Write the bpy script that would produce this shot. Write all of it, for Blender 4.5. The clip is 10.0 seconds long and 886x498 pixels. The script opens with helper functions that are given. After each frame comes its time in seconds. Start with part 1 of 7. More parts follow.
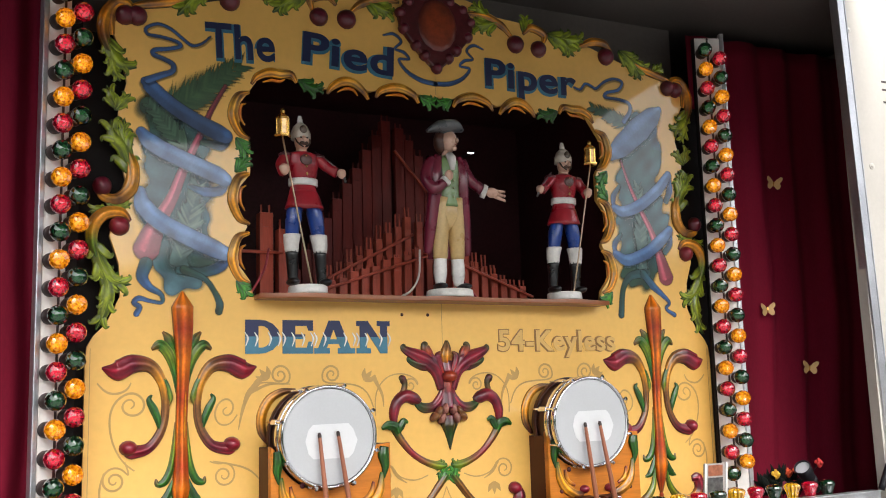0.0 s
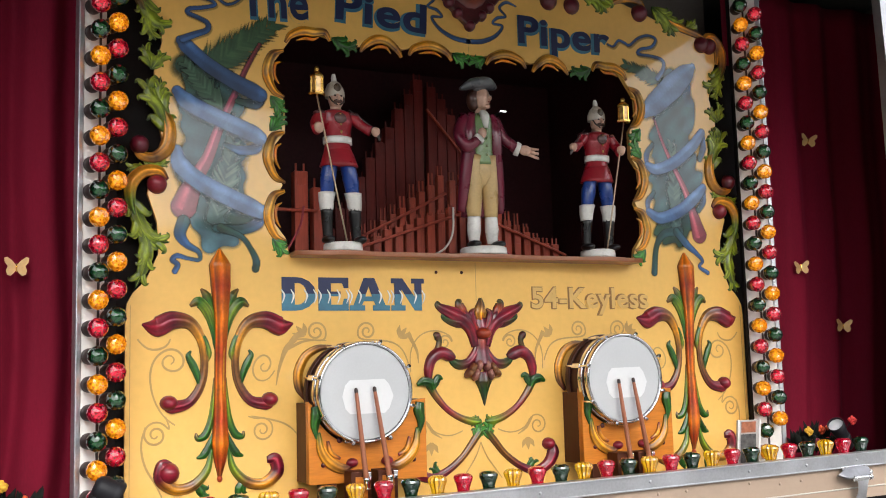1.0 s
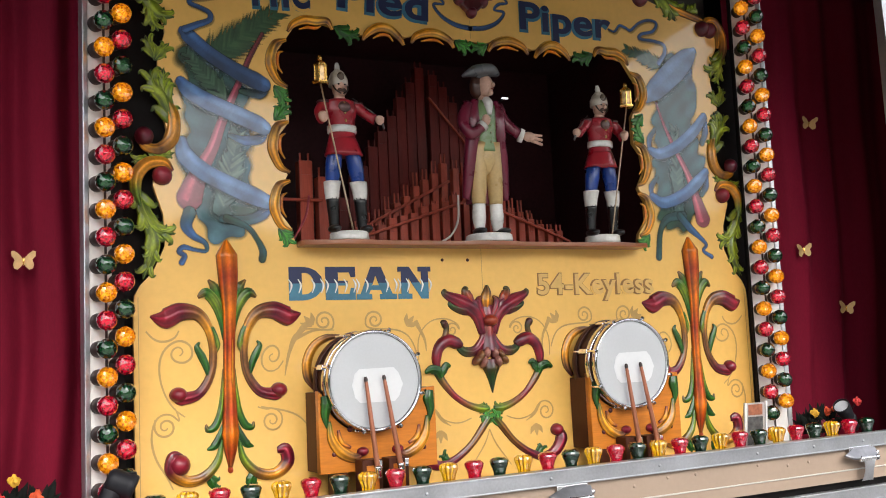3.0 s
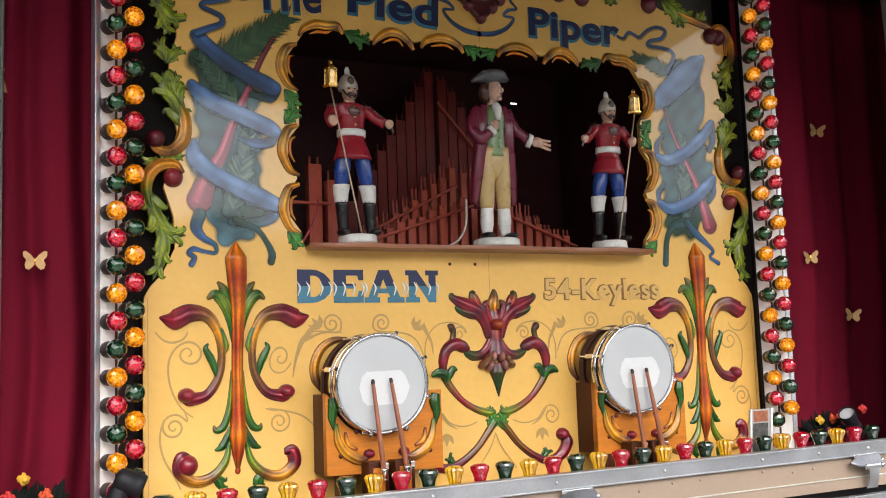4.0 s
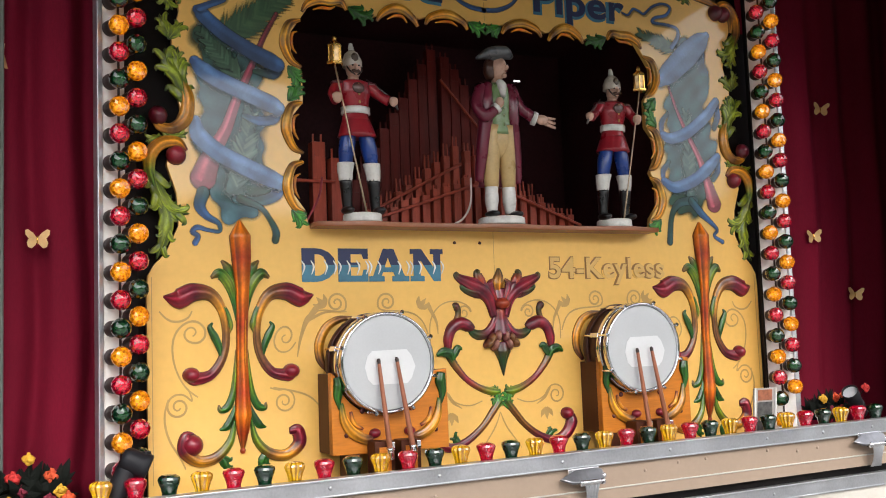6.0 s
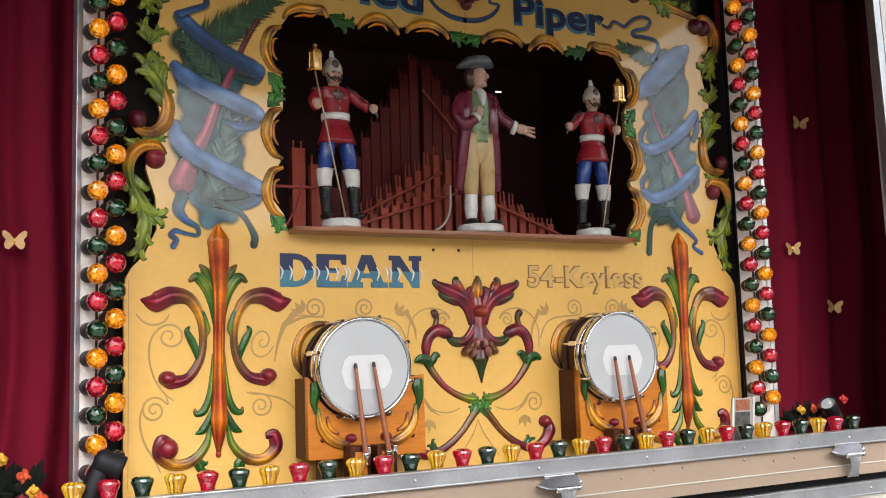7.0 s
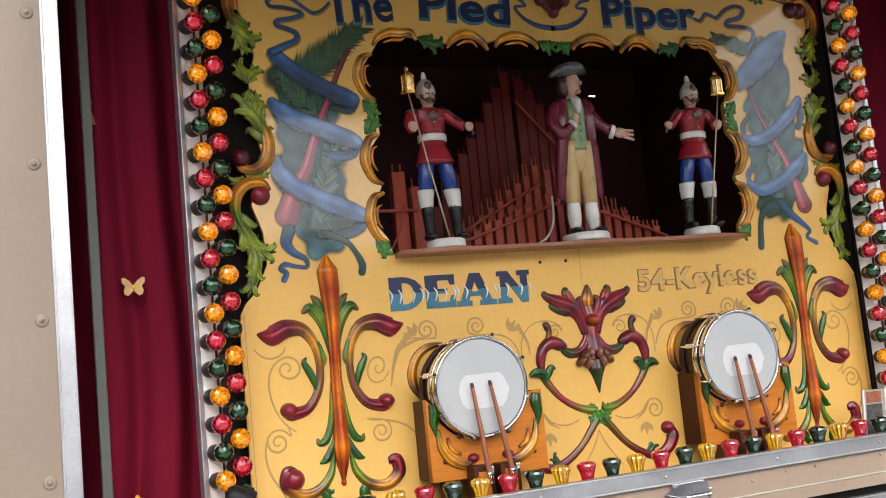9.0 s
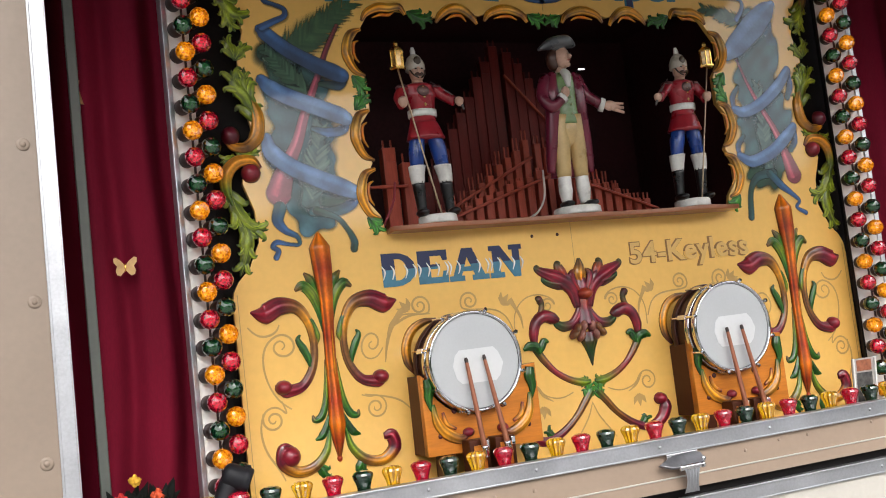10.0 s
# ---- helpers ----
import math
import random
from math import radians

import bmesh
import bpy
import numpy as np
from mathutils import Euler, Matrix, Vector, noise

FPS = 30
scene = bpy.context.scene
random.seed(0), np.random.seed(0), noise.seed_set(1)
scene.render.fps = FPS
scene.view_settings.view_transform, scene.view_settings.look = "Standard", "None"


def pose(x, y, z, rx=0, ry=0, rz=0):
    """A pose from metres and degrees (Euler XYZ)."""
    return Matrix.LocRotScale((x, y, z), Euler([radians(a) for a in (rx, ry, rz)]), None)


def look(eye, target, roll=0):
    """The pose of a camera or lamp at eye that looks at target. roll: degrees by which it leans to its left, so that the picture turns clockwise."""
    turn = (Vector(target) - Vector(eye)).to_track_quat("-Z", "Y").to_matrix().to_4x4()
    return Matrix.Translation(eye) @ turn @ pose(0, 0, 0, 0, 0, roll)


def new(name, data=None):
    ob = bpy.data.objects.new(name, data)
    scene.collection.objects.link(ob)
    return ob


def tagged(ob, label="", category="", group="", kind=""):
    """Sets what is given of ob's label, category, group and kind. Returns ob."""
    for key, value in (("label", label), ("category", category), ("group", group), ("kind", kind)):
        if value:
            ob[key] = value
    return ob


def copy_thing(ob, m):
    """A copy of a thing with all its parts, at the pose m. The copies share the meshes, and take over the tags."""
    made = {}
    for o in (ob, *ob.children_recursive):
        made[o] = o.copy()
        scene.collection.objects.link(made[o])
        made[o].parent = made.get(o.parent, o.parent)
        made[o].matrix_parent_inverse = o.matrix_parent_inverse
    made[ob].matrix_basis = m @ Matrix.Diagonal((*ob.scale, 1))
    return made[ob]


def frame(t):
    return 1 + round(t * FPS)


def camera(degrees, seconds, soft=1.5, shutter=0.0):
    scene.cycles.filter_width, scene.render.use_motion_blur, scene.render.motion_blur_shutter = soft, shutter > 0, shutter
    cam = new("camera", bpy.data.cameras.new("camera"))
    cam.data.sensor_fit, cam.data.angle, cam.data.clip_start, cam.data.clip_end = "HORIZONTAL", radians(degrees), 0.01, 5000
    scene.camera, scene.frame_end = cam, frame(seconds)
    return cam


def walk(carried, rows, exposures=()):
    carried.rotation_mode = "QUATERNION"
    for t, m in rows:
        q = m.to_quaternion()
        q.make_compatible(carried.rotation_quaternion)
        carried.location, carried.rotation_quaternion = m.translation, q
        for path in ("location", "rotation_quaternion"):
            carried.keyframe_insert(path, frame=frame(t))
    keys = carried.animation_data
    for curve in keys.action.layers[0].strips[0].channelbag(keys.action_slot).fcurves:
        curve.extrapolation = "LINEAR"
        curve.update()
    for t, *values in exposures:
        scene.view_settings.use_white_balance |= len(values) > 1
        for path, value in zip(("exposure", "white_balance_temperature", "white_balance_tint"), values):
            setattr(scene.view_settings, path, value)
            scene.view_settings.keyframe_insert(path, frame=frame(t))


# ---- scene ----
cam = camera(45.9, 10.0, soft=1.0)
PATH = [
    (0, (-1.667, -3.33, 0.5), (-0.776, -1.564, 0.795), -1.6),
    (0.5, (-1.689, -3.331, 0.467), (-0.837, -1.548, 0.773), -1.1),
    (1, (-1.699, -3.325, 0.474), (-0.849, -1.529, 0.704), -1.6),
    (1.5, (-1.703, -3.323, 0.493), (-0.804, -1.552, 0.729), -2.0),
    (2, (-1.718, -3.316, 0.456), (-0.851, -1.53, 0.694), -3.8),
    (2.5, (-1.739, -3.296, 0.459), (-0.885, -1.499, 0.662), -2.9),
    (3.8, (-1.747, -3.309, 0.466), (-0.868, -1.527, 0.698), -2.2),
    (4, (-1.757, -3.312, 0.462), (-0.902, -1.517, 0.683), -2.0),
    (4.5, (-1.758, -3.309, 0.457), (-0.896, -1.513, 0.64), -1.9),
    (5, (-1.758, -3.302, 0.455), (-0.874, -1.518, 0.641), -2.4),
    (5.5, (-1.77, -3.284, 0.452), (-0.9, -1.491, 0.623), -2.1),
    (5.7, (-1.787, -3.269, 0.46), (-0.924, -1.473, 0.632), -1.9),
    (6.8, (-1.768, -3.276, 0.423), (-0.862, -1.507, 0.653), -2.6),
    (7, (-1.754, -3.294, 0.406), (-0.87, -1.515, 0.63), -1.7),
    (7.5, (-1.758, -3.263, 0.422), (-0.901, -1.466, 0.612), -3.0),
    (8, (-1.715, -3.273, 0.431), (-0.85, -1.478, 0.605), -2.9),
    (8.5, (-1.718, -3.285, 0.441), (-0.861, -1.492, 0.67), -4.7),
    (9, (-1.771, -3.277, 0.449), (-1.059, -1.424, 0.693), -5.6),
    (9.5, (-1.774, -3.28, 0.45), (-1.057, -1.426, 0.668), -5.8),
    (10, (-1.786, -3.271, 0.449), (-1.054, -1.42, 0.645), -6.5),
]
walk(cam, [(t, look(eye, target, roll)) for t, eye, target, roll in PATH], ((0, 1.41), (5.5, 1.35), (7.0, 1.27), (10.0, 1.23)))

# ---- world and light: a bright overcast day in front of the open trailer ----
world = bpy.data.worlds.new("overcast_sky")
scene.world = world
world.use_nodes = True
wn, wl = world.node_tree.nodes, world.node_tree.links
sky = wn.new("ShaderNodeTexSky")
sky.sky_type = "NISHITA"
sky.sun_disc = False
sky.sun_elevation, sky.sun_rotation = radians(45), radians(183)
sky.air_density, sky.dust_density = 1.0, 4.0
soft_sky = wn.new("ShaderNodeHueSaturation")
soft_sky.inputs["Saturation"].default_value = 0.25
wl.new(sky.outputs[0], soft_sky.inputs["Color"])
wl.new(soft_sky.outputs[0], wn["Background"].inputs[0])
wn["Background"].inputs[1].default_value = 0.15
sun = new("sun", bpy.data.lights.new("sun", "SUN"))
sun.data.energy, sun.data.angle, sun.data.color = 1.0, radians(50), (1.0, 0.95, 0.88)
sun.matrix_world = look((0.3, -6.5, 7.0), (0, 0, 0.6))
scene.view_settings.exposure = 1.41


# ---- materials ----
def material(name, color, rough=0.5, metal=0.0, coat=0.0, vary=0.15, scale=6.0, bump=0.1, grain=60.0, paint=False,
             trans=0.0, glow=0.0, sheen=0.0, stretch=(1, 1, 1), film=0.12, spec=0.5):
    """A surface with stains at a large scale and grain at a small one."""
    m = bpy.data.materials.new(name)
    m.use_nodes = True
    n, l = m.node_tree.nodes, m.node_tree.links
    b = n["Principled BSDF"]
    b.inputs["Roughness"].default_value = rough
    b.inputs["Metallic"].default_value = metal
    b.inputs["Specular IOR Level"].default_value = spec
    b.inputs["Coat Weight"].default_value = coat
    b.inputs["Coat Roughness"].default_value = film
    b.inputs["Transmission Weight"].default_value = trans
    b.inputs["Sheen Weight"].default_value = sheen
    tc = n.new("ShaderNodeTexCoord")
    mp = n.new("ShaderNodeMapping")
    mp.inputs["Scale"].default_value = stretch
    l.new(tc.outputs["Object"], mp.inputs[0])
    big, small = n.new("ShaderNodeTexNoise"), n.new("ShaderNodeTexNoise")
    big.inputs["Scale"].default_value, small.inputs["Scale"].default_value = scale, grain
    big.inputs["Detail"].default_value, small.inputs["Detail"].default_value = 5, 4
    for t in (big, small):
        l.new(mp.outputs[0], t.inputs["Vector"])
    mix = n.new("ShaderNodeMix")
    mix.data_type, mix.blend_type = "RGBA", "MULTIPLY"
    mix.inputs["Factor"].default_value = 1.0
    ramp = n.new("ShaderNodeMapRange")
    ramp.inputs["From Min"].default_value, ramp.inputs["From Max"].default_value = 0.3, 0.7
    ramp.inputs["To Min"].default_value, ramp.inputs["To Max"].default_value = 1 - vary, 1 + vary * 0.5
    add = n.new("ShaderNodeMath")
    add.operation = "MULTIPLY_ADD"
    add.inputs[1].default_value, add.inputs[2].default_value = 0.35, 0.0
    l.new(small.outputs["Fac"], add.inputs[0])
    sumn = n.new("ShaderNodeMath")
    sumn.operation = "MULTIPLY_ADD"
    sumn.inputs[1].default_value = 0.65
    l.new(big.outputs["Fac"], sumn.inputs[0])
    l.new(add.outputs[0], sumn.inputs[2])
    l.new(sumn.outputs[0], ramp.inputs["Value"])
    if paint:
        at = n.new("ShaderNodeAttribute")
        at.attribute_name = "paint"
        l.new(at.outputs["Color"], mix.inputs[6])
    else:
        mix.inputs[6].default_value = (*color, 1)
    l.new(ramp.outputs[0], mix.inputs[7])
    l.new(mix.outputs[2], b.inputs["Base Color"])
    rr = n.new("ShaderNodeMapRange")
    rr.inputs["To Min"].default_value, rr.inputs["To Max"].default_value = rough * 0.75, min(1, rough * 1.3)
    l.new(big.outputs["Fac"], rr.inputs["Value"])
    l.new(rr.outputs[0], b.inputs["Roughness"])
    if bump:
        bp = n.new("ShaderNodeBump")
        bp.inputs["Strength"].default_value, bp.inputs["Distance"].default_value = bump, 0.004
        l.new(sumn.outputs[0], bp.inputs["Height"])
        l.new(bp.outputs[0], b.inputs["Normal"])
    if glow:
        b.inputs["Emission Color"].default_value = (*color, 1)
        b.inputs["Emission Strength"].default_value = glow
    return m


M_YELLOW = material("cream_yellow_varnished_paint", (0.87, 0.512, 0.122), 0.45, coat=1.0, vary=0.10, scale=2.5, bump=0.03, grain=40, film=0.06)
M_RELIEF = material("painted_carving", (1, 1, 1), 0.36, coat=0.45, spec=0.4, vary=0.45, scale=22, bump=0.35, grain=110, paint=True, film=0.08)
M_FLAT = material("sign_paint", (1, 1, 1), 0.5, coat=1.0, vary=0.35, scale=16, bump=0.03, grain=90, paint=True, film=0.06)
M_STATUE = material("gloss_statuette_paint", (1, 1, 1), 0.28, coat=0.4, vary=0.2, scale=20, bump=0.1, grain=120, paint=True)
M_LINE = material("beige_scroll_paint", (0.50, 0.30, 0.09), 0.4, vary=0.2, scale=12, bump=0)
M_NAVY = material("navy_letter_paint", (0.010, 0.018, 0.075), 0.45, coat=0.3, vary=0.2, bump=0, film=0.06)
M_TEAL = material("teal_letter_shadow_paint", (0.05, 0.19, 0.28), 0.45, coat=0.6, vary=0.3, bump=0, film=0.08)
M_WHITE = material("white_gloss_paint", (0.78, 0.77, 0.74), 0.35, vary=0.12, scale=9, bump=0.05)
M_CREAMWALL = material("off_white_trailer_paint", (0.50, 0.475, 0.43), 0.4, vary=0.10, scale=3, bump=0.04)
M_TAN = material("tan_trailer_paint", (0.33, 0.245, 0.185), 0.42, vary=0.10, scale=3, bump=0.04)
M_TANWALL = material("tan_side_paint", (0.235, 0.180, 0.138), 0.42, vary=0.10, scale=3, bump=0.04)
M_ALU = material("worn_aluminium", (0.52, 0.53, 0.56), 0.36, metal=0.85, vary=0.25, scale=8, bump=0.15, grain=120, stretch=(1, 1, 1))
M_CHROME = material("chrome", (0.78, 0.78, 0.80), 0.12, metal=1.0, vary=0.08, bump=0.0)
M_STEEL = material("dull_worn_steel", (0.30, 0.30, 0.32), 0.32, metal=0.9, vary=0.3, scale=20, bump=0.1)
M_BRASS = material("polished_brass", (0.85, 0.52, 0.14), 0.18, metal=1.0, vary=0.15, bump=0.02)
M_STAFF = material("dull_brass_rod", (0.48, 0.36, 0.24), 0.35, metal=0.6, vary=0.2, bump=0)
M_LANTERN = material("amber_lantern_glass", (0.55, 0.33, 0.10), 0.08, metal=0.5, coat=1.0, vary=0.6, scale=60, bump=0.0, film=0.03)
# Pipe wood with the shade of the deep chamber put into its base colour.
M_PIPEBACK = material("shade_dimmed_pipe_wood", (0.15, 0.016, 0.012), 0.5, spec=0.25, vary=0.45, scale=10, bump=0.15, grain=60, stretch=(3, 3, 0.35))
M_DARK = material("black_painted_board", (0.010, 0.008, 0.008), 0.7, spec=0.2, vary=0.4, scale=5, bump=0.1)
M_CASE = material("dark_wine_stained_board", (0.046, 0.010, 0.013), 0.6, spec=0.2, vary=0.6, scale=4, bump=0.1)
M_GREY = material("dark_grey_lining", (0.125, 0.110, 0.10), 0.6, vary=0.2, scale=3, bump=0.05)
M_VELVET = material("crimson_velvet", (0.155, 0.0060, 0.0205), 0.9, spec=0.10, vary=0.25, scale=7, bump=0.15, grain=220, sheen=0.0, stretch=(1, 1, 0.25))
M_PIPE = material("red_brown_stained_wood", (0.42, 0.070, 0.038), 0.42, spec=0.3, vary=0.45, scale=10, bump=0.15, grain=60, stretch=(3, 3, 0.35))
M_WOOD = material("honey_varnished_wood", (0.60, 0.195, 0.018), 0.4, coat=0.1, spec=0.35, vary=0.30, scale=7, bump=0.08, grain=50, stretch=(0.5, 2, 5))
# Dark wood of blocks and posts; on the stand sides its darkness includes shade.
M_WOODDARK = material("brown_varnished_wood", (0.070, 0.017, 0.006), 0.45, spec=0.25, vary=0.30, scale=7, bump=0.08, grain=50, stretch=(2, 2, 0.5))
M_SHELF = material("brown_shelf_wood", (0.30, 0.105, 0.045), 0.35, coat=0.3, vary=0.25, scale=8, bump=0.08, stretch=(0.3, 3, 3))
M_STICK = material("copper_brown_beater", (0.36, 0.13, 0.07), 0.3, metal=0.3, vary=0.2, bump=0)
M_SKIN = material("drum_skin", (0.50, 0.515, 0.53), 0.55, vary=0.08, scale=5, bump=0.06, grain=150)
M_PATCH = material("white_drum_patch", (0.70, 0.71, 0.72), 0.5, vary=0.06, bump=0.02)
M_SHELL = material("brown_drum_shell", (0.055, 0.016, 0.010), 0.4, spec=0.3, vary=0.3, scale=8, bump=0.03)
M_RED = material("red_lamp_glass", (0.52, 0.004, 0.030), 0.05, coat=1.0, vary=0.45, scale=45, bump=0.0, trans=0.5, film=0.03, glow=0.06)
M_GREEN = material("green_lamp_glass", (0.001, 0.034, 0.011), 0.05, coat=1.0, vary=0.4, scale=30, bump=0.0, trans=0.35, film=0.03)
M_AMBER = material("amber_lamp_glass", (0.85, 0.30, 0.006), 0.05, coat=1.0, vary=0.75, scale=55, bump=0.0, trans=0.55, glow=0.17, film=0.03)
M_YELLOWGLASS = material("yellow_lamp_glass", (0.95, 0.55, 0.015), 0.05, coat=1.0, vary=0.4, scale=40, bump=0.0, trans=0.55, glow=0.09, film=0.03)
# The DEEP glasses are darker copies, putting the facets' play of light into colour.
M_AMBERDEEP = material("shaded_amber_glass", (0.62, 0.170, 0.004), 0.06, coat=1.0, vary=0.4, scale=40, bump=0.0, trans=0.4, film=0.03)
M_YELLOWDEEP = material("shaded_yellow_glass", (0.55, 0.26, 0.006), 0.06, coat=1.0, vary=0.4, scale=40, bump=0.0, trans=0.45, film=0.03)
# Glow added inside the caps to stand for sparkle reflected by the glass.
M_BULB = material("sparkle_glow", (1.0, 0.72, 0.38), 0.3, vary=0.0, bump=0, glow=0.55)
M_REDDEEP = material("shaded_red_glass", (0.22, 0.002, 0.012), 0.05, coat=1.0, vary=0.4, scale=40, bump=0.0, trans=0.4, film=0.03)
M_GREENDEEP = material("shaded_green_glass", (0.001, 0.014, 0.008), 0.05, coat=1.0, vary=0.4, scale=40, bump=0.0, trans=0.3, film=0.03)
M_SOCKET = material("dark_lamp_socket", (0.035, 0.02, 0.018), 0.4, vary=0.3, bump=0.02)
M_GOLDPAPER = material("gold_foil_card", (0.62, 0.38, 0.17), 0.4, metal=0.3, vary=0.25, scale=30, bump=0.1)
M_BLACKPLASTIC = material("black_plastic", (0.010, 0.010, 0.013), 0.5, spec=0.25, vary=0.2, scale=15, bump=0.1, grain=200)
M_LENS = material("pale_lens", (0.55, 0.56, 0.60), 0.15, vary=0.1, bump=0)
M_POST = material("grey_green_post", (0.115, 0.125, 0.11), 0.5, vary=0.15, bump=0.04)
M_ASPHALT = material("asphalt", (0.16, 0.155, 0.15), 0.85, vary=0.3, scale=1.5, bump=0.4, grain=80)
M_PINKCORD = material("red_cord", (0.30, 0.03, 0.045), 0.45, vary=0.1, bump=0)
M_WHITECORD = material("pale_cord", (0.55, 0.48, 0.42), 0.45, vary=0.1, bump=0)

MAROON, CRIMSON, GOLD = (0.125, 0.006, 0.022), (0.28, 0.012, 0.030), (0.74, 0.30, 0.014)
ORANGE, RUST, DEEP = (0.70, 0.17, 0.006), (0.42, 0.045, 0.008), (0.085, 0.008, 0.012)
LEAF, DARKLEAF, LIME = (0.020, 0.115, 0.008), (0.007, 0.055, 0.010), (0.18, 0.26, 0.014)
BROWN = (0.20, 0.08, 0.02)


# ---- building helpers ----
def mesh_object(name, bm, mat, parent=None, label="", smooth=False, recalc=True):
    if recalc:
        bmesh.ops.recalc_face_normals(bm, faces=bm.faces)
    me = bpy.data.meshes.new(name)
    bm.to_mesh(me)
    bm.free()
    for m in mat if isinstance(mat, (list, tuple)) else [mat]:
        me.materials.append(m)
    if smooth:
        me.shade_smooth()
    ob = new(name, me)
    if parent is not None:
        ob.parent = parent
    if label:
        ob["label"] = label
    return ob


def part(name, bm, mat, parent, label="", smooth=False):
    return mesh_object(name, bm, mat, parent, label, smooth)


def thing(name, label, category, group="", at=None, kind=""):
    e = new(name)
    e.empty_display_size = 0.05
    if at is not None:
        e.matrix_basis = at
    return tagged(e, label, category, group, kind)


def box(bm, x0, x1, y0, y1, z0, z1, bevel=0.0, m=None):
    vs = [bm.verts.new((x, y, z)) for z in (z0, z1) for y in (y0, y1) for x in (x0, x1)]
    fs = [bm.faces.new([vs[i] for i in q]) for q in ((0, 2, 3, 1), (4, 5, 7, 6), (0, 1, 5, 4), (2, 6, 7, 3), (0, 4, 6, 2), (1, 3, 7, 5))]
    if bevel:
        es = list({e for f in fs for e in f.edges})
        r = bmesh.ops.bevel(bm, geom=es, offset=bevel, segments=2, affect="EDGES", profile=0.5)
        vs = list({v for f in r["faces"] for v in f.verts} | {v for v in vs if v.is_valid})
    if m is not None:
        bmesh.ops.transform(bm, matrix=m, verts=vs)
    return bm


def slab(x0, x1, y0, y1, z0, z1, bevel=0.0, m=None):
    return box(bmesh.new(), x0, x1, y0, y1, z0, z1, bevel, m)


def spline(pts, n=12):
    """Catmull-Rom through the points (any dimension), n steps a span."""
    p = [Vector(a) for a in pts]
    p = [2 * p[0] - p[1]] + p + [2 * p[-1] - p[-2]]
    out = []
    for i in range(1, len(p) - 2):
        for k in range(n):
            t = k / n
            out.append(0.5 * (2 * p[i] + (p[i + 1] - p[i - 1]) * t + (2 * p[i - 1] - 5 * p[i] + 4 * p[i + 1] - p[i + 2]) * t * t
                              + (3 * p[i] - p[i - 1] - 3 * p[i + 1] + p[i + 2]) * t ** 3))
    out.append(p[-2])
    return out


def ramp_of(values, f):
    """The value at fraction f along evenly spaced values (numbers or tuples)."""
    k = min(max(f, 0), 1) * (len(values) - 1)
    i = min(int(k), len(values) - 2)
    a, b = values[i], values[i + 1]
    if isinstance(a, (tuple, list)):
        return tuple(u + (v - u) * (k - i) for u, v in zip(a, b))
    return a + (b - a) * (k - i)


def paint_layer(bm):
    return bm.verts.layers.float_color.get("paint") or bm.verts.layers.float_color.new("paint")


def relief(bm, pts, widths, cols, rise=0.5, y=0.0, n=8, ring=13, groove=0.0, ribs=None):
    """A carved strip along (x, z) points: a rounded ridge that stands proud of the plane y, with paint along its length
    and relief shading put into that paint.
    """
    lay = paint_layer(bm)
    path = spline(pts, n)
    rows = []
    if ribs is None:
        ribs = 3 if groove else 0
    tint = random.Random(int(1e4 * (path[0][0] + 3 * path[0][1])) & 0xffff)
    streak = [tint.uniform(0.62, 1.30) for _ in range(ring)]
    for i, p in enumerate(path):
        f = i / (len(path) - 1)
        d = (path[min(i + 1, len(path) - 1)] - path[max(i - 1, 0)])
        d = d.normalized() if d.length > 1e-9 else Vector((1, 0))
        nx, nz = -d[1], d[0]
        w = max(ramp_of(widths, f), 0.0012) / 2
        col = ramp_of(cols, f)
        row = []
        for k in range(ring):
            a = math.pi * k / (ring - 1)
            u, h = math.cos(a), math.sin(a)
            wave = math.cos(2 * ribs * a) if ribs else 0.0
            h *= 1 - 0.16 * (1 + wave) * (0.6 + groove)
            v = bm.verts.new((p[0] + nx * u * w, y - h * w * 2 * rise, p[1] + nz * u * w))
            # relief shade painted in: edges and grooves darker, ridges lighter, with random streaks
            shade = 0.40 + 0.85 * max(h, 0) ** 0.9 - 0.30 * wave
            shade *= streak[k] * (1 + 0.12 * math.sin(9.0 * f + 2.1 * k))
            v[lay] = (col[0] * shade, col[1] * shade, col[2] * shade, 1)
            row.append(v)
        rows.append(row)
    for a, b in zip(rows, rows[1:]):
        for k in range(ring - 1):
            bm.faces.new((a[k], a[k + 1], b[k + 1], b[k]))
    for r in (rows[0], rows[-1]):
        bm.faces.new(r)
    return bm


def dome(bm, x, z, rx, rz, h, col, y=0.0, turn=0.0, rings=5, seg=14, core=None):
    """A carved boss on the plane y."""
    lay = paint_layer(bm)
    c, s = math.cos(turn), math.sin(turn)
    rows = []
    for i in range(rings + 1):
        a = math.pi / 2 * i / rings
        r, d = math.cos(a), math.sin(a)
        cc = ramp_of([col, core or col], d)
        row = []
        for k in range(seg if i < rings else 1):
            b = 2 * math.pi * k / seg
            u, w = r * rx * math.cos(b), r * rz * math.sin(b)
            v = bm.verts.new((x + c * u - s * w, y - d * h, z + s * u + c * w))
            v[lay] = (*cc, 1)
            row.append(v)
        rows.append(row)
    for a, b in zip(rows, rows[1:]):
        for k in range(seg):
            q = [a[k], a[(k + 1) % seg], b[(k + 1) % len(b)], b[k % len(b)]]
            bm.faces.new(list(dict.fromkeys(q)))
    return bm


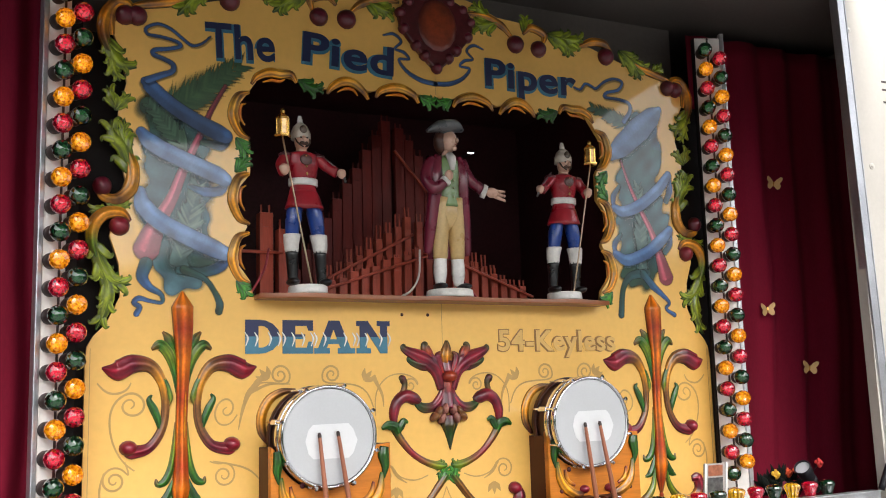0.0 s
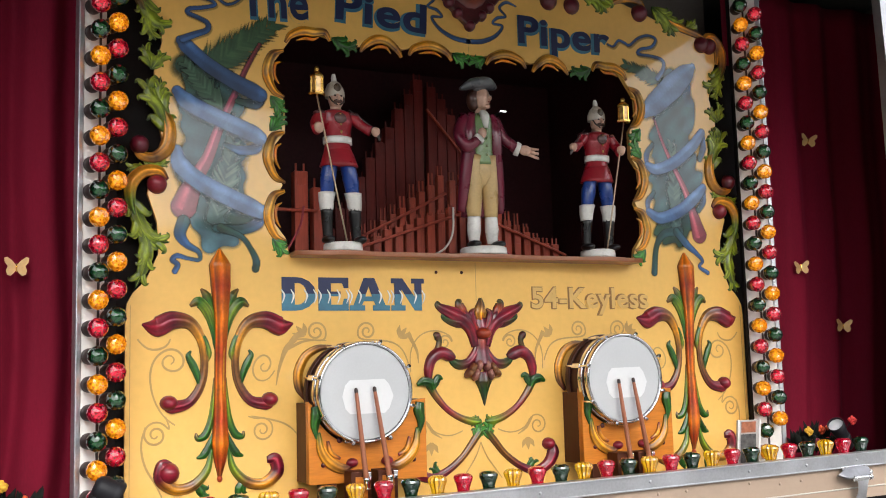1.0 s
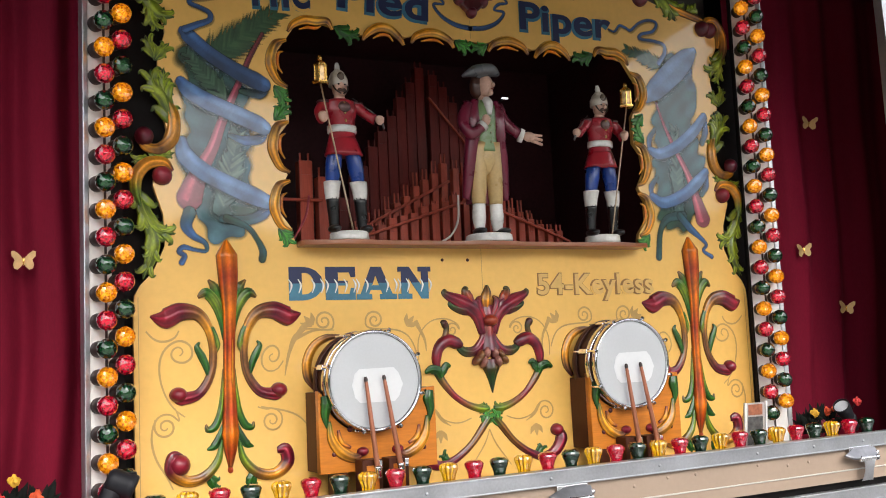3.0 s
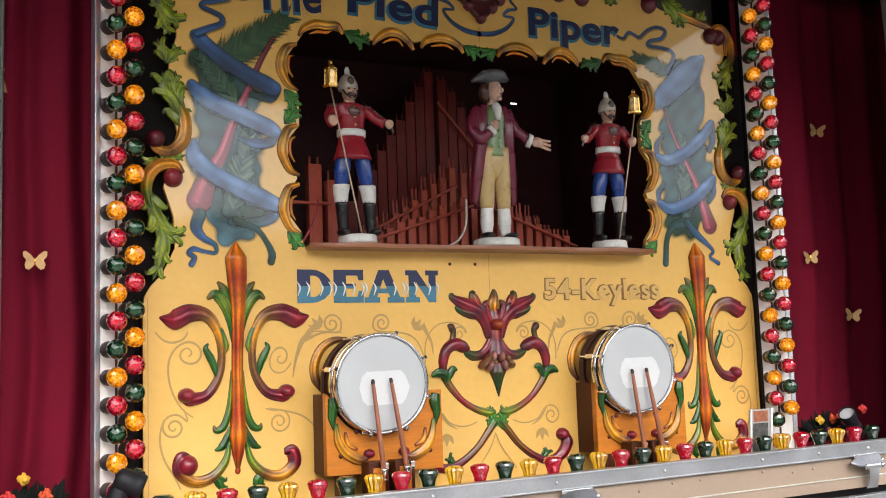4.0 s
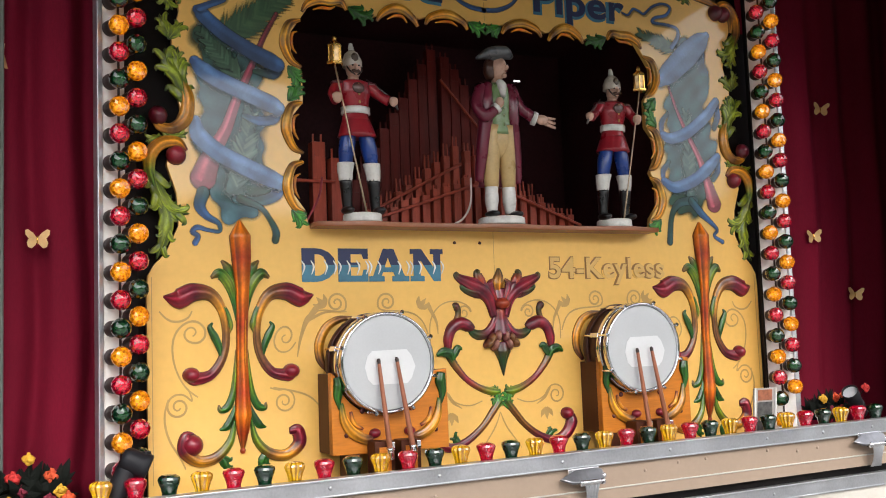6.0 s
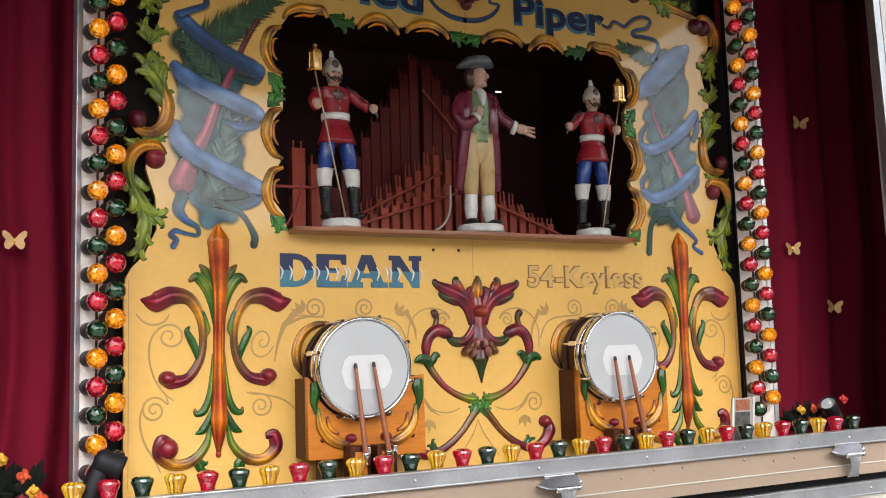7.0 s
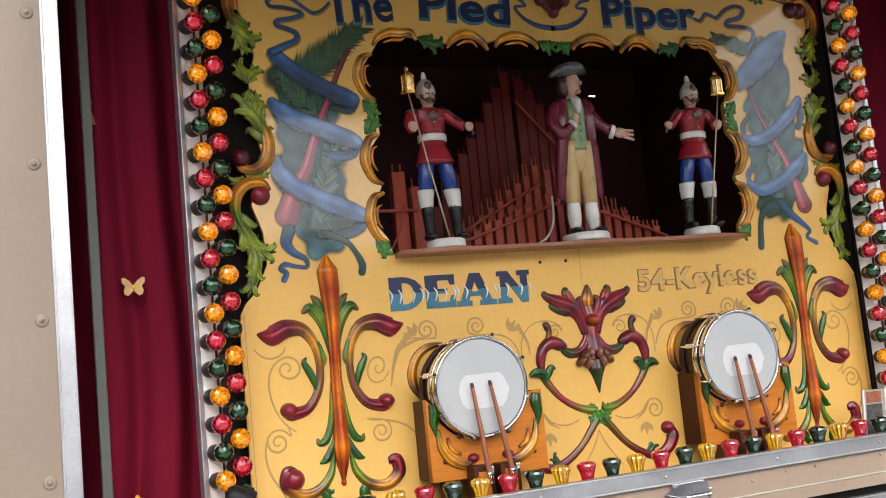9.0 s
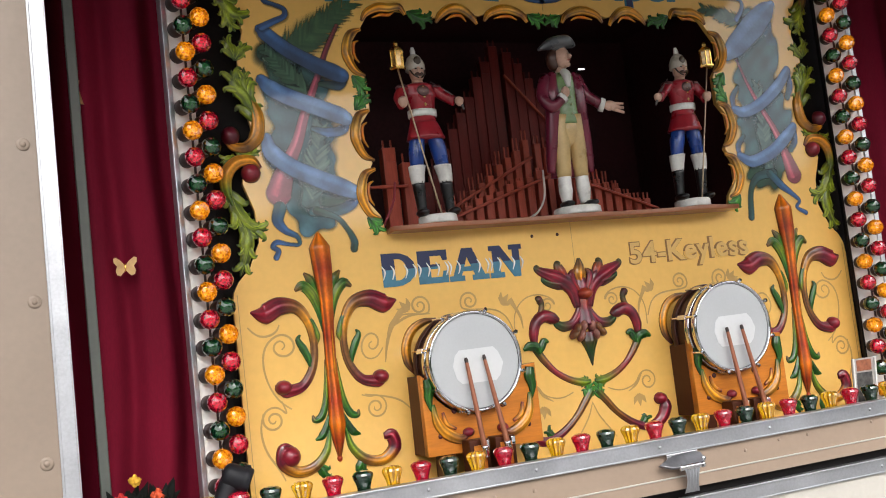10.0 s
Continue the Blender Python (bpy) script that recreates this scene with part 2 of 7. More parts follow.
def acanthus(bm, pts, size, cols, lobes=5, both=True, y=0.0, rise=0.35):
    """A carved leaf: a ribbed blade along the points with slender, hooked lobes to its sides and a pale midrib."""
    path = spline(pts, 16)
    dark, pale = cols
    mid = ramp_of([dark, pale], 0.45)
    relief(bm, pts, [size * 0.22, size * 0.66, size * 0.74, size * 0.52, size * 0.06], [dark, mid, pale, mid, dark], 0.30, y, n=8, ring=13, groove=0.3, ribs=3)
    relief(bm, pts, [size * 0.04, size * 0.10, size * 0.08, 0.002], [mid, pale, pale, mid], 0.7, y - size * 0.15, n=8, ring=7)
    count = max(2, lobes - 1)
    for j in range(count):
        f = (j + 0.15) / (count + 0.15)
        k = f * (len(path) - 1)
        i = min(int(k), len(path) - 2)
        p = path[i].lerp(path[i + 1], k - i)
        d = (path[min(i + 2, len(path) - 1)] - path[max(i - 1, 0)]).normalized()
        for side in ((1, -1) if both else (1,)):
            ln = size * (0.92 - 0.30 * f) * (1.0 + 0.16 * math.sin(2.7 * j + side))
            nv = Vector((-d[1], d[0])) * side
            q = [p - d * ln * 0.18, p + d * ln * 0.20 + nv * ln * 0.16, p + d * ln * 0.50 + nv * ln * 0.32, p + d * ln * 0.66 + nv * ln * 0.52, p + d * ln * 0.54 + nv * ln * 0.70]
            tone = 0.35 + 0.6 * (((j * 3 + side) % 4) / 3)
            c1 = ramp_of([dark, pale], tone)
            relief(bm, [tuple(v) for v in q], [ln * 0.16, ln * 0.42, ln * 0.42, ln * 0.30, ln * 0.04], [dark, c1, pale, c1, dark], 0.45, y - 0.0012 * (j % 3), n=5, ring=9, groove=0.45, ribs=2)
    return bm


def stroke(bm, pts, widths, cols, y=-0.0012, n=8, soften=2):
    """A flat brush stroke, a hair's breadth thick, on the plane y."""
    lay = paint_layer(bm)
    path = spline(pts, n)
    for _ in range(soften):
        path = [path[0]] + [(a + 2 * b + c) / 4 for a, b, c in zip(path, path[1:], path[2:])] + [path[-1]]
    prev = None
    for i, p in enumerate(path):
        f = i / (len(path) - 1)
        d = (path[min(i + 1, len(path) - 1)] - path[max(i - 1, 0)])
        d = d.normalized() if d.length > 1e-9 else Vector((1, 0))
        w = ramp_of(widths, f) / 2
        col = ramp_of(cols, f)
        row = []
        for u in (-1, -0.35, 0.35, 1):
            v = bm.verts.new((p[0] - d[1] * u * w, y - 0.0003 * f, p[1] + d[0] * u * w))
            g = 0.5 if u == -1 else (1.25 if u == 0.35 else (0.80 if u == 1 else 1.0))
            v[lay] = (col[0] * g, col[1] * g, col[2] * g, 1)
            row.append(v)
        if prev:
            for k in range(3):
                bm.faces.new((prev[k], prev[k + 1], row[k + 1], row[k]))
        prev = row
    return bm


def flat_part(name, bm, mat, parent, label=""):
    """Painted layer facing the viewer (towards -y)."""
    for f in bm.faces:
        f.normal_update()
        if f.normal.y > 0:
            f.normal_flip()
    return mesh_object(name, bm, mat, parent, label, recalc=False)


def plate(loops, depth, bevel=0.0):
    """A board cut from (x, z) outlines, the later ones being holes; front face on y = 0."""
    cu = bpy.data.curves.new("outline", "CURVE")
    cu.dimensions, cu.fill_mode, cu.extrude, cu.bevel_depth = "2D", "BOTH", depth / 2 - bevel, bevel
    for loop in loops:
        s = cu.splines.new("POLY")
        s.points.add(len(loop) - 1)
        for q, (x, z) in zip(s.points, loop):
            q.co = (x, z, 0, 1)
        s.use_cyclic_u = True
    ob = new("outline", cu)
    dg = bpy.context.evaluated_depsgraph_get()
    me = bpy.data.meshes.new_from_object(ob.evaluated_get(dg))
    bm = bmesh.new()
    bm.from_mesh(me)
    bpy.data.objects.remove(ob)
    bpy.data.meshes.remove(me)
    bpy.data.curves.remove(cu)
    bmesh.ops.remove_doubles(bm, verts=bm.verts, dist=1e-5)
    bmesh.ops.transform(bm, matrix=Matrix.Translation((0, depth / 2, 0)) @ Matrix.Rotation(radians(90), 4, "X"), verts=bm.verts)
    return bm


def lettering(text, height, depth=0.002, spread=1.0, shear=0.0, bold=0.0):
    """Flat letters in the built-in font, standing in the plane y = 0, left bottom at the origin."""
    cu = bpy.data.curves.new("letters", "FONT")
    cu.body, cu.size, cu.extrude, cu.space_character, cu.shear, cu.offset = text, height / 0.72, depth / 2, spread, shear, bold
    ob = new("letters", cu)
    dg = bpy.context.evaluated_depsgraph_get()
    me = bpy.data.meshes.new_from_object(ob.evaluated_get(dg))
    bm = bmesh.new()
    bm.from_mesh(me)
    bpy.data.objects.remove(ob)
    bpy.data.meshes.remove(me)
    bpy.data.curves.remove(cu)
    bmesh.ops.transform(bm, matrix=Matrix.Rotation(radians(90), 4, "X"), verts=bm.verts)
    return bm


def lathe(bm, profile, seg=20, m=None, flutes=0, depth=0.0, lay_col=None):
    """Turns (radius, height) pairs about z."""
    if lay_col:
        paint_layer(bm)
    rows = []
    for r, h in profile:
        row = []
        for k in range(seg if r > 1e-6 else 1):
            a = 2 * math.pi * k / seg
            rr = r * (1 - (depth if flutes and k % 2 else 0))
            row.append(bm.verts.new((rr * math.cos(a), rr * math.sin(a), h)))
        rows.append(row)
    for a, b in zip(rows, rows[1:]):
        for k in range(seg):
            q = list(dict.fromkeys([a[k % len(a)], a[(k + 1) % len(a)], b[(k + 1) % len(b)], b[k % len(b)]]))
            if len(q) > 2:
                bm.faces.new(q)
    vs = [v for r in rows for v in r]
    if lay_col:
        lay = paint_layer(bm)
        for v in vs:
            v[lay] = (*lay_col, 1)
    if m is not None:
        bmesh.ops.transform(bm, matrix=m, verts=vs)
    return bm


def tube(bm, pts, radii, seg=10, n=6, col=None, flat=1.0, cap=True):
    """A round limb or rod along 3D points."""
    if col:
        paint_layer(bm)
    path = spline(pts, n)
    rows = []
    up = Vector((0.02, 1, 0.03))
    for i, p in enumerate(path):
        f = i / (len(path) - 1)
        d = (path[min(i + 1, len(path) - 1)] - path[max(i - 1, 0)]).normalized()
        a = d.cross(up).normalized()
        b = d.cross(a)
        r = ramp_of(radii, f)
        rows.append([bm.verts.new(p + a * r * math.cos(t) + b * r * flat * math.sin(t)) for t in (2 * math.pi * k / seg for k in range(seg))])
    for a, b in zip(rows, rows[1:]):
        for k in range(seg):
            bm.faces.new((a[k], a[(k + 1) % seg], b[(k + 1) % seg], b[k]))
    if cap:
        bm.faces.new(rows[0]), bm.faces.new(rows[-1])
    if col:
        lay = paint_layer(bm)
        for r in rows:
            for v in r:
                v[lay] = (*col, 1)
    return bm


def blob(bm, c, r, col=None, seg=14, rings=9, turn=None):
    """An ellipsoid."""
    if col:
        paint_layer(bm)
    m = Matrix.Translation(c) @ (turn or Matrix()) @ Matrix.Diagonal((*r, 1))
    made = bmesh.ops.create_uvsphere(bm, u_segments=seg, v_segments=rings, radius=1, matrix=m)
    if col:
        lay = paint_layer(bm)
        for v in made["verts"]:
            v[lay] = (*col, 1)
    return bm


# ---- the setting ----
TILT = Matrix.Rotation(radians(-0.9), 4, "Y")      # the trailer leans a little against the organ


def fixed(name, bm, mat, label, category, kind="structure", m=None, smooth=False):
    ob = mesh_object(name, bm, mat, smooth=smooth)
    if m is not None:
        ob.matrix_basis = m
    return tagged(ob, label, category, kind=kind)


fixed("ground", slab(-400, 400, -400, 400, -1.35, -1.2), M_ASPHALT, "grey worn asphalt ground in front of the trailer", "ground")
# unseen ring, added to darken what the varnish reflects near the horizon
ring_bm = bmesh.new()
low, high = [], []
rr = random.Random(2)
for k in range(120):
    a = 2 * math.pi * k / 120
    low.append(ring_bm.verts.new((34 * math.cos(a), 34 * math.sin(a), -1.25)))
    high.append(ring_bm.verts.new((34 * math.cos(a), 34 * math.sin(a), 5.0 + 1.5 * rr.random())))
for k in range(120):
    ring_bm.faces.new((low[k], low[(k + 1) % 120], high[(k + 1) % 120], high[k]))
M_SURROUND = material("dark_surround", (0.05, 0.07, 0.035), 0.9, vary=0.5, scale=0.6, bump=0.5, grain=8)
fixed("backdrop", ring_bm, M_SURROUND, "unseen dark ring added round the open ground to dim reflections", "backdrop")
fixed("floor", slab(-2.3, 2.3, -0.31, 1.2, -0.06, 0.020), M_GREY, "dark trailer deck under the organ", "floor", m=TILT)
fixed("ceiling", slab(-2.3, 2.3, -0.33, 1.2, 2.15, 2.2), M_GREY, "dark grey lining under the trailer roof", "ceiling")
fixed("wall_north", slab(-2.3, 2.3, 1.2, 1.25, -0.06, 2.2), M_DARK, "dark inner wall behind the organ", "wall")
fixed("wall_east", slab(2.3, 2.35, -0.33, 1.25, -0.06, 2.2), M_GREY, "dark inner end wall of the trailer", "wall")
fixed("wall_west", slab(-2.35, -2.3, -0.33, 1.25, -0.06, 2.2), M_GREY, "dark inner end wall of the trailer", "wall")
fixed("wall_lining", slab(-1.32, 1.32, 0.26, 0.28, 1.72, 2.15), M_GREY, "dark grey boarding above the organ", "wall")

# the raised side flap over the opening
fixed("awning", slab(-1.78, 1.78, -2.15, 0, -0.02, 0.02), M_GREY, "raised trailer flap standing out over the opening", "awning",
      m=Matrix.Translation((0, -0.37, 2.22)) @ Matrix.Rotation(radians(5), 4, "X"))

# trailer side round the opening
YF = -0.35
OPEN = 1.72
wall_r = fixed("wall_outer_east", slab(OPEN + 0.045, 6.0, YF + 0.004, YF + 0.05, -1.0, 3.2), M_CREAMWALL, "off-white painted trailer side with rivets", "wall",
               m=Matrix.Translation((0, 0, 0)) @ TILT)
wall_l = fixed("wall_outer_west", slab(-6.0, -1.752, YF + 0.004, YF + 0.05, -1.0, 3.2), M_TANWALL, "tan painted trailer side with rivets", "wall")
fixed("wall_outer_top", slab(-1.752, OPEN + 0.1, YF + 0.004, YF + 0.05, 2.20, 3.2), M_CREAMWALL, "off-white trailer side above the opening", "wall")


def profile_bar(length, wide, deep):
    """An aluminium corner profile with a raised lip along both edges, lying along x."""
    bm = slab(0, length, 0, deep, 0, wide, 0.003)
    box(bm, 0, length, -0.004, 0.004, wide - 0.007, wide, 0.0015)
    box(bm, 0, length, -0.003, 0.004, 0, 0.005, 0.0012)
    return bm


def rivet_bm(r=0.008, h=0.005, flange=0.0):
    bm = bmesh.new()
    prof = [(r * math.cos(a), h * math.sin(a)) for a in (0, 0.5, 1.0, 1.4)] + [(0, h)]
    if flange:
        prof = [(flange, 0), (flange * 0.97, 0.0018), (r * 1.15, 0.0025)] + [(p, q + 0.002) for p, q in prof]
    return lathe(bm, prof, 14, Matrix.Rotation(radians(90), 4, "X"))


rail_bm = profile_bar(3.46, 0.052, 0.045)
rail = fixed("trim_sill", rail_bm, M_ALU, "scuffed aluminium edge rail along the deck", "trim", m=TILT @ Matrix.Translation((-1.74, YF - 0.002, 0.046)))
fixed("trim_panel", slab(-1.74, 1.74, YF + 0.012, YF + 0.04, -0.072, 0.046), M_TAN, "tan painted strip under the deck rail", "trim", m=TILT)
fixed("trim_bead", slab(-1.74, 1.74, YF + 0.007, YF + 0.014, -0.034, -0.029, 0.002), M_CREAMWALL, "thin cream bead on the tan strip", "trim", m=TILT)
fixed("trim_gap", slab(-1.74, 1.74, YF + 0.045, YF + 0.06, -0.13, -0.07), M_DARK, "dark gap above the lower flap", "trim", m=TILT)
fixed("trim_flap", profile_bar(4.2, 0.05, 0.03), M_ALU, "aluminium edge of the lower flap", "trim", m=TILT @ Matrix.Translation((-1.74, YF - 0.006, -0.148)))
flap = fixed("wall_flap", slab(-1.74, 2.46, YF + 0.002, YF + 0.03, -1.0, -0.15), M_CREAMWALL, "off-white lower trailer flap", "wall", m=TILT)
post_bm = profile_bar(2.30, 0.047, 0.04)
UP = Matrix.Rotation(radians(-90), 4, "Y")
fixed("trim_post_west", post_bm, M_ALU, "bright aluminium frame of the opening", "trim", m=Matrix.Translation((-1.705, YF - 0.002, -0.05)) @ UP)
fixed("trim_post_east", profile_bar(2.30, 0.047, 0.04), M_ALU, "bright aluminium frame of the opening", "trim",
      m=Matrix.Translation((1.835, YF - 0.002, -0.05)) @ Matrix.Rotation(radians(-2.1), 4, "Y") @ UP)
fixed("trim_post_top", profile_bar(3.46, 0.05, 0.04), M_ALU, "aluminium frame above the opening", "trim", m=Matrix.Translation((-1.74, YF - 0.002, 2.16)))
fixed("trim_post_inner", slab(-1.648, -1.618, -0.06, -0.03, 0.0, 2.15, 0.004), M_POST, "grey-green upright behind the frame", "post")

rv = mesh_object("rivet", rivet_bm(0.008, 0.005, 0.018), M_TANWALL, wall_l, smooth=True)
rv.matrix_basis = Matrix.Translation((-1.785, YF + 0.004, 1.12))
for z in (0.70, 0.28, 1.54):
    r2 = rv.copy()
    scene.collection.objects.link(r2)
    r2.matrix_basis = Matrix.Translation((-1.785, YF + 0.004, z))
rw = mesh_object("rivet", rivet_bm(0.007, 0.004, 0.014), M_CREAMWALL, wall_r, smooth=True)
for i, (x, z) in enumerate(((1.80, 1.98), (1.86, 1.40), (1.93, 0.95), (1.99, 0.5))):
    r2 = rw if i == 0 else rw.copy()
    if i:
        scene.collection.objects.link(r2)
    r2.matrix_basis = Matrix.Translation((x, YF + 0.004, z))
rt = mesh_object("rivet", rivet_bm(0.006, 0.0035), M_ALU, rail, smooth=True)
for i, x in enumerate((0.25, 0.62, 0.98, 1.33, 1.77, 2.2, 2.63, 2.9, 3.15)):
    r2 = rt if i == 0 else rt.copy()
    if i:
        scene.collection.objects.link(r2)
    r2.matrix_basis = Matrix.Translation((x, -0.001, 0.026))


# ---- the organ front: board with a shaped top and a scalloped stage opening ----
half = [(1.21, 0.0), (1.21, 0.66), (1.205, 0.705), (1.187, 0.737), (1.15, 0.775), (1.11, 0.86), (1.115, 0.96), (1.145, 1.05), (1.125, 1.16), (1.10, 1.23),
        (1.12, 1.33), (1.125, 1.45), (1.10, 1.55), (1.125, 1.66), (1.155, 1.73), (1.10, 1.79), (0.98, 1.815), (0.83, 1.86), (0.70, 1.90), (0.55, 1.915),
        (0.42, 1.955), (0.27, 1.965), (0.16, 2.01), (0.06, 2.03)]
outline = half + [(-x, z) for x, z in reversed(half)]
hole_half = [(0.06, 1.622), (0.16, 1.645), (0.26, 1.615), (0.345, 1.635), (0.43, 1.605), (0.53, 1.625), (0.60, 1.64), (0.67, 1.615), (0.70, 1.57), (0.735, 1.52),
             (0.737, 1.44), (0.70, 1.385), (0.70, 1.28), (0.735, 1.235), (0.742, 1.16), (0.71, 1.10), (0.738, 1.05), (0.738, 0.97), (0.70, 0.92), (0.69, 0.868)]
hole = hole_half + [(-x, z) for x, z in reversed(hole_half)]
front = fixed("organ_front", plate([outline, hole], 0.022, 0.002), M_YELLOW, "cream-yellow varnished organ front with a scalloped stage opening", "organ front", kind="")
front["kind"] = "structure"
for i, (x, w) in enumerate(((0, 1.24),)):
    part("seam", slab(-0.0008, 0.0008, -0.0008, 0.004, 0.70, 0.868), M_LINE, front)
    part("seam", slab(-0.0008, 0.0008, -0.0008, 0.004, 1.63, 1.70), M_LINE, front)
for x in (-0.155, -0.055):
    b = rivet_bm(0.006, 0.003)
    bmesh.ops.translate(b, vec=(x, 0, 0.817 + 0.002 * x), verts=b.verts)
    part("screw", b, M_SHELL, front)
for s in (-1, 1):
    part("edge_line", slab(*sorted((s * 1.196, s * 1.198)), -0.001, 0.004, 0.07, 0.70), M_LINE, front)

# dark case behind the front
fixed("case_side_west", slab(-0.80, -0.77, 0.03, 0.72, 0.0, 1.75), M_CASE, "dark wine-stained side of the pipe chamber", "organ case")
fixed("case_side_east", slab(0.77, 0.80, 0.03, 0.72, 0.0, 1.75), M_CASE, "dark wine-stained side of the pipe chamber", "organ case")
fixed("case_back", slab(-0.80, 0.80, 0.72, 0.74, 0.0, 1.75), M_CASE, "dark wine-stained back of the pipe chamber", "organ case")
fixed("case_top", slab(-0.80, 0.80, 0.03, 0.72, 1.75, 1.77), M_CASE, "dark wine-stained top of the pipe chamber", "organ case")
fixed("case_floor", slab(-0.77, 0.77, 0.03, 0.72, 0.83, 0.855), M_WOODDARK, "brown board under the pipes", "organ case")
for s, n in ((-1, "west"), (1, "east")):
    fixed("case_wing_" + n, slab(*sorted((s * 0.81, s * 1.27)), 0.05, 0.07, 0.0, 1.72), M_DARK, "black board behind the organ front", "organ case")

# stage shelf
shelf = thing("stage_shelf", "brown varnished shelf board under the statuettes", "shelf")
b = plate([[(-0.682, 0.03), (-0.682, -0.075), (-0.60, -0.085), (-0.55, -0.105), (-0.47, -0.105), (-0.42, -0.085), (-0.12, -0.085), (-0.06, -0.105),
            (0.07, -0.105), (0.13, -0.085), (0.40, -0.085), (0.45, -0.105), (0.54, -0.105), (0.60, -0.085), (0.672, -0.075), (0.672, 0.03)]], 0.017, 0.003)
bmesh.ops.transform(b, matrix=Matrix.Translation((0, 0, 0.8745)) @ Matrix.Rotation(radians(90), 4, "X") @ Matrix.Rotation(radians(180), 4, "X"), verts=b.verts)
bmesh.ops.recalc_face_normals(b, faces=b.faces)
part("board", b, M_SHELF, shelf)
for x in (-0.51, 0.005, 0.495):
    b = rivet_bm(0.007, 0.004)
    bmesh.ops.translate(b, vec=(x, -0.104, 0.866), verts=b.verts)
    part("screw", b, M_SHELL, shelf)


# ---- lamp strips beside the front ----
def lamp_cap(kind):
    bm = bmesh.new()
    if kind == "amber":
        prof = [(0.012, 0.0), (0.026, 0.006), (0.0335, 0.018), (0.034, 0.028), (0.029, 0.040), (0.020, 0.047), (0.009, 0.0475), (0, 0.045)]
        return facets(bm, prof, 14)
    prof = [(0.012, 0.0), (0.025, 0.005), (0.0325, 0.016), (0.034, 0.027), (0.0305, 0.038), (0.022, 0.046), (0.010, 0.050), (0, 0.051)]
    return facets(bm, prof, 12)


def facets(bm, profile, seg):
    """A cut-glass cap: rings set half a step apart, joined by flat triangles, every third one in a darker copy of the
    glass that stands for a facet in shade.
    """
    rows = []
    for i, (r, h) in enumerate(profile):
        rows.append([bm.verts.new((r * math.cos(2 * math.pi * (k + 0.5 * (i % 2)) / seg), r * math.sin(2 * math.pi * (k + 0.5 * (i % 2)) / seg), h)) for k in range(seg if r > 1e-6 else 1)])
    for i, (a, b) in enumerate(zip(rows, rows[1:])):
        for k in range(seg):
            n = (k + 1) % seg
            if len(b) == 1:
                tris = [(a[k], a[n], b[0])]
            elif i % 2 == 0:
                tris = [(a[k], a[n], b[k]), (a[n], b[n], b[k])]
            else:
                tris = [(a[k], b[n], b[k]), (a[k], a[n], b[n])]
            for m, t in enumerate(tris):
                bm.faces.new(t).material_index = 1 if (k * 2 + m + i) % 3 == 0 else 0
    return bm


def ribbed(bm, seg=28):
    """Every other flute takes a darker copy of the glass, so the ribs' light and dark is in the colour."""
    for i, f in enumerate(bm.faces):
        f.material_index = (i % seg) % 2
    return bm


def socket_bm():
    return lathe(bmesh.new(), [(0.024, 0), (0.025, 0.010), (0.022, 0.026), (0.014, 0.034), (0, 0.034)], 16)


LAMPS = {}


def lamp(kind, m, group):
    """A round fairground lamp: dark socket with a glass cap, its axis along local z."""
    mats = {"amber": [M_AMBER, M_AMBERDEEP], "red": [M_RED, M_REDDEEP], "green": [M_GREEN, M_GREENDEEP]}
    if (kind, group) not in LAMPS:
        e = thing("fairground_lamp", {"amber": "amber ribbed glass fairground lamp on a white strip", "red": "red glass fairground lamp on a white strip",
                                      "green": "dark green glass fairground lamp on a white strip"}[kind], "lamp", group)
        part("socket", socket_bm(), M_SOCKET, e, smooth=True)
        c = lamp_cap(kind)
        bmesh.ops.translate(c, vec=(0, 0, 0.030), verts=c.verts)
        bmesh.ops.scale(c, vec=(0.90, 0.90, 1.0), verts=c.verts)
        part("cap", c, mats[kind], e)
        # this bulb's glow is added to make the facets glitter
        part("bulb", blob(bmesh.new(), (0, 0, 0.056), (0.012, 0.012, 0.014), None, 10, 7), M_BULB, e, "small bulb inside the glass, glow added for sparkle", True)
        e.matrix_basis = m
        LAMPS[kind, group] = e
        return e
    return copy_thing(LAMPS[kind, group], m)


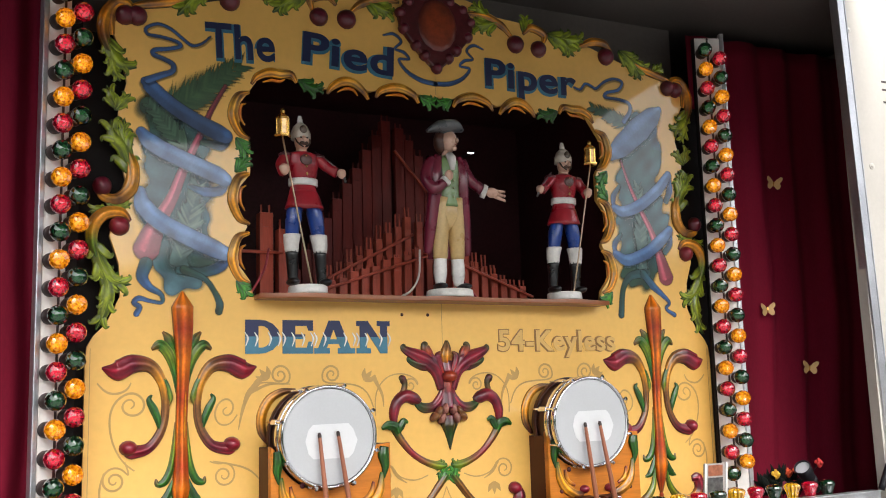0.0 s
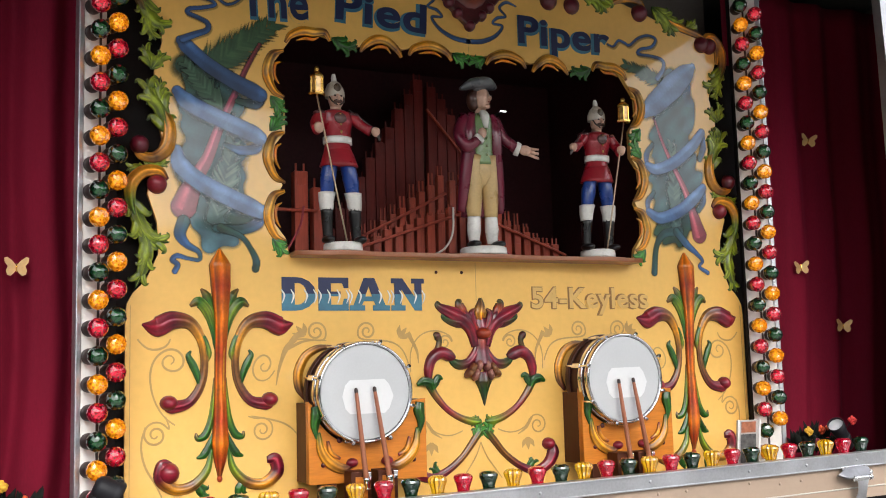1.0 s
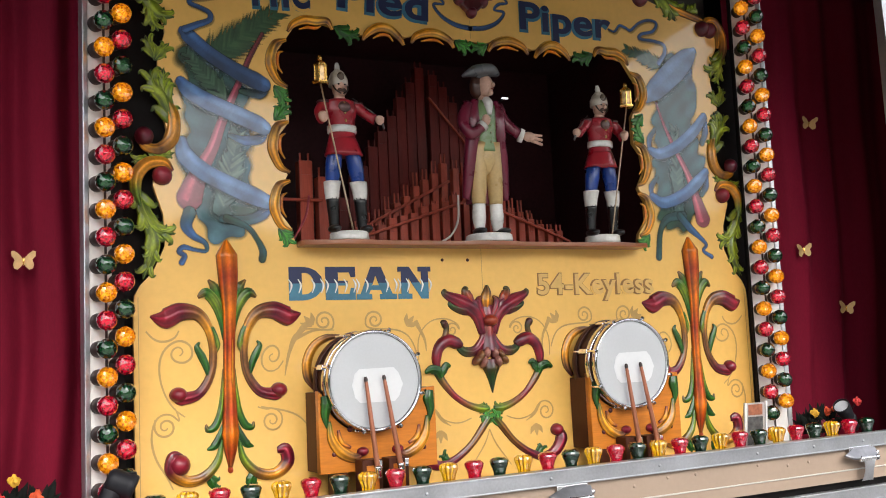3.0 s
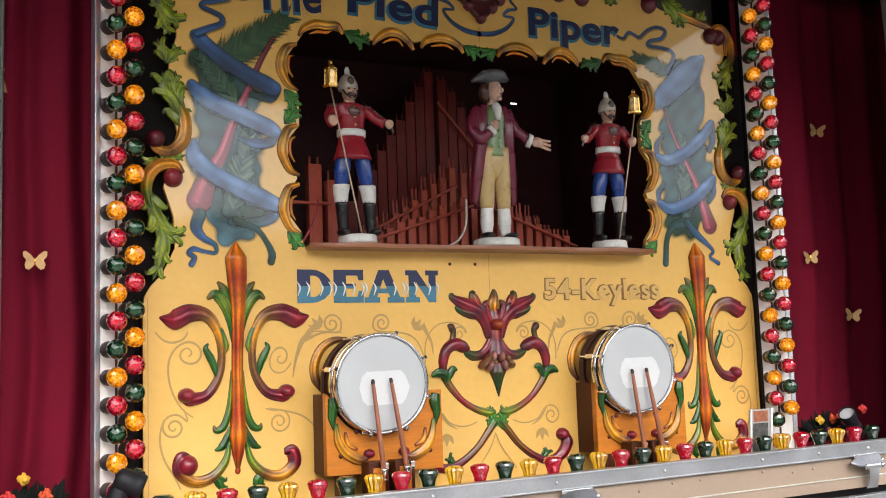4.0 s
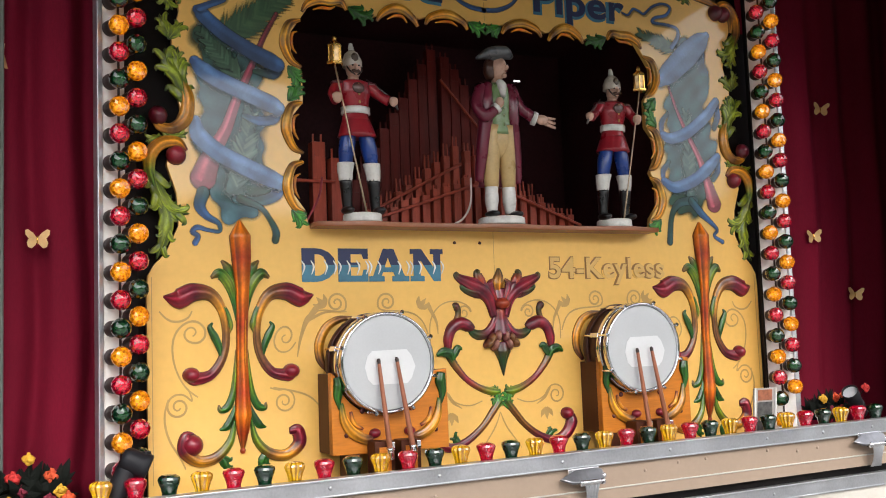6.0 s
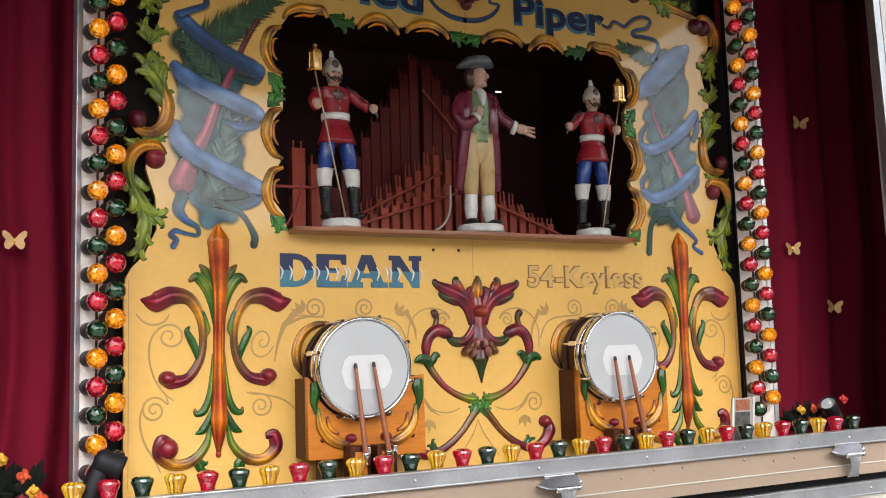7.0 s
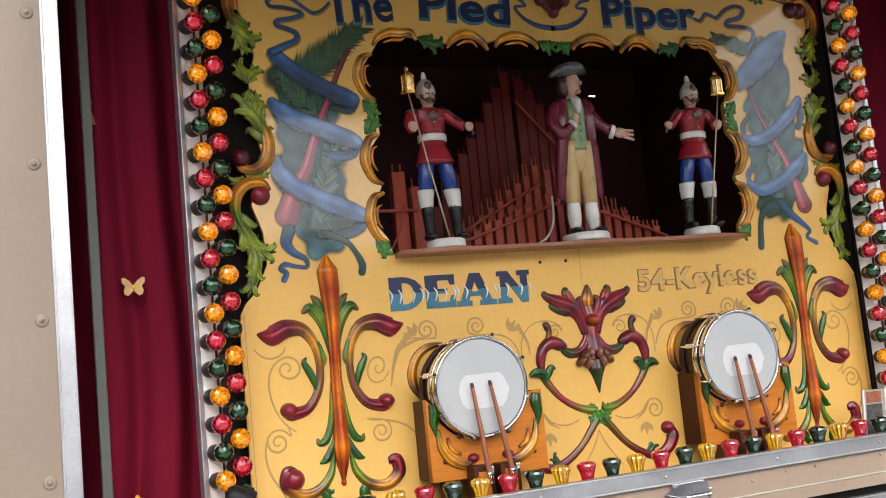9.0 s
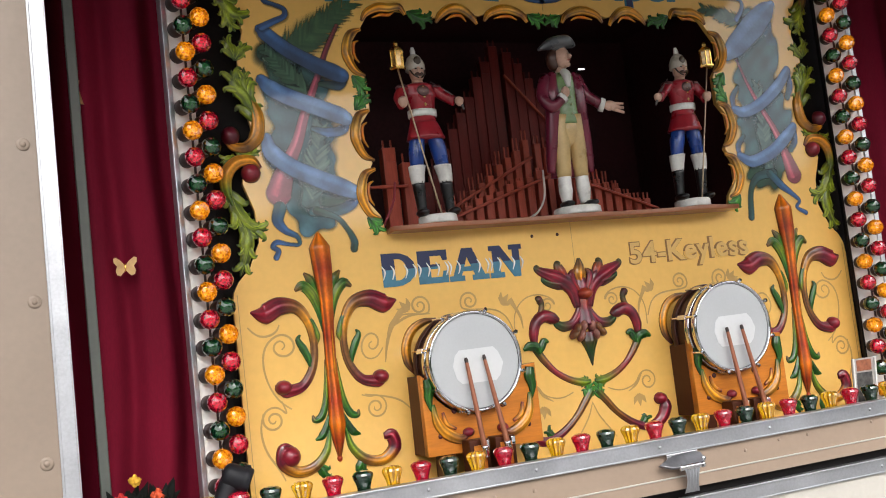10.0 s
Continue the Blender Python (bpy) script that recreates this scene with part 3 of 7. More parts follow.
SPLAY = radians(22)
PITCH = 0.0822
for s, side in ((-1, "west"), (1, "east")):
    mid = Vector((-1.299 if s < 0 else 1.258, -0.055, 0))
    along = Vector((s * math.cos(SPLAY), -math.sin(SPLAY), 0))      # towards the outer front edge
    out = Vector((-s * math.sin(SPLAY), -math.cos(SPLAY), 0))       # the way the lamps point
    frame_m = Matrix((along, out, (0, 0, 1))).transposed().to_4x4()
    frame_m.translation = mid
    strip = thing("lamp_strip", "white board with two columns of fairground lamps beside the organ", "lamp strip", "lamp strips", at=frame_m)
    part("board", slab(-0.053, 0.053, -0.018, 0.0, 0.0, 2.0, 0.002), M_WHITE, strip)
    part("groove", slab(-0.004, 0.004, 0.0005, 0.002, 0.06, 2.0), M_SOCKET, strip)
    part("edge_profile", slab(0.0535, 0.072, -0.022, 0.004, 0.0, 2.02, 0.003), M_ALU, strip, "grey aluminium edge")
    if s < 0:
        part("inner_cover", slab(-0.0535, -0.020, 0.0006, 0.0022, 0.0, 2.0), M_DARK, strip, "black strip under the inner lamps")
    part("inner_edge", slab(-0.060, -0.0535, -0.03, -0.002, 0.05, 2.0), M_DARK, strip)
    for col, off in ((0, 1), (1, -1)):
        for k in range(24):
            z = (0.707 if s < 0 else 0.615) + (0 if col == (0 if s < 0 else 1) else PITCH * 0.5) + (k - 7) * PITCH
            if s > 0:
                z = (0.615 if col == 1 else 0.745 - PITCH * 3 / 2 - 0.003) + (k - 6) * PITCH + (0 if col == 1 else PITCH * 1.5)
            else:
                z = (0.707 if col == 0 else 0.577) + (k - 7) * PITCH
            if z < 0.09 or z > 1.97:
                continue
            ref = (0.707 if col == 0 else 0.577) if s < 0 else (0.615 if col == 1 else 0.745)
            step = round((ref - z) / PITCH) % 3
            kind = ("amber", "red", "green")[step]
            pos = mid + along * (0.030 * off) + out * 0.001 + Vector((0, 0, z))
            rot = out.to_track_quat("Z", "Y").to_matrix().to_4x4()
            lamp(kind, Matrix.Translation(pos) @ rot @ Matrix.Rotation(0.37 * k, 4, "Z"), "lamps on the strips")

# footlights along the deck rail
fixed("trim_batten", slab(-1.70, 1.70, -0.305, -0.255, 0.015, 0.083, 0.002), M_ALU, "aluminium batten that carries the footlights", "trim", m=TILT)
FOOT = {}


def footlight(kind, x, y, z, turn):
    if kind not in FOOT:
        e = thing("footlight", {"amber": "yellow ribbed glass footlight on the deck edge", "red": "red glass footlight on the deck edge",
                                "green": "dark green glass footlight on the deck edge"}[kind], "lamp", "footlights")
        part("socket", lathe(bmesh.new(), [(0.018, 0), (0.018, 0.012), (0.012, 0.014), (0, 0.014)], 14), M_SOCKET, e, smooth=True)
        prof = [(0.0, 0.006), (0.019, 0.006), (0.0205, 0.018), (0.0245, 0.032), (0.0295, 0.043), (0.0315, 0.051), (0.029, 0.058), (0.019, 0.064), (0.009, 0.0655), (0, 0.066)]
        cap = lathe(bmesh.new(), prof, 24, None, 12 if kind == "amber" else 0, 0.10)
        part("cap", ribbed(cap, 24) if kind == "amber" else cap, {"amber": [M_YELLOWGLASS, M_YELLOWDEEP], "red": M_RED, "green": M_GREEN}[kind], e)
        FOOT[kind] = e
        e.matrix_basis = Matrix.Translation((x, y, z)) @ Matrix.Rotation(turn, 4, "Z")
        return e
    return copy_thing(FOOT[kind], Matrix.Translation((x, y, z)) @ Matrix.Rotation(turn, 4, "Z"))


for k in range(33):
    x = -1.386 + 0.0905 * k
    footlight(("amber", "red", "green")[k % 3], x, -0.280, 0.085 + 0.0157 * x, k * 0.6)


# ---- curtains ----
def curtain(name, x0, x1, y, folds, seed, label, depth=1.0):
    bm = bmesh.new()
    rng = random.Random(seed)
    ph = [rng.uniform(0, 6.3) for _ in range(6)]
    nx, nz = 150, 26
    rows = []
    for j in range(nz + 1):
        z = 0.03 + (2.08 - 0.03) * j / nz
        row = []
        for i in range(nx + 1):
            u = i / nx
            wob = 0.10 * math.sin(2.2 * z + ph[0]) + 0.05 * math.sin(5 * z + ph[1])
            d = 0.026 * math.sin(2 * math.pi * folds * (u + wob * 0.2) + ph[2]) + 0.006 * math.sin(2 * math.pi * folds * 2.3 * (u + wob * 0.25) + ph[3])
            d += 0.018 * math.sin(2 * math.pi * folds * 0.43 * u + ph[4])
            row.append(bm.verts.new((x0 + (x1 - x0) * u, y + d * depth * (1.0 + 0.25 * (1 - z / 2)), z)))
        rows.append(row)
    for a, b in zip(rows, rows[1:]):
        for i in range(nx):
            bm.faces.new((a[i], a[i + 1], b[i + 1], b[i]))
    ob = tagged(mesh_object(name, bm, M_VELVET, smooth=True), label, "curtain", "curtains")
    mod = ob.modifiers.new("cloth", "SOLIDIFY")
    mod.thickness = 0.003
    return ob


curtain("curtain", 1.30, 2.28, 0.11, 4.5, 4, "crimson velvet curtain hanging in soft folds with gold butterflies", 0.5)
curtain("curtain", -2.28, -1.30, 0.03, 5.5, 9, "crimson velvet curtain hanging in soft folds behind the frame")


def butterfly(x, y, z, turn, tip, fold, k):
    bm = bmesh.new()
    for s in (-1, 1):
        wing = [(0.001, 0.006), (0.012, 0.020), (0.026, 0.030), (0.034, 0.027), (0.033, 0.014), (0.024, 0.003), (0.029, -0.010), (0.026, -0.022), (0.016, -0.026),
                (0.006, -0.016), (0.001, -0.008)]
        a, b = [], []
        for u, w in wing:
            lift = u * fold
            a.append(bm.verts.new((s * u, -lift, w)))
            b.append(bm.verts.new((s * u, -lift + 0.0012, w)))
        bm.faces.new(a), bm.faces.new(list(reversed(b)))
        for i in range(len(a)):
            bm.faces.new((a[i], a[(i + 1) % len(a)], b[(i + 1) % len(a)], b[i]))
    e = thing("butterfly", "small gold foil butterfly pinned to the red curtain", "decoration", "butterflies",
              at=Matrix.Translation((x, y, z)) @ Matrix.Rotation(turn, 4, "Z") @ Matrix.Rotation(tip, 4, "Y"))
    part("wing", bm, M_GOLDPAPER, e)
    part("wing_body", tube(bmesh.new(), [(0, -0.002, -0.014), (0, -0.004, 0), (0, -0.002, 0.012)], [0.001, 0.0025, 0.0015], 6, 3), M_BRASS, e)
    return e


butterfly(1.70, 0.072, 1.43, -0.5, 0.15, 0.5, 0)
butterfly(1.61, 0.072, 0.868, -0.3, -0.05, 0.35, 1)
butterfly(1.83, 0.072, 0.617, -0.5, 0.1, 0.5, 2)
butterfly(-1.525, -0.015, 0.81, 0.0, 0.0, 0.3, 3)
butterfly(-1.625, -0.015, 1.345, 1.2, 0.3, 0.6, 4)


# ---- carved and painted ornament on the front ----
def fleur(x, dz, sz, label):
    """A tall carved lily: stem with a bud at both ends, two pairs of scrolls and leaves."""
    f = thing("fleur_ornament", label, "carving", "carved lilies", at=Matrix.Translation((x, 0, 0.65 + dz)) @ Matrix.Diagonal((1, 1, sz, 1)))

    def loc(pts):
        return [(u, z - 0.65) for u, z in pts]

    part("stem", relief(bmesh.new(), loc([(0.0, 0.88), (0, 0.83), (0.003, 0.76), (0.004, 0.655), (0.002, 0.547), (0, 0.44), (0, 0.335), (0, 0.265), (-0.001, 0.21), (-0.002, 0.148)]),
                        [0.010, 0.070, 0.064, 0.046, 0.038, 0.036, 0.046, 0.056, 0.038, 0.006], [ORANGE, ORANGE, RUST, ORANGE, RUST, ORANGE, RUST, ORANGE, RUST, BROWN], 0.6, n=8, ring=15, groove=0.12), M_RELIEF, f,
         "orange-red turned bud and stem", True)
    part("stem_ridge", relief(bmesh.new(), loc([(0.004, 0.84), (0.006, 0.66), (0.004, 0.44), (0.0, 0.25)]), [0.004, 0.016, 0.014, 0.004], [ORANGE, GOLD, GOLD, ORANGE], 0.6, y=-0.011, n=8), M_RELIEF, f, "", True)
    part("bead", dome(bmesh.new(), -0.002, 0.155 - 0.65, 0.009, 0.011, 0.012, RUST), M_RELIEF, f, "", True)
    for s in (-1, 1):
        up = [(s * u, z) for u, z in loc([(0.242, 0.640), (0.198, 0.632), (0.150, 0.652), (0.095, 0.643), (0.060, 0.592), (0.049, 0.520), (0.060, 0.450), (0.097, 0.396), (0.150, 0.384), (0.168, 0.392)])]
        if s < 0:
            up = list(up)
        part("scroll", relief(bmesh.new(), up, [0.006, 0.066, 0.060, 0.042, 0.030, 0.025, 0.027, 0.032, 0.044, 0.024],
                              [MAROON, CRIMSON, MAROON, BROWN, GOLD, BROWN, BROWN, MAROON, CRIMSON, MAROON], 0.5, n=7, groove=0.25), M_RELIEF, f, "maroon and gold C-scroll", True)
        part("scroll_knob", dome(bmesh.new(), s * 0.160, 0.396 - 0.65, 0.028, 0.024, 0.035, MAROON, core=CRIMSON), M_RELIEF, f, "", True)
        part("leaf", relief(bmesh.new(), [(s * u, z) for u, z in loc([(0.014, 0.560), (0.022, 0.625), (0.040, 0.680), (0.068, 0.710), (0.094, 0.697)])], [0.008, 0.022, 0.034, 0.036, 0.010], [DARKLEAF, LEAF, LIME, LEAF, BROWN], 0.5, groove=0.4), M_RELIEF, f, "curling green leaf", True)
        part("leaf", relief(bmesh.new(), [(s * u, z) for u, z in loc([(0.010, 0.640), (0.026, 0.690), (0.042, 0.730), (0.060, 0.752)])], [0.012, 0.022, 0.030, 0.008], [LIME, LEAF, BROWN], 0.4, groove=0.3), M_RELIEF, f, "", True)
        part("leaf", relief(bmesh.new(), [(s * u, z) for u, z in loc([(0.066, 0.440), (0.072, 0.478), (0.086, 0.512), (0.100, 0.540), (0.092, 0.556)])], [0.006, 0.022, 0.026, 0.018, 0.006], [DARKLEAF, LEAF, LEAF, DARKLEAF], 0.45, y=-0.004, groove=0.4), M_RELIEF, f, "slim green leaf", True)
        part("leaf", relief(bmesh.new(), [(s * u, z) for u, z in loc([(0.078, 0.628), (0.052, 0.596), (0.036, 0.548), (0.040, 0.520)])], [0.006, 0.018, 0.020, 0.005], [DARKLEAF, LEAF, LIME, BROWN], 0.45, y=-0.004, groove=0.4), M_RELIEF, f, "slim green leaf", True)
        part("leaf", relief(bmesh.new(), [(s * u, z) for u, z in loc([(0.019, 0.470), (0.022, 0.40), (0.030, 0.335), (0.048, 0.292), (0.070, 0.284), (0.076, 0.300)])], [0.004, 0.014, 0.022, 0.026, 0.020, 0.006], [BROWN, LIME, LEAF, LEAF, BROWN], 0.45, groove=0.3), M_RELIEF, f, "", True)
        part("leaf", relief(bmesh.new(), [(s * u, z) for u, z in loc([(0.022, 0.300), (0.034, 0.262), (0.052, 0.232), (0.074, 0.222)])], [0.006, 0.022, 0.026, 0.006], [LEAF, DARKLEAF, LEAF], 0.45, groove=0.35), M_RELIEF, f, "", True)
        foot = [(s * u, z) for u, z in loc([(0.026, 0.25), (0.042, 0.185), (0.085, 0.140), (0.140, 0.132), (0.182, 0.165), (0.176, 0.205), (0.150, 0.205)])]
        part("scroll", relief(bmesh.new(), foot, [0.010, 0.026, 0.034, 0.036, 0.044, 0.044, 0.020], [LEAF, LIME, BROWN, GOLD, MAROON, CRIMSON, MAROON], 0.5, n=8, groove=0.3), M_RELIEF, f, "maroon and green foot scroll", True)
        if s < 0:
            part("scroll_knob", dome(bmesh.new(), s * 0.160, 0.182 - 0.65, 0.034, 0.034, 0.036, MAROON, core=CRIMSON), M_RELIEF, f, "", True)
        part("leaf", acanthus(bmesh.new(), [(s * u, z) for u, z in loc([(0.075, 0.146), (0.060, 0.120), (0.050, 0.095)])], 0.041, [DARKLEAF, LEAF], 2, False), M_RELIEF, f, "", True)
    return f


fleur(-0.92, 0.0, 1.0, "carved lily in orange, maroon and green on the yellow front")
fleur(0.930, 0.014, 1.07, "carved lily in orange, maroon and green on the yellow front")

# central crest
crest = thing("crest_ornament", "carved maroon crest of leaves over a heart of scrolls", "carving", at=Matrix.Translation((0.012, 0, 0)))
OLIVE, ROSE = (0.060, 0.050, 0.014), (0.36, 0.15, 0.11)
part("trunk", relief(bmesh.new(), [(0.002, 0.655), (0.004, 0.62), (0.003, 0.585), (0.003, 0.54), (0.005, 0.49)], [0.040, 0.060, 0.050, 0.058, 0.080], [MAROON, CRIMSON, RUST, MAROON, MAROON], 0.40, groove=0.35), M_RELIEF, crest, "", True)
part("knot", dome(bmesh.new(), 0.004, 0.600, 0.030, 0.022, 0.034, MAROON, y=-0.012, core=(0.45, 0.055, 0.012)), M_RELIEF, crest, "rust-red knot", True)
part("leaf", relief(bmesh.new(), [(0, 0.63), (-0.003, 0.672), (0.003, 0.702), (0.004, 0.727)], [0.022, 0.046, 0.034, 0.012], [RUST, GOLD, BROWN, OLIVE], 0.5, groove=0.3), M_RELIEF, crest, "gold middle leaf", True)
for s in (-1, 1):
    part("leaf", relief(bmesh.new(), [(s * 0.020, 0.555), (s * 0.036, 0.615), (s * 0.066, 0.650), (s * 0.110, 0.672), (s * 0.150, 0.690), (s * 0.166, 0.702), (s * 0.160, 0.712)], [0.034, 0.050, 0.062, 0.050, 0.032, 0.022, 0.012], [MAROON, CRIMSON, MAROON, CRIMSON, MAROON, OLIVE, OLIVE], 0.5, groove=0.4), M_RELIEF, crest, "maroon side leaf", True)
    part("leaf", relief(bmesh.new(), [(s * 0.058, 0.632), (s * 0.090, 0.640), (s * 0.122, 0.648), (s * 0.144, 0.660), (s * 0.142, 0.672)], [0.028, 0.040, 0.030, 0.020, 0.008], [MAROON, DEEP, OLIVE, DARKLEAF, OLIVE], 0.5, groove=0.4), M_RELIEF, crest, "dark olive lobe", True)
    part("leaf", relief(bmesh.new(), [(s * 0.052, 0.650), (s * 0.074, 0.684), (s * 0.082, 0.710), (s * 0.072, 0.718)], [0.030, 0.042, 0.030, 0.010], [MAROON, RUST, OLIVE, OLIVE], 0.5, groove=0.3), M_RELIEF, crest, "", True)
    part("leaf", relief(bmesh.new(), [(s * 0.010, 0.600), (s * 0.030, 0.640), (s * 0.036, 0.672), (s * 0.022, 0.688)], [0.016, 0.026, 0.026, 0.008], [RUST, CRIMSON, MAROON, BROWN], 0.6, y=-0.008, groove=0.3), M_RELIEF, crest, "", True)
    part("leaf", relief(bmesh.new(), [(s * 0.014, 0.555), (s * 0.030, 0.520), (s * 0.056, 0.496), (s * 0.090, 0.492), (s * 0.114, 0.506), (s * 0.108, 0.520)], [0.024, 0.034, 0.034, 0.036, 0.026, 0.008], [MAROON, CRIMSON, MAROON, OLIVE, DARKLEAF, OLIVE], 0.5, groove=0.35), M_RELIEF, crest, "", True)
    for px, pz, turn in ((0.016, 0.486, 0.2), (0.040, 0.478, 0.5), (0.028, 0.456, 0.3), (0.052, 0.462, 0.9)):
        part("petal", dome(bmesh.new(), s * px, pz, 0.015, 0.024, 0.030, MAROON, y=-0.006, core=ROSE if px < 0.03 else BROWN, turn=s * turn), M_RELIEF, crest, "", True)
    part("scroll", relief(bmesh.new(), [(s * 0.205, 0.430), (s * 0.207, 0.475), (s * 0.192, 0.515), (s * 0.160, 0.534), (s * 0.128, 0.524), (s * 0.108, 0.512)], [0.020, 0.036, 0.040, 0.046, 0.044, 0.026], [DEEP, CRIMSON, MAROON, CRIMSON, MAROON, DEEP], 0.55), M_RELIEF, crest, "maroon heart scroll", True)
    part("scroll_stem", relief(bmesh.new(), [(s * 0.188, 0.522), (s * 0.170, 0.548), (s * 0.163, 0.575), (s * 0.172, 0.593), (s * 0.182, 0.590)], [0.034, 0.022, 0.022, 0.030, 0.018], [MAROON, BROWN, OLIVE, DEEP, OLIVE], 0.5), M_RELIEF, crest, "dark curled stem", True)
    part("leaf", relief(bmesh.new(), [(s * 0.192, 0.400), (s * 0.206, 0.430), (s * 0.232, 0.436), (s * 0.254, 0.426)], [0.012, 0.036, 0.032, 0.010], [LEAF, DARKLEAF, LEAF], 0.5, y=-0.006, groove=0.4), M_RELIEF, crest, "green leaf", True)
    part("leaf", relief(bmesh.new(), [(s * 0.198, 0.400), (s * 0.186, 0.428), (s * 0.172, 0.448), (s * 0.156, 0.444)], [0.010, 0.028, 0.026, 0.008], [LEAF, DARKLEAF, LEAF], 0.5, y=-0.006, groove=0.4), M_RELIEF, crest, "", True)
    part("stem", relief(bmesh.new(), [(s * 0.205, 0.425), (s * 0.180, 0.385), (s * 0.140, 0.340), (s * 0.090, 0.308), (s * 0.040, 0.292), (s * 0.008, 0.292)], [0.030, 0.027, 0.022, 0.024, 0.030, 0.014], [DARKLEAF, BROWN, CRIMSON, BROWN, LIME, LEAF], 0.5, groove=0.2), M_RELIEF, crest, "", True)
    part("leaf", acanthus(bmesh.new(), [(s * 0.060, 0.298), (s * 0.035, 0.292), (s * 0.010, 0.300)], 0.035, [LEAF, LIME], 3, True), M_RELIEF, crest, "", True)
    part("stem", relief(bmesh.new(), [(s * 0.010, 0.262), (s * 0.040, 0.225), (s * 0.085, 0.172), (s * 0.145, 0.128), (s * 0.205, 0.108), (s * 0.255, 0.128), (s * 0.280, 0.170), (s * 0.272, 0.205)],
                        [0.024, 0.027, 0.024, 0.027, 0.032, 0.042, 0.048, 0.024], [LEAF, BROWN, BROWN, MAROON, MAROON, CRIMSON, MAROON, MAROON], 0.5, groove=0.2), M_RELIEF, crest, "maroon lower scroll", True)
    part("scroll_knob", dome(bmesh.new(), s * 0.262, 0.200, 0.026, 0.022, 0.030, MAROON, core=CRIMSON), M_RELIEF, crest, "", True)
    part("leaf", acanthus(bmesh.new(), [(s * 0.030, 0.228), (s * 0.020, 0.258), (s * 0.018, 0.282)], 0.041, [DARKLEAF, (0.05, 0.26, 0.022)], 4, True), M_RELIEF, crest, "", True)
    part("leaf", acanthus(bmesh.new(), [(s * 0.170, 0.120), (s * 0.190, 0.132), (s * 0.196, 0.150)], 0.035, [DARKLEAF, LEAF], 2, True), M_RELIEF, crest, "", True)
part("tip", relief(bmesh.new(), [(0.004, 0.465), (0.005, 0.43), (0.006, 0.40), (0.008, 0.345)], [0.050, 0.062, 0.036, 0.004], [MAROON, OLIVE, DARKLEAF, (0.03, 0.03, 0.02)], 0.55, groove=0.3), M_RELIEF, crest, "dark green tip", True)

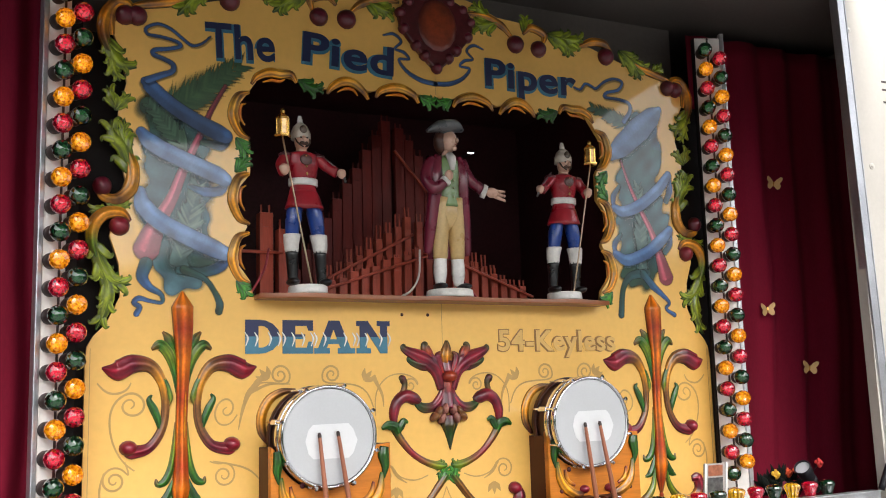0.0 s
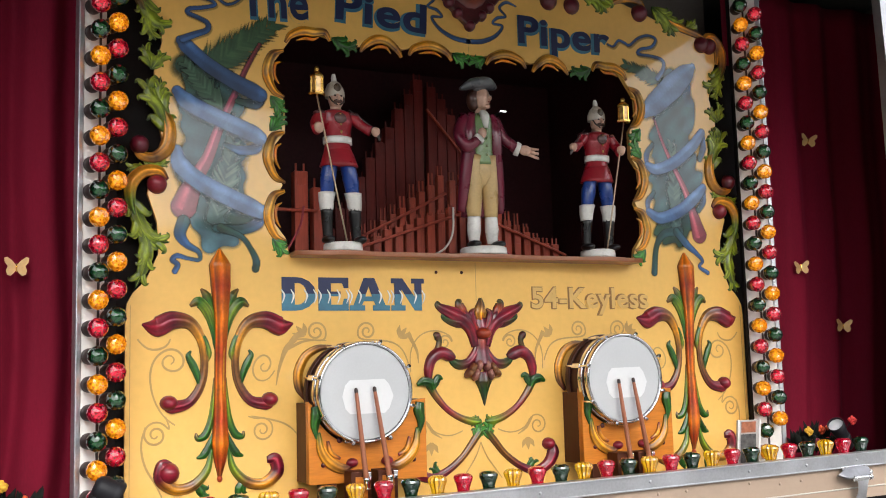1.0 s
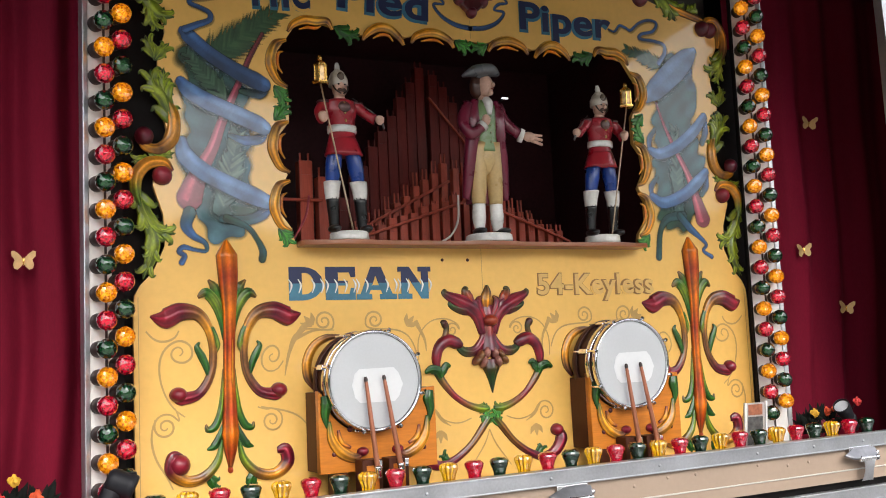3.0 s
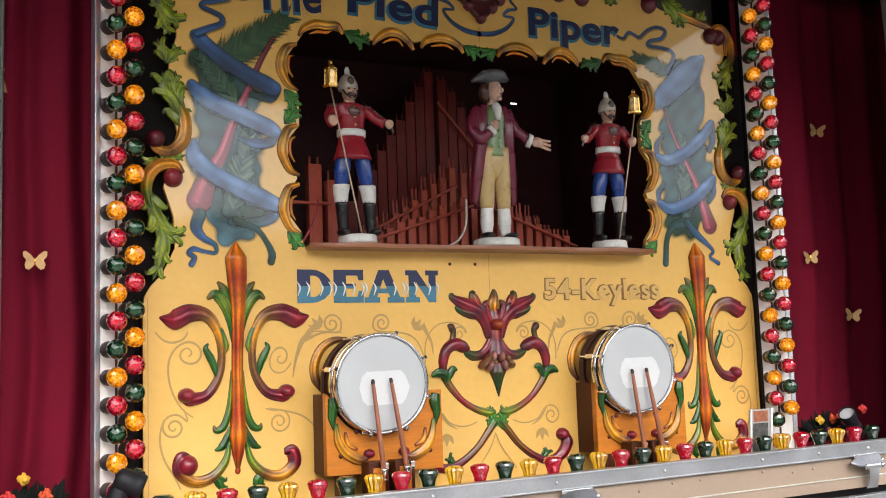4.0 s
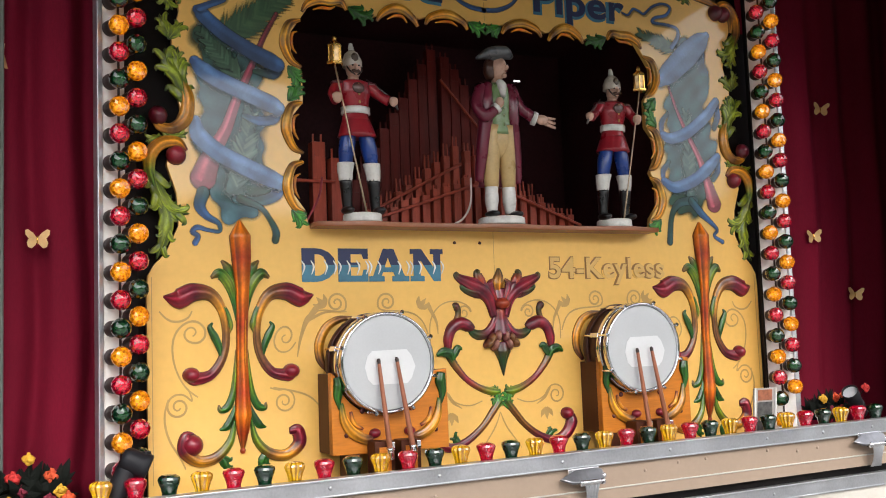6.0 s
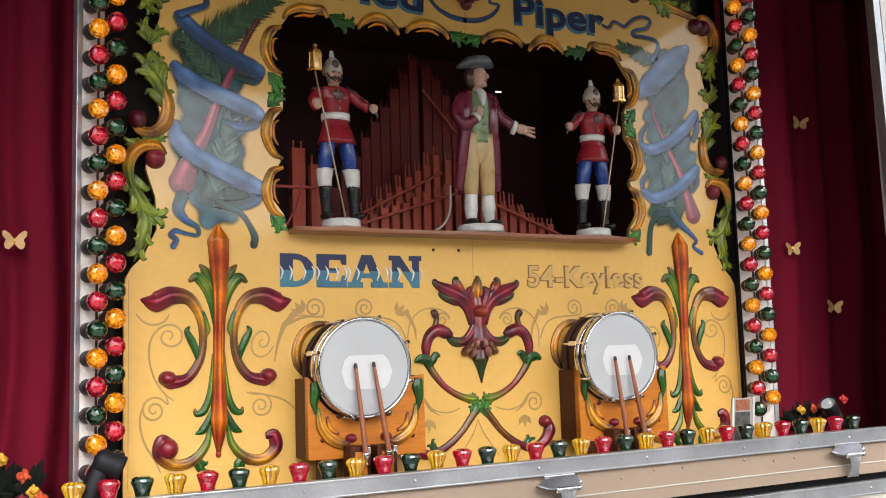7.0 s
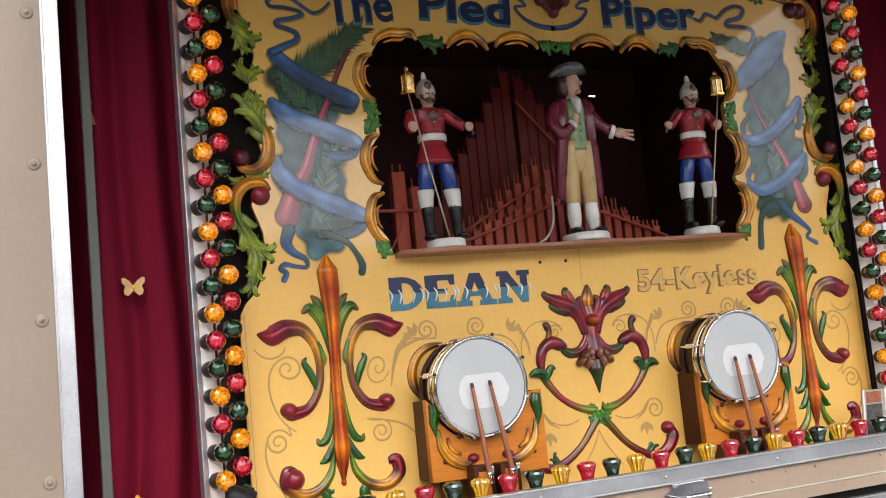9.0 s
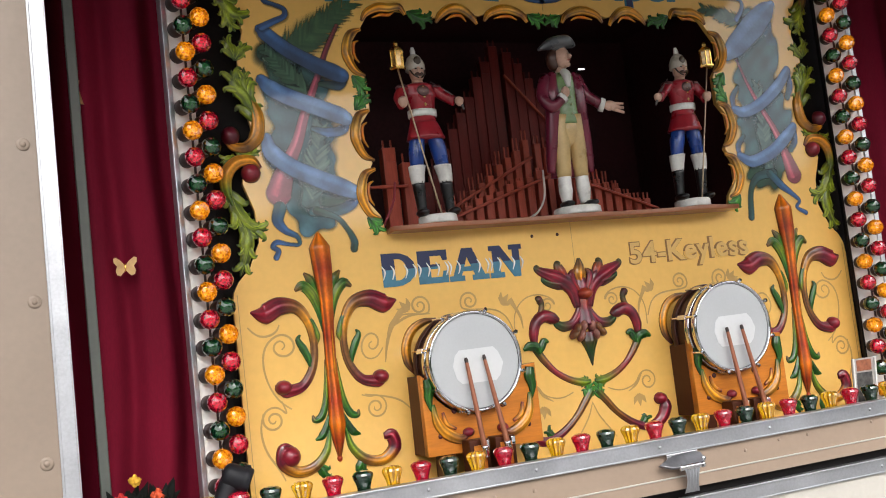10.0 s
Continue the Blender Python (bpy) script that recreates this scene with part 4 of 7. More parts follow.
# side borders: leaf scrolls with maroon volutes
for s in (-1, 1):
    bd = thing("side_border", "carved border of green leaves, gold scrolls and maroon volutes", "carving", "side borders", at=Matrix.Diagonal((-s, 1, 1, 1)))
    # coordinates are those of the west side; the east one is its mirror image
    C = [(0.006, 0.045, 0.006), (0.28, 0.36, 0.016)]
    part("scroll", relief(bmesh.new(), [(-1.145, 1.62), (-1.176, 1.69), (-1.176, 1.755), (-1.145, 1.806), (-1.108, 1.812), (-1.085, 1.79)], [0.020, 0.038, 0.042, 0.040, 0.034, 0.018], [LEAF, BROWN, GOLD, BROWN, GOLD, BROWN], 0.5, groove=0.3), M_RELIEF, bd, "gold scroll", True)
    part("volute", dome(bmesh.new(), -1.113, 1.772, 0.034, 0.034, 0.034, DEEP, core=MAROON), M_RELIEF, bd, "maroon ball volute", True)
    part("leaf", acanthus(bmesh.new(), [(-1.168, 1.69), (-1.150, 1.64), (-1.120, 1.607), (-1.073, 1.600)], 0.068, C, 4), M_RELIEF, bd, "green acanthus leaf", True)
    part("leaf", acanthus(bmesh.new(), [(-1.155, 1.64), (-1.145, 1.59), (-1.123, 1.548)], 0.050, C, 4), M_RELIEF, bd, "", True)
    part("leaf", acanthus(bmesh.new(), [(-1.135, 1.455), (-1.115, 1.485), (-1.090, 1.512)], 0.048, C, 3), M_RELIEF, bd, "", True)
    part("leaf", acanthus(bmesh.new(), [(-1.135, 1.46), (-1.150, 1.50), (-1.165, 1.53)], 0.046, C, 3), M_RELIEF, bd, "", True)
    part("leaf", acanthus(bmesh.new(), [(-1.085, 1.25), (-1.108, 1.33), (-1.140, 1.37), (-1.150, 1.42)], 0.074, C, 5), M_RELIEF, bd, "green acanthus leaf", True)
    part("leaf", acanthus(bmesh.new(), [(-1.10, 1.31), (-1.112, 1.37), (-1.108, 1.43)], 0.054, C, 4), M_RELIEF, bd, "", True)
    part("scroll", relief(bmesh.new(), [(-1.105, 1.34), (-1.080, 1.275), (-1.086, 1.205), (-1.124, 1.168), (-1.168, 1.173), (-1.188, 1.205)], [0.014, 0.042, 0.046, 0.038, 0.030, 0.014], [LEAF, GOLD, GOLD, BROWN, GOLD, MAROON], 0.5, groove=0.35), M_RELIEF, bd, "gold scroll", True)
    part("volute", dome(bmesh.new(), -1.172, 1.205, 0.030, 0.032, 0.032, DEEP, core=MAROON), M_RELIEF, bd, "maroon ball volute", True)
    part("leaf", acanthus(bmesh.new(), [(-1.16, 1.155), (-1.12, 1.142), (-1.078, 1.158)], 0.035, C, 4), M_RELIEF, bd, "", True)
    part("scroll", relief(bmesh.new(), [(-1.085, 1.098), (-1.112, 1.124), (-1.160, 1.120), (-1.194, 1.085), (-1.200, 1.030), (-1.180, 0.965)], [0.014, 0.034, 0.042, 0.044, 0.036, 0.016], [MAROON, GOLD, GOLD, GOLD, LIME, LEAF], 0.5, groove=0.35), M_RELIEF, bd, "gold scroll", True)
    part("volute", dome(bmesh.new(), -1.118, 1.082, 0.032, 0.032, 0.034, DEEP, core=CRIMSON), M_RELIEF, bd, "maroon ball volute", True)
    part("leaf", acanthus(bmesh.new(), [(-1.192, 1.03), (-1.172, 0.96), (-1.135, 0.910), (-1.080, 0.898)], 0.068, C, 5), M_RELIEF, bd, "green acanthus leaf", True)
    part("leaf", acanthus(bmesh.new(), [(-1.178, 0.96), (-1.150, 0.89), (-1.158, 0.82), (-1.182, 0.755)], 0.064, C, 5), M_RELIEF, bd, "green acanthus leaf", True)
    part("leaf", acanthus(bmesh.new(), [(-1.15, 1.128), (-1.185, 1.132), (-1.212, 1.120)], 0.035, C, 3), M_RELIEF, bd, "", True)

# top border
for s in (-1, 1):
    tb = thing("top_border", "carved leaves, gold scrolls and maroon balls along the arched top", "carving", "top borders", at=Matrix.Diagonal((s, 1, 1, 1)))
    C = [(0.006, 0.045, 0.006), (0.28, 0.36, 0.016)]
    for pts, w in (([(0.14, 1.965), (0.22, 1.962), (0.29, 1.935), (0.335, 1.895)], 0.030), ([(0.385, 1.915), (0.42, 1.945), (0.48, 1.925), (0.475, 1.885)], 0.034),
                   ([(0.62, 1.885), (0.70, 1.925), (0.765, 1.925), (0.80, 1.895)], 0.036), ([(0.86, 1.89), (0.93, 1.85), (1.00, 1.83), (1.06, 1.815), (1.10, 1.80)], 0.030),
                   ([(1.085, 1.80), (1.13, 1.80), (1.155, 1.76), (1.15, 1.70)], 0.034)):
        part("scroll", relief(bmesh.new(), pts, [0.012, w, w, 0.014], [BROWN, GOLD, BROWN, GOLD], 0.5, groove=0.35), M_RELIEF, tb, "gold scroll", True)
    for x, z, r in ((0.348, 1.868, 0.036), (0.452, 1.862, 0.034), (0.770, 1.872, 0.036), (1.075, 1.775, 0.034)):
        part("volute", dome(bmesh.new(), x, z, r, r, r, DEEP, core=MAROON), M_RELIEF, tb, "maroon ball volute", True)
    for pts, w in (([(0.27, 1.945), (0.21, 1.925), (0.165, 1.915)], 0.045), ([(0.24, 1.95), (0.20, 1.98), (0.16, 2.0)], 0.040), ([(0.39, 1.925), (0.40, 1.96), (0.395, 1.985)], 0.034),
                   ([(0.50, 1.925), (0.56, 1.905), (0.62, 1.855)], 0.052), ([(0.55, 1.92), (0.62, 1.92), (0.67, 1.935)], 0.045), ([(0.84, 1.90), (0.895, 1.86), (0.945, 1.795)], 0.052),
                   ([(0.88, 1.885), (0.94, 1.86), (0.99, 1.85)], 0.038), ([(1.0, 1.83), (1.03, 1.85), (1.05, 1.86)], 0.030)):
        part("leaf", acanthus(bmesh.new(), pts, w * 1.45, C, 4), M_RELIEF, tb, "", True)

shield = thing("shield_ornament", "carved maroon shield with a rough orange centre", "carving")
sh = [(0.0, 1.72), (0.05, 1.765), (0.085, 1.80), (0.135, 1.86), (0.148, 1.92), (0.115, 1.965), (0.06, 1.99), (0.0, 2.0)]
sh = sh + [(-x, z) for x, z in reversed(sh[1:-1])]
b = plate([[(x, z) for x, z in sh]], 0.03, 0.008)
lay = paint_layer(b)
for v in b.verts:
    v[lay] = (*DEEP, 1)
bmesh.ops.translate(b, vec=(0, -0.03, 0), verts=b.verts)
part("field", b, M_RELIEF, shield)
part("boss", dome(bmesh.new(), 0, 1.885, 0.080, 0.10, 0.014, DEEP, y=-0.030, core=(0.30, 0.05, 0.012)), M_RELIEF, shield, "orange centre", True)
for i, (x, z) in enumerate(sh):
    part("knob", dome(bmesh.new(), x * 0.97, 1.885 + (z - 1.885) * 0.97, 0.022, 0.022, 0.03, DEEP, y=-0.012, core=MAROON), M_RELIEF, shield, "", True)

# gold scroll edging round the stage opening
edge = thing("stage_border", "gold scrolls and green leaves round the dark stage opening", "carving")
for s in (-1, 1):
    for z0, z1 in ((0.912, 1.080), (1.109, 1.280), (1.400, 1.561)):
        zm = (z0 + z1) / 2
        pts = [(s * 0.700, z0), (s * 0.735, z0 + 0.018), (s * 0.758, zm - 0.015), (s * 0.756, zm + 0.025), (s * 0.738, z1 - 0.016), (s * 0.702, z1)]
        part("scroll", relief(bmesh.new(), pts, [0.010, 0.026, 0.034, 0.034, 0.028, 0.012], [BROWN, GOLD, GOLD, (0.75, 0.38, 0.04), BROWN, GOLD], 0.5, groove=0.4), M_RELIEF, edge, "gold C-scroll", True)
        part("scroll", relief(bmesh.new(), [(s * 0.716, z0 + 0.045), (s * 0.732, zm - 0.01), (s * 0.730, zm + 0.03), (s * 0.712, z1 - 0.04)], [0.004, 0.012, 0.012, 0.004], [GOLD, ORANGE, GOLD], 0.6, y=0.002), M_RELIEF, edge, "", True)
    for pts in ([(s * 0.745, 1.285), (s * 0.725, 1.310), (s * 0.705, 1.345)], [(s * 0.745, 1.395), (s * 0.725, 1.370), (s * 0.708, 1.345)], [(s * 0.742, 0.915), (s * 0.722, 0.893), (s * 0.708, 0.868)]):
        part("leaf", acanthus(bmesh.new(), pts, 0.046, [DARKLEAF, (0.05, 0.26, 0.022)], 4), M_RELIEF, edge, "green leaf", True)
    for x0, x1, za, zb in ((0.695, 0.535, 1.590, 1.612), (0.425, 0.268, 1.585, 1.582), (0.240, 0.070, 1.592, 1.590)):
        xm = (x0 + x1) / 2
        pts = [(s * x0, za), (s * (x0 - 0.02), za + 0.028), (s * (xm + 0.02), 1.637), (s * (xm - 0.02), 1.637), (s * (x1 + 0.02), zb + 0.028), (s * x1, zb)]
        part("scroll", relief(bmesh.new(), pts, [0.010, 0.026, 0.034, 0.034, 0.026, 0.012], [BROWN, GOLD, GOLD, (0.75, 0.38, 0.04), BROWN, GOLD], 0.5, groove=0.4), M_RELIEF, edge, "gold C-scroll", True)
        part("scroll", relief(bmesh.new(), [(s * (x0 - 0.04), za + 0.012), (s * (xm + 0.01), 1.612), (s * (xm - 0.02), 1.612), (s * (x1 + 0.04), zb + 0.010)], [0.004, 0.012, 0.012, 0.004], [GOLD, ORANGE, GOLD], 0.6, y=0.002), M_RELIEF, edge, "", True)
    part("leaf", acanthus(bmesh.new(), [(s * 0.525, 1.620), (s * 0.480, 1.600), (s * 0.435, 1.605)], 0.052, [DARKLEAF, LEAF], 4), M_RELIEF, edge, "green leaf", True)
    part("leaf", acanthus(bmesh.new(), [(s * 0.062, 1.615), (s * 0.035, 1.600), (s * 0.004, 1.600)], 0.046, [DARKLEAF, (0.05, 0.26, 0.022)], 4), M_RELIEF, edge, "green leaf", True)


# ---- painted pictures: ribbons round a pipe among fir twigs ----
M_WASH = material("blended_sign_paint", (1, 1, 1), 0.5, coat=1.0, vary=0.30, scale=14, bump=0.03, grain=90, paint=True, film=0.06)
wash_nodes, wash_links = M_WASH.node_tree.nodes, M_WASH.node_tree.links
wash_mix, wash_clear, wash_attr = wash_nodes.new("ShaderNodeMixShader"), wash_nodes.new("ShaderNodeBsdfTransparent"), wash_nodes.new("ShaderNodeAttribute")
wash_attr.attribute_name = "paint"
wash_links.new(wash_attr.outputs["Alpha"], wash_mix.inputs[0])
wash_links.new(wash_clear.outputs[0], wash_mix.inputs[1])
wash_links.new(wash_nodes["Principled BSDF"].outputs[0], wash_mix.inputs[2])
wash_links.new(wash_mix.outputs[0], wash_nodes["Material Output"].inputs[0])


def wash(name, marks, parent, y, label="", step=0.0026, seed=1):
    """A thin coat of paint with blended edges; marks: path, widths, colours, softness, kind, strength."""
    pad = max(max(m[1]) for m in marks) * 0.55 + 0.01
    px = [p[0] for m in marks for p in m[0]]
    pz = [p[1] for m in marks for p in m[0]]
    gx, gz = np.arange(min(px) - pad, max(px) + pad, step), np.arange(min(pz) - pad, max(pz) + pad, step)
    X, Z = np.meshgrid(gx, gz)
    rs = np.random.RandomState(seed)
    blot = sum(np.sin(X * a + Z * b + c) for a, b, c in zip(rs.uniform(-90, 90, 8), rs.uniform(-90, 90, 8), rs.uniform(0, 6, 8))) / 4
    col, cover = np.zeros(X.shape + (3,)), np.zeros(X.shape)
    for pts, widths, cols, soft, kind, strength in marks:
        path = np.array([tuple(p) for p in spline(pts, 9)])
        reach = max(widths) * 0.6 + 0.006
        i0, i1 = np.searchsorted(gx, path[:, 0].min() - reach), np.searchsorted(gx, path[:, 0].max() + reach)
        j0, j1 = np.searchsorted(gz, path[:, 1].min() - reach), np.searchsorted(gz, path[:, 1].max() + reach)
        x, z, bl = X[j0:j1, i0:i1], Z[j0:j1, i0:i1], blot[j0:j1, i0:i1]
        if x.size == 0:
            continue
        d2 = (x[..., None] - path[:, 0]) ** 2 + (z[..., None] - path[:, 1]) ** 2
        k = d2.argmin(-1)
        dist = np.sqrt(d2.min(-1))
        tang = np.gradient(path, axis=0)
        tang /= np.maximum(np.linalg.norm(tang, axis=1), 1e-9)[:, None]
        f = k / (len(path) - 1)
        half_w = np.maximum(np.interp(f, np.linspace(0, 1, len(widths)), widths) / 2, 0.001)
        side = np.sign(tang[k, 0] * (z - path[k, 1]) - tang[k, 1] * (x - path[k, 0]))
        u = np.clip(side * dist / half_w, -1.3, 1.3)
        edge = np.maximum(soft * half_w, step * 0.9)
        if kind == "mist":
            half_w = half_w * (1 + 0.16 * bl)
        a = np.clip((half_w - dist) / edge + 0.35, 0, 1)
        a = a * a * (3 - 2 * a) * strength
        c = np.stack([np.interp(f, np.linspace(0, 1, len(cols)), [q[n] for q in cols]) for n in range(3)], -1)
        if kind == "band":
            g = 0.66 + 0.52 * np.exp(-((u - 0.38) / 0.42) ** 2) - 0.22 * np.abs(u) ** 5 + 0.10 * bl + 0.08 * np.sin(26 * f + 3 * u)
        elif kind == "round":
            g = 0.62 + 0.85 * np.exp(-((u + 0.25) / 0.30) ** 2) - 0.25 * np.abs(u) ** 4
        elif kind == "mist":
            g = 1 + 0.40 * bl
        else:
            g = 1 + 0.15 * bl
        c = c * np.maximum(g, 0.15)[..., None]
        old = cover[j0:j1, i0:i1]
        both = a + old * (1 - a)
        col[j0:j1, i0:i1] = (c * a[..., None] + col[j0:j1, i0:i1] * (old * (1 - a))[..., None]) / np.maximum(both, 1e-6)[..., None]
        cover[j0:j1, i0:i1] = both
    ids = np.arange(X.size).reshape(X.shape)
    quads = np.stack([ids[:-1, :-1], ids[:-1, 1:], ids[1:, 1:], ids[1:, :-1]], -1).reshape(-1, 4)
    quads = quads[cover.ravel()[quads].max(1) > 0.02]
    used, flat_ids = np.unique(quads, return_inverse=True)
    verts = np.stack([X.ravel()[used], np.full(len(used), y), Z.ravel()[used]], -1)
    me = bpy.data.meshes.new(name)
    me.from_pydata(verts.tolist(), [], flat_ids.reshape(-1, 4).tolist())
    at = me.attributes.new("paint", "FLOAT_COLOR", "POINT")
    rgba = np.concatenate([col.reshape(-1, 3)[used], cover.ravel()[used][:, None]], 1)
    at.data.foreach_set("color", rgba.ravel().astype(np.float32))
    me.materials.append(M_WASH)
    ob = new(name, me)
    ob.parent = parent
    ob["label"] = label
    return ob


rng = random.Random(5)
BLUE, PALEBLUE, DEEPBLUE = (0.045, 0.130, 0.33), (0.105, 0.235, 0.49), (0.024, 0.068, 0.17)
# Ground is paint; MIST and the pale lower twigs also hold reflected sky haze.
PINE, TEAL, MIST = (0.012, 0.050, 0.024), (0.018, 0.080, 0.085), (0.035, 0.100, 0.125)
PINKS = [(0.17, 0.02, 0.025), (0.24, 0.03, 0.05), (0.42, 0.07, 0.12), (0.50, 0.11, 0.16), (0.52, 0.12, 0.16), (0.42, 0.07, 0.10)]


def fir(base, tip, reach, count, dark, pale):
    """Marks of a feathered fir twig from base to tip."""
    a, b = Vector(base), Vector(tip)
    ax = (b - a).normalized()
    out = [([tuple(a), tuple(a.lerp(b, 0.5)), tuple(a.lerp(b, 0.85))], [reach * 1.1, reach * 1.35, reach * 0.4], [dark, dark], 0.9, "mist", 0.85)]
    for k in range(count):
        f = rng.random() ** 0.85
        p = a.lerp(b, f)
        n = Vector((-ax[1], ax[0])) * (1 if k % 2 else -1)
        ln = reach * (0.75 + 0.5 * rng.random()) * (1 - 0.55 * f)
        d = (n * 0.75 + ax * (0.55 + 0.4 * rng.random())).normalized()
        c = ramp_of([dark, pale], rng.random() ** 2)
        out.append(([tuple(p), tuple(p + d * ln * 0.55 + ax * ln * 0.03), tuple(p + d * ln + ax * ln * 0.12)], [0.007, 0.009, 0.003], [c, c], 0.9, "plain", 0.8))
    return out


west = thing("painted_picture", "painted blue ribbon winding round a pink pipe among fir twigs", "painting", "painted pictures")
wash("mist", [([(-0.95, 1.36), (-0.935, 1.22), (-0.94, 1.11), (-0.925, 1.01), (-0.925, 0.955)], [0.19, 0.225, 0.245, 0.225, 0.17], [TEAL, MIST, MIST, TEAL, (0.06, 0.14, 0.17)], 0.30, "mist", 0.96),
              ([(-1.03, 1.47), (-0.95, 1.41), (-0.875, 1.36)], [0.09, 0.15, 0.10], [PINE, TEAL], 0.5, "mist", 0.9),
              ([(-0.97, 0.965), (-0.88, 0.965), (-0.80, 0.985)], [0.06, 0.07, 0.05], [TEAL, PINE, PINE], 0.6, "mist", 0.9)], west, -0.0007, "blue-green painted ground", seed=3)
wash("twig", fir((-0.985, 1.45), (-0.732, 1.652), 0.085, 190, (0.022, 0.070, 0.030), (0.06, 0.13, 0.05)) + fir((-0.90, 1.33), (-1.035, 1.49), 0.060, 90, PINE, (0.07, 0.16, 0.09))
     + fir((-0.93, 0.97), (-0.865, 1.27), 0.070, 90, (0.06, 0.12, 0.11), (0.15, 0.24, 0.19)), west, -0.0011, "dark green fir twigs", seed=4)
wash("pipe", [([(-0.784, 1.572), (-0.829, 1.487), (-0.862, 1.408), (-0.893, 1.339), (-0.925, 1.266), (-0.955, 1.183), (-0.99, 1.116), (-1.014, 1.067), (-1.034, 1.014)],
               [0.016, 0.020, 0.024, 0.028, 0.034, 0.040, 0.050, 0.070, 0.086], PINKS, 0.18, "round", 1.0),
              ([(-1.066, 1.008), (-1.034, 0.990), (-1.000, 1.000)], [0.010, 0.024, 0.010], [(0.30, 0.05, 0.07), (0.20, 0.03, 0.05)], 0.4, "plain", 1.0)], west, -0.0015, "pink painted pipe", seed=5)
for mark in (([(-0.775, 1.392), (-0.800, 1.368), (-0.86, 1.372)], [0.030, 0.045, 0.02], [DEEPBLUE, (0.02, 0.05, 0.08), PINE], 0.5, "band", 1.0),
             ([(-0.781, 1.245), (-0.800, 1.216), (-0.85, 1.208), (-0.90, 1.222)], [0.020, 0.040, 0.036, 0.02], [BLUE, DEEPBLUE, BLUE, MIST], 0.5, "band", 0.95),
             ([(-0.775, 1.005), (-0.795, 0.968), (-0.85, 0.945), (-0.93, 0.948)], [0.020, 0.045, 0.040, 0.03], [BLUE, DEEPBLUE, TEAL, TEAL], 0.5, "band", 0.95)):
    wash("ribbon_back", [mark], west, -0.0018, "shaded back of the ribbon", seed=6)
for pts, w, cc in (([(-1.046, 1.559), (-1.026, 1.542), (-0.959, 1.488), (-0.886, 1.446), (-0.813, 1.413), (-0.783, 1.400)], [0.030, 0.050, 0.052, 0.054, 0.060, 0.050], [BLUE, BLUE, DEEPBLUE, DEEPBLUE, DEEPBLUE, BLUE]),
             ([(-1.055, 1.390), (-1.028, 1.362), (-0.973, 1.332), (-0.893, 1.300), (-0.812, 1.268), (-0.786, 1.254)], [0.036, 0.056, 0.058, 0.058, 0.060, 0.050], [BLUE, PALEBLUE, BLUE, PALEBLUE, BLUE, PALEBLUE]),
             ([(-1.056, 1.196), (-1.044, 1.150), (-0.986, 1.100), (-0.907, 1.060), (-0.827, 1.026), (-0.785, 1.008)], [0.036, 0.058, 0.058, 0.060, 0.062, 0.050], [BLUE, PALEBLUE, BLUE, PALEBLUE, BLUE, PALEBLUE])):
    wash("ribbon", [([(x - 0.004, z - 0.010) for x, z in pts], [q * 1.05 for q in w], [(0.02, 0.05, 0.08)] * 2, 0.5, "plain", 0.6), (pts, w, cc, 0.14, "band", 1.0)], west, -0.0021, "blue painted ribbon band", seed=7)
wash("ribbon_curl", [([(x + 0.004, z - 0.006) for x, z in c], [q * 1.05 for q in w], [(0.05, 0.06, 0.05)] * 2, 0.5, "plain", 0.5) if dark else (c, w, [DEEPBLUE, BLUE, DEEPBLUE, BLUE, DEEPBLUE, BLUE], 0.2, "band", 1.0)
             for dark in (True, False) for c, w in (([(-0.835, 1.737), (-0.864, 1.709), (-0.896, 1.699), (-0.929, 1.72), (-0.969, 1.748), (-1.009, 1.757), (-1.045, 1.738), (-1.039, 1.718), (-0.993, 1.714), (-0.945, 1.704),
             (-0.935, 1.69), (-0.977, 1.676), (-1.016, 1.668), (-1.022, 1.653), (-0.988, 1.641), (-0.958, 1.626), (-0.96, 1.602), (-0.999, 1.583), (-1.038, 1.564)],
             [0.008, 0.012, 0.012, 0.012, 0.013, 0.014, 0.016, 0.017, 0.020, 0.026]),)], west, -0.0024, "thin blue ribbon curl", seed=8)
wash("ribbon_tail", [([(-1.035, 0.966), (-1.046, 0.925), (-1.025, 0.893), (-0.988, 0.870), (-0.985, 0.845), (-1.021, 0.848), (-1.055, 0.856), (-1.070, 0.842), (-1.053, 0.828), (-1.062, 0.807)],
             [0.044, 0.040, 0.026, 0.018, 0.014, 0.014, 0.018, 0.018, 0.018, 0.020], [TEAL, BLUE, TEAL, BLUE, DEEPBLUE, BLUE], 0.18, "band", 1.0)], west, -0.0024, "blue ribbon tail", seed=9)
wash("twig_stem", [([(-0.915, 0.950), (-0.85, 0.923), (-0.818, 0.883), (-0.800, 0.844), (-0.803, 0.818)], [0.030, 0.020, 0.020, 0.026, 0.026], [PINE, TEAL, PINE, TEAL, PINE], 0.2, "band", 1.0)], west, -0.0020, "dark green stem", seed=10)
east = thing("painted_picture", "painted blue ribbon winding round a pink pipe among fir twigs", "painting", "painted pictures")
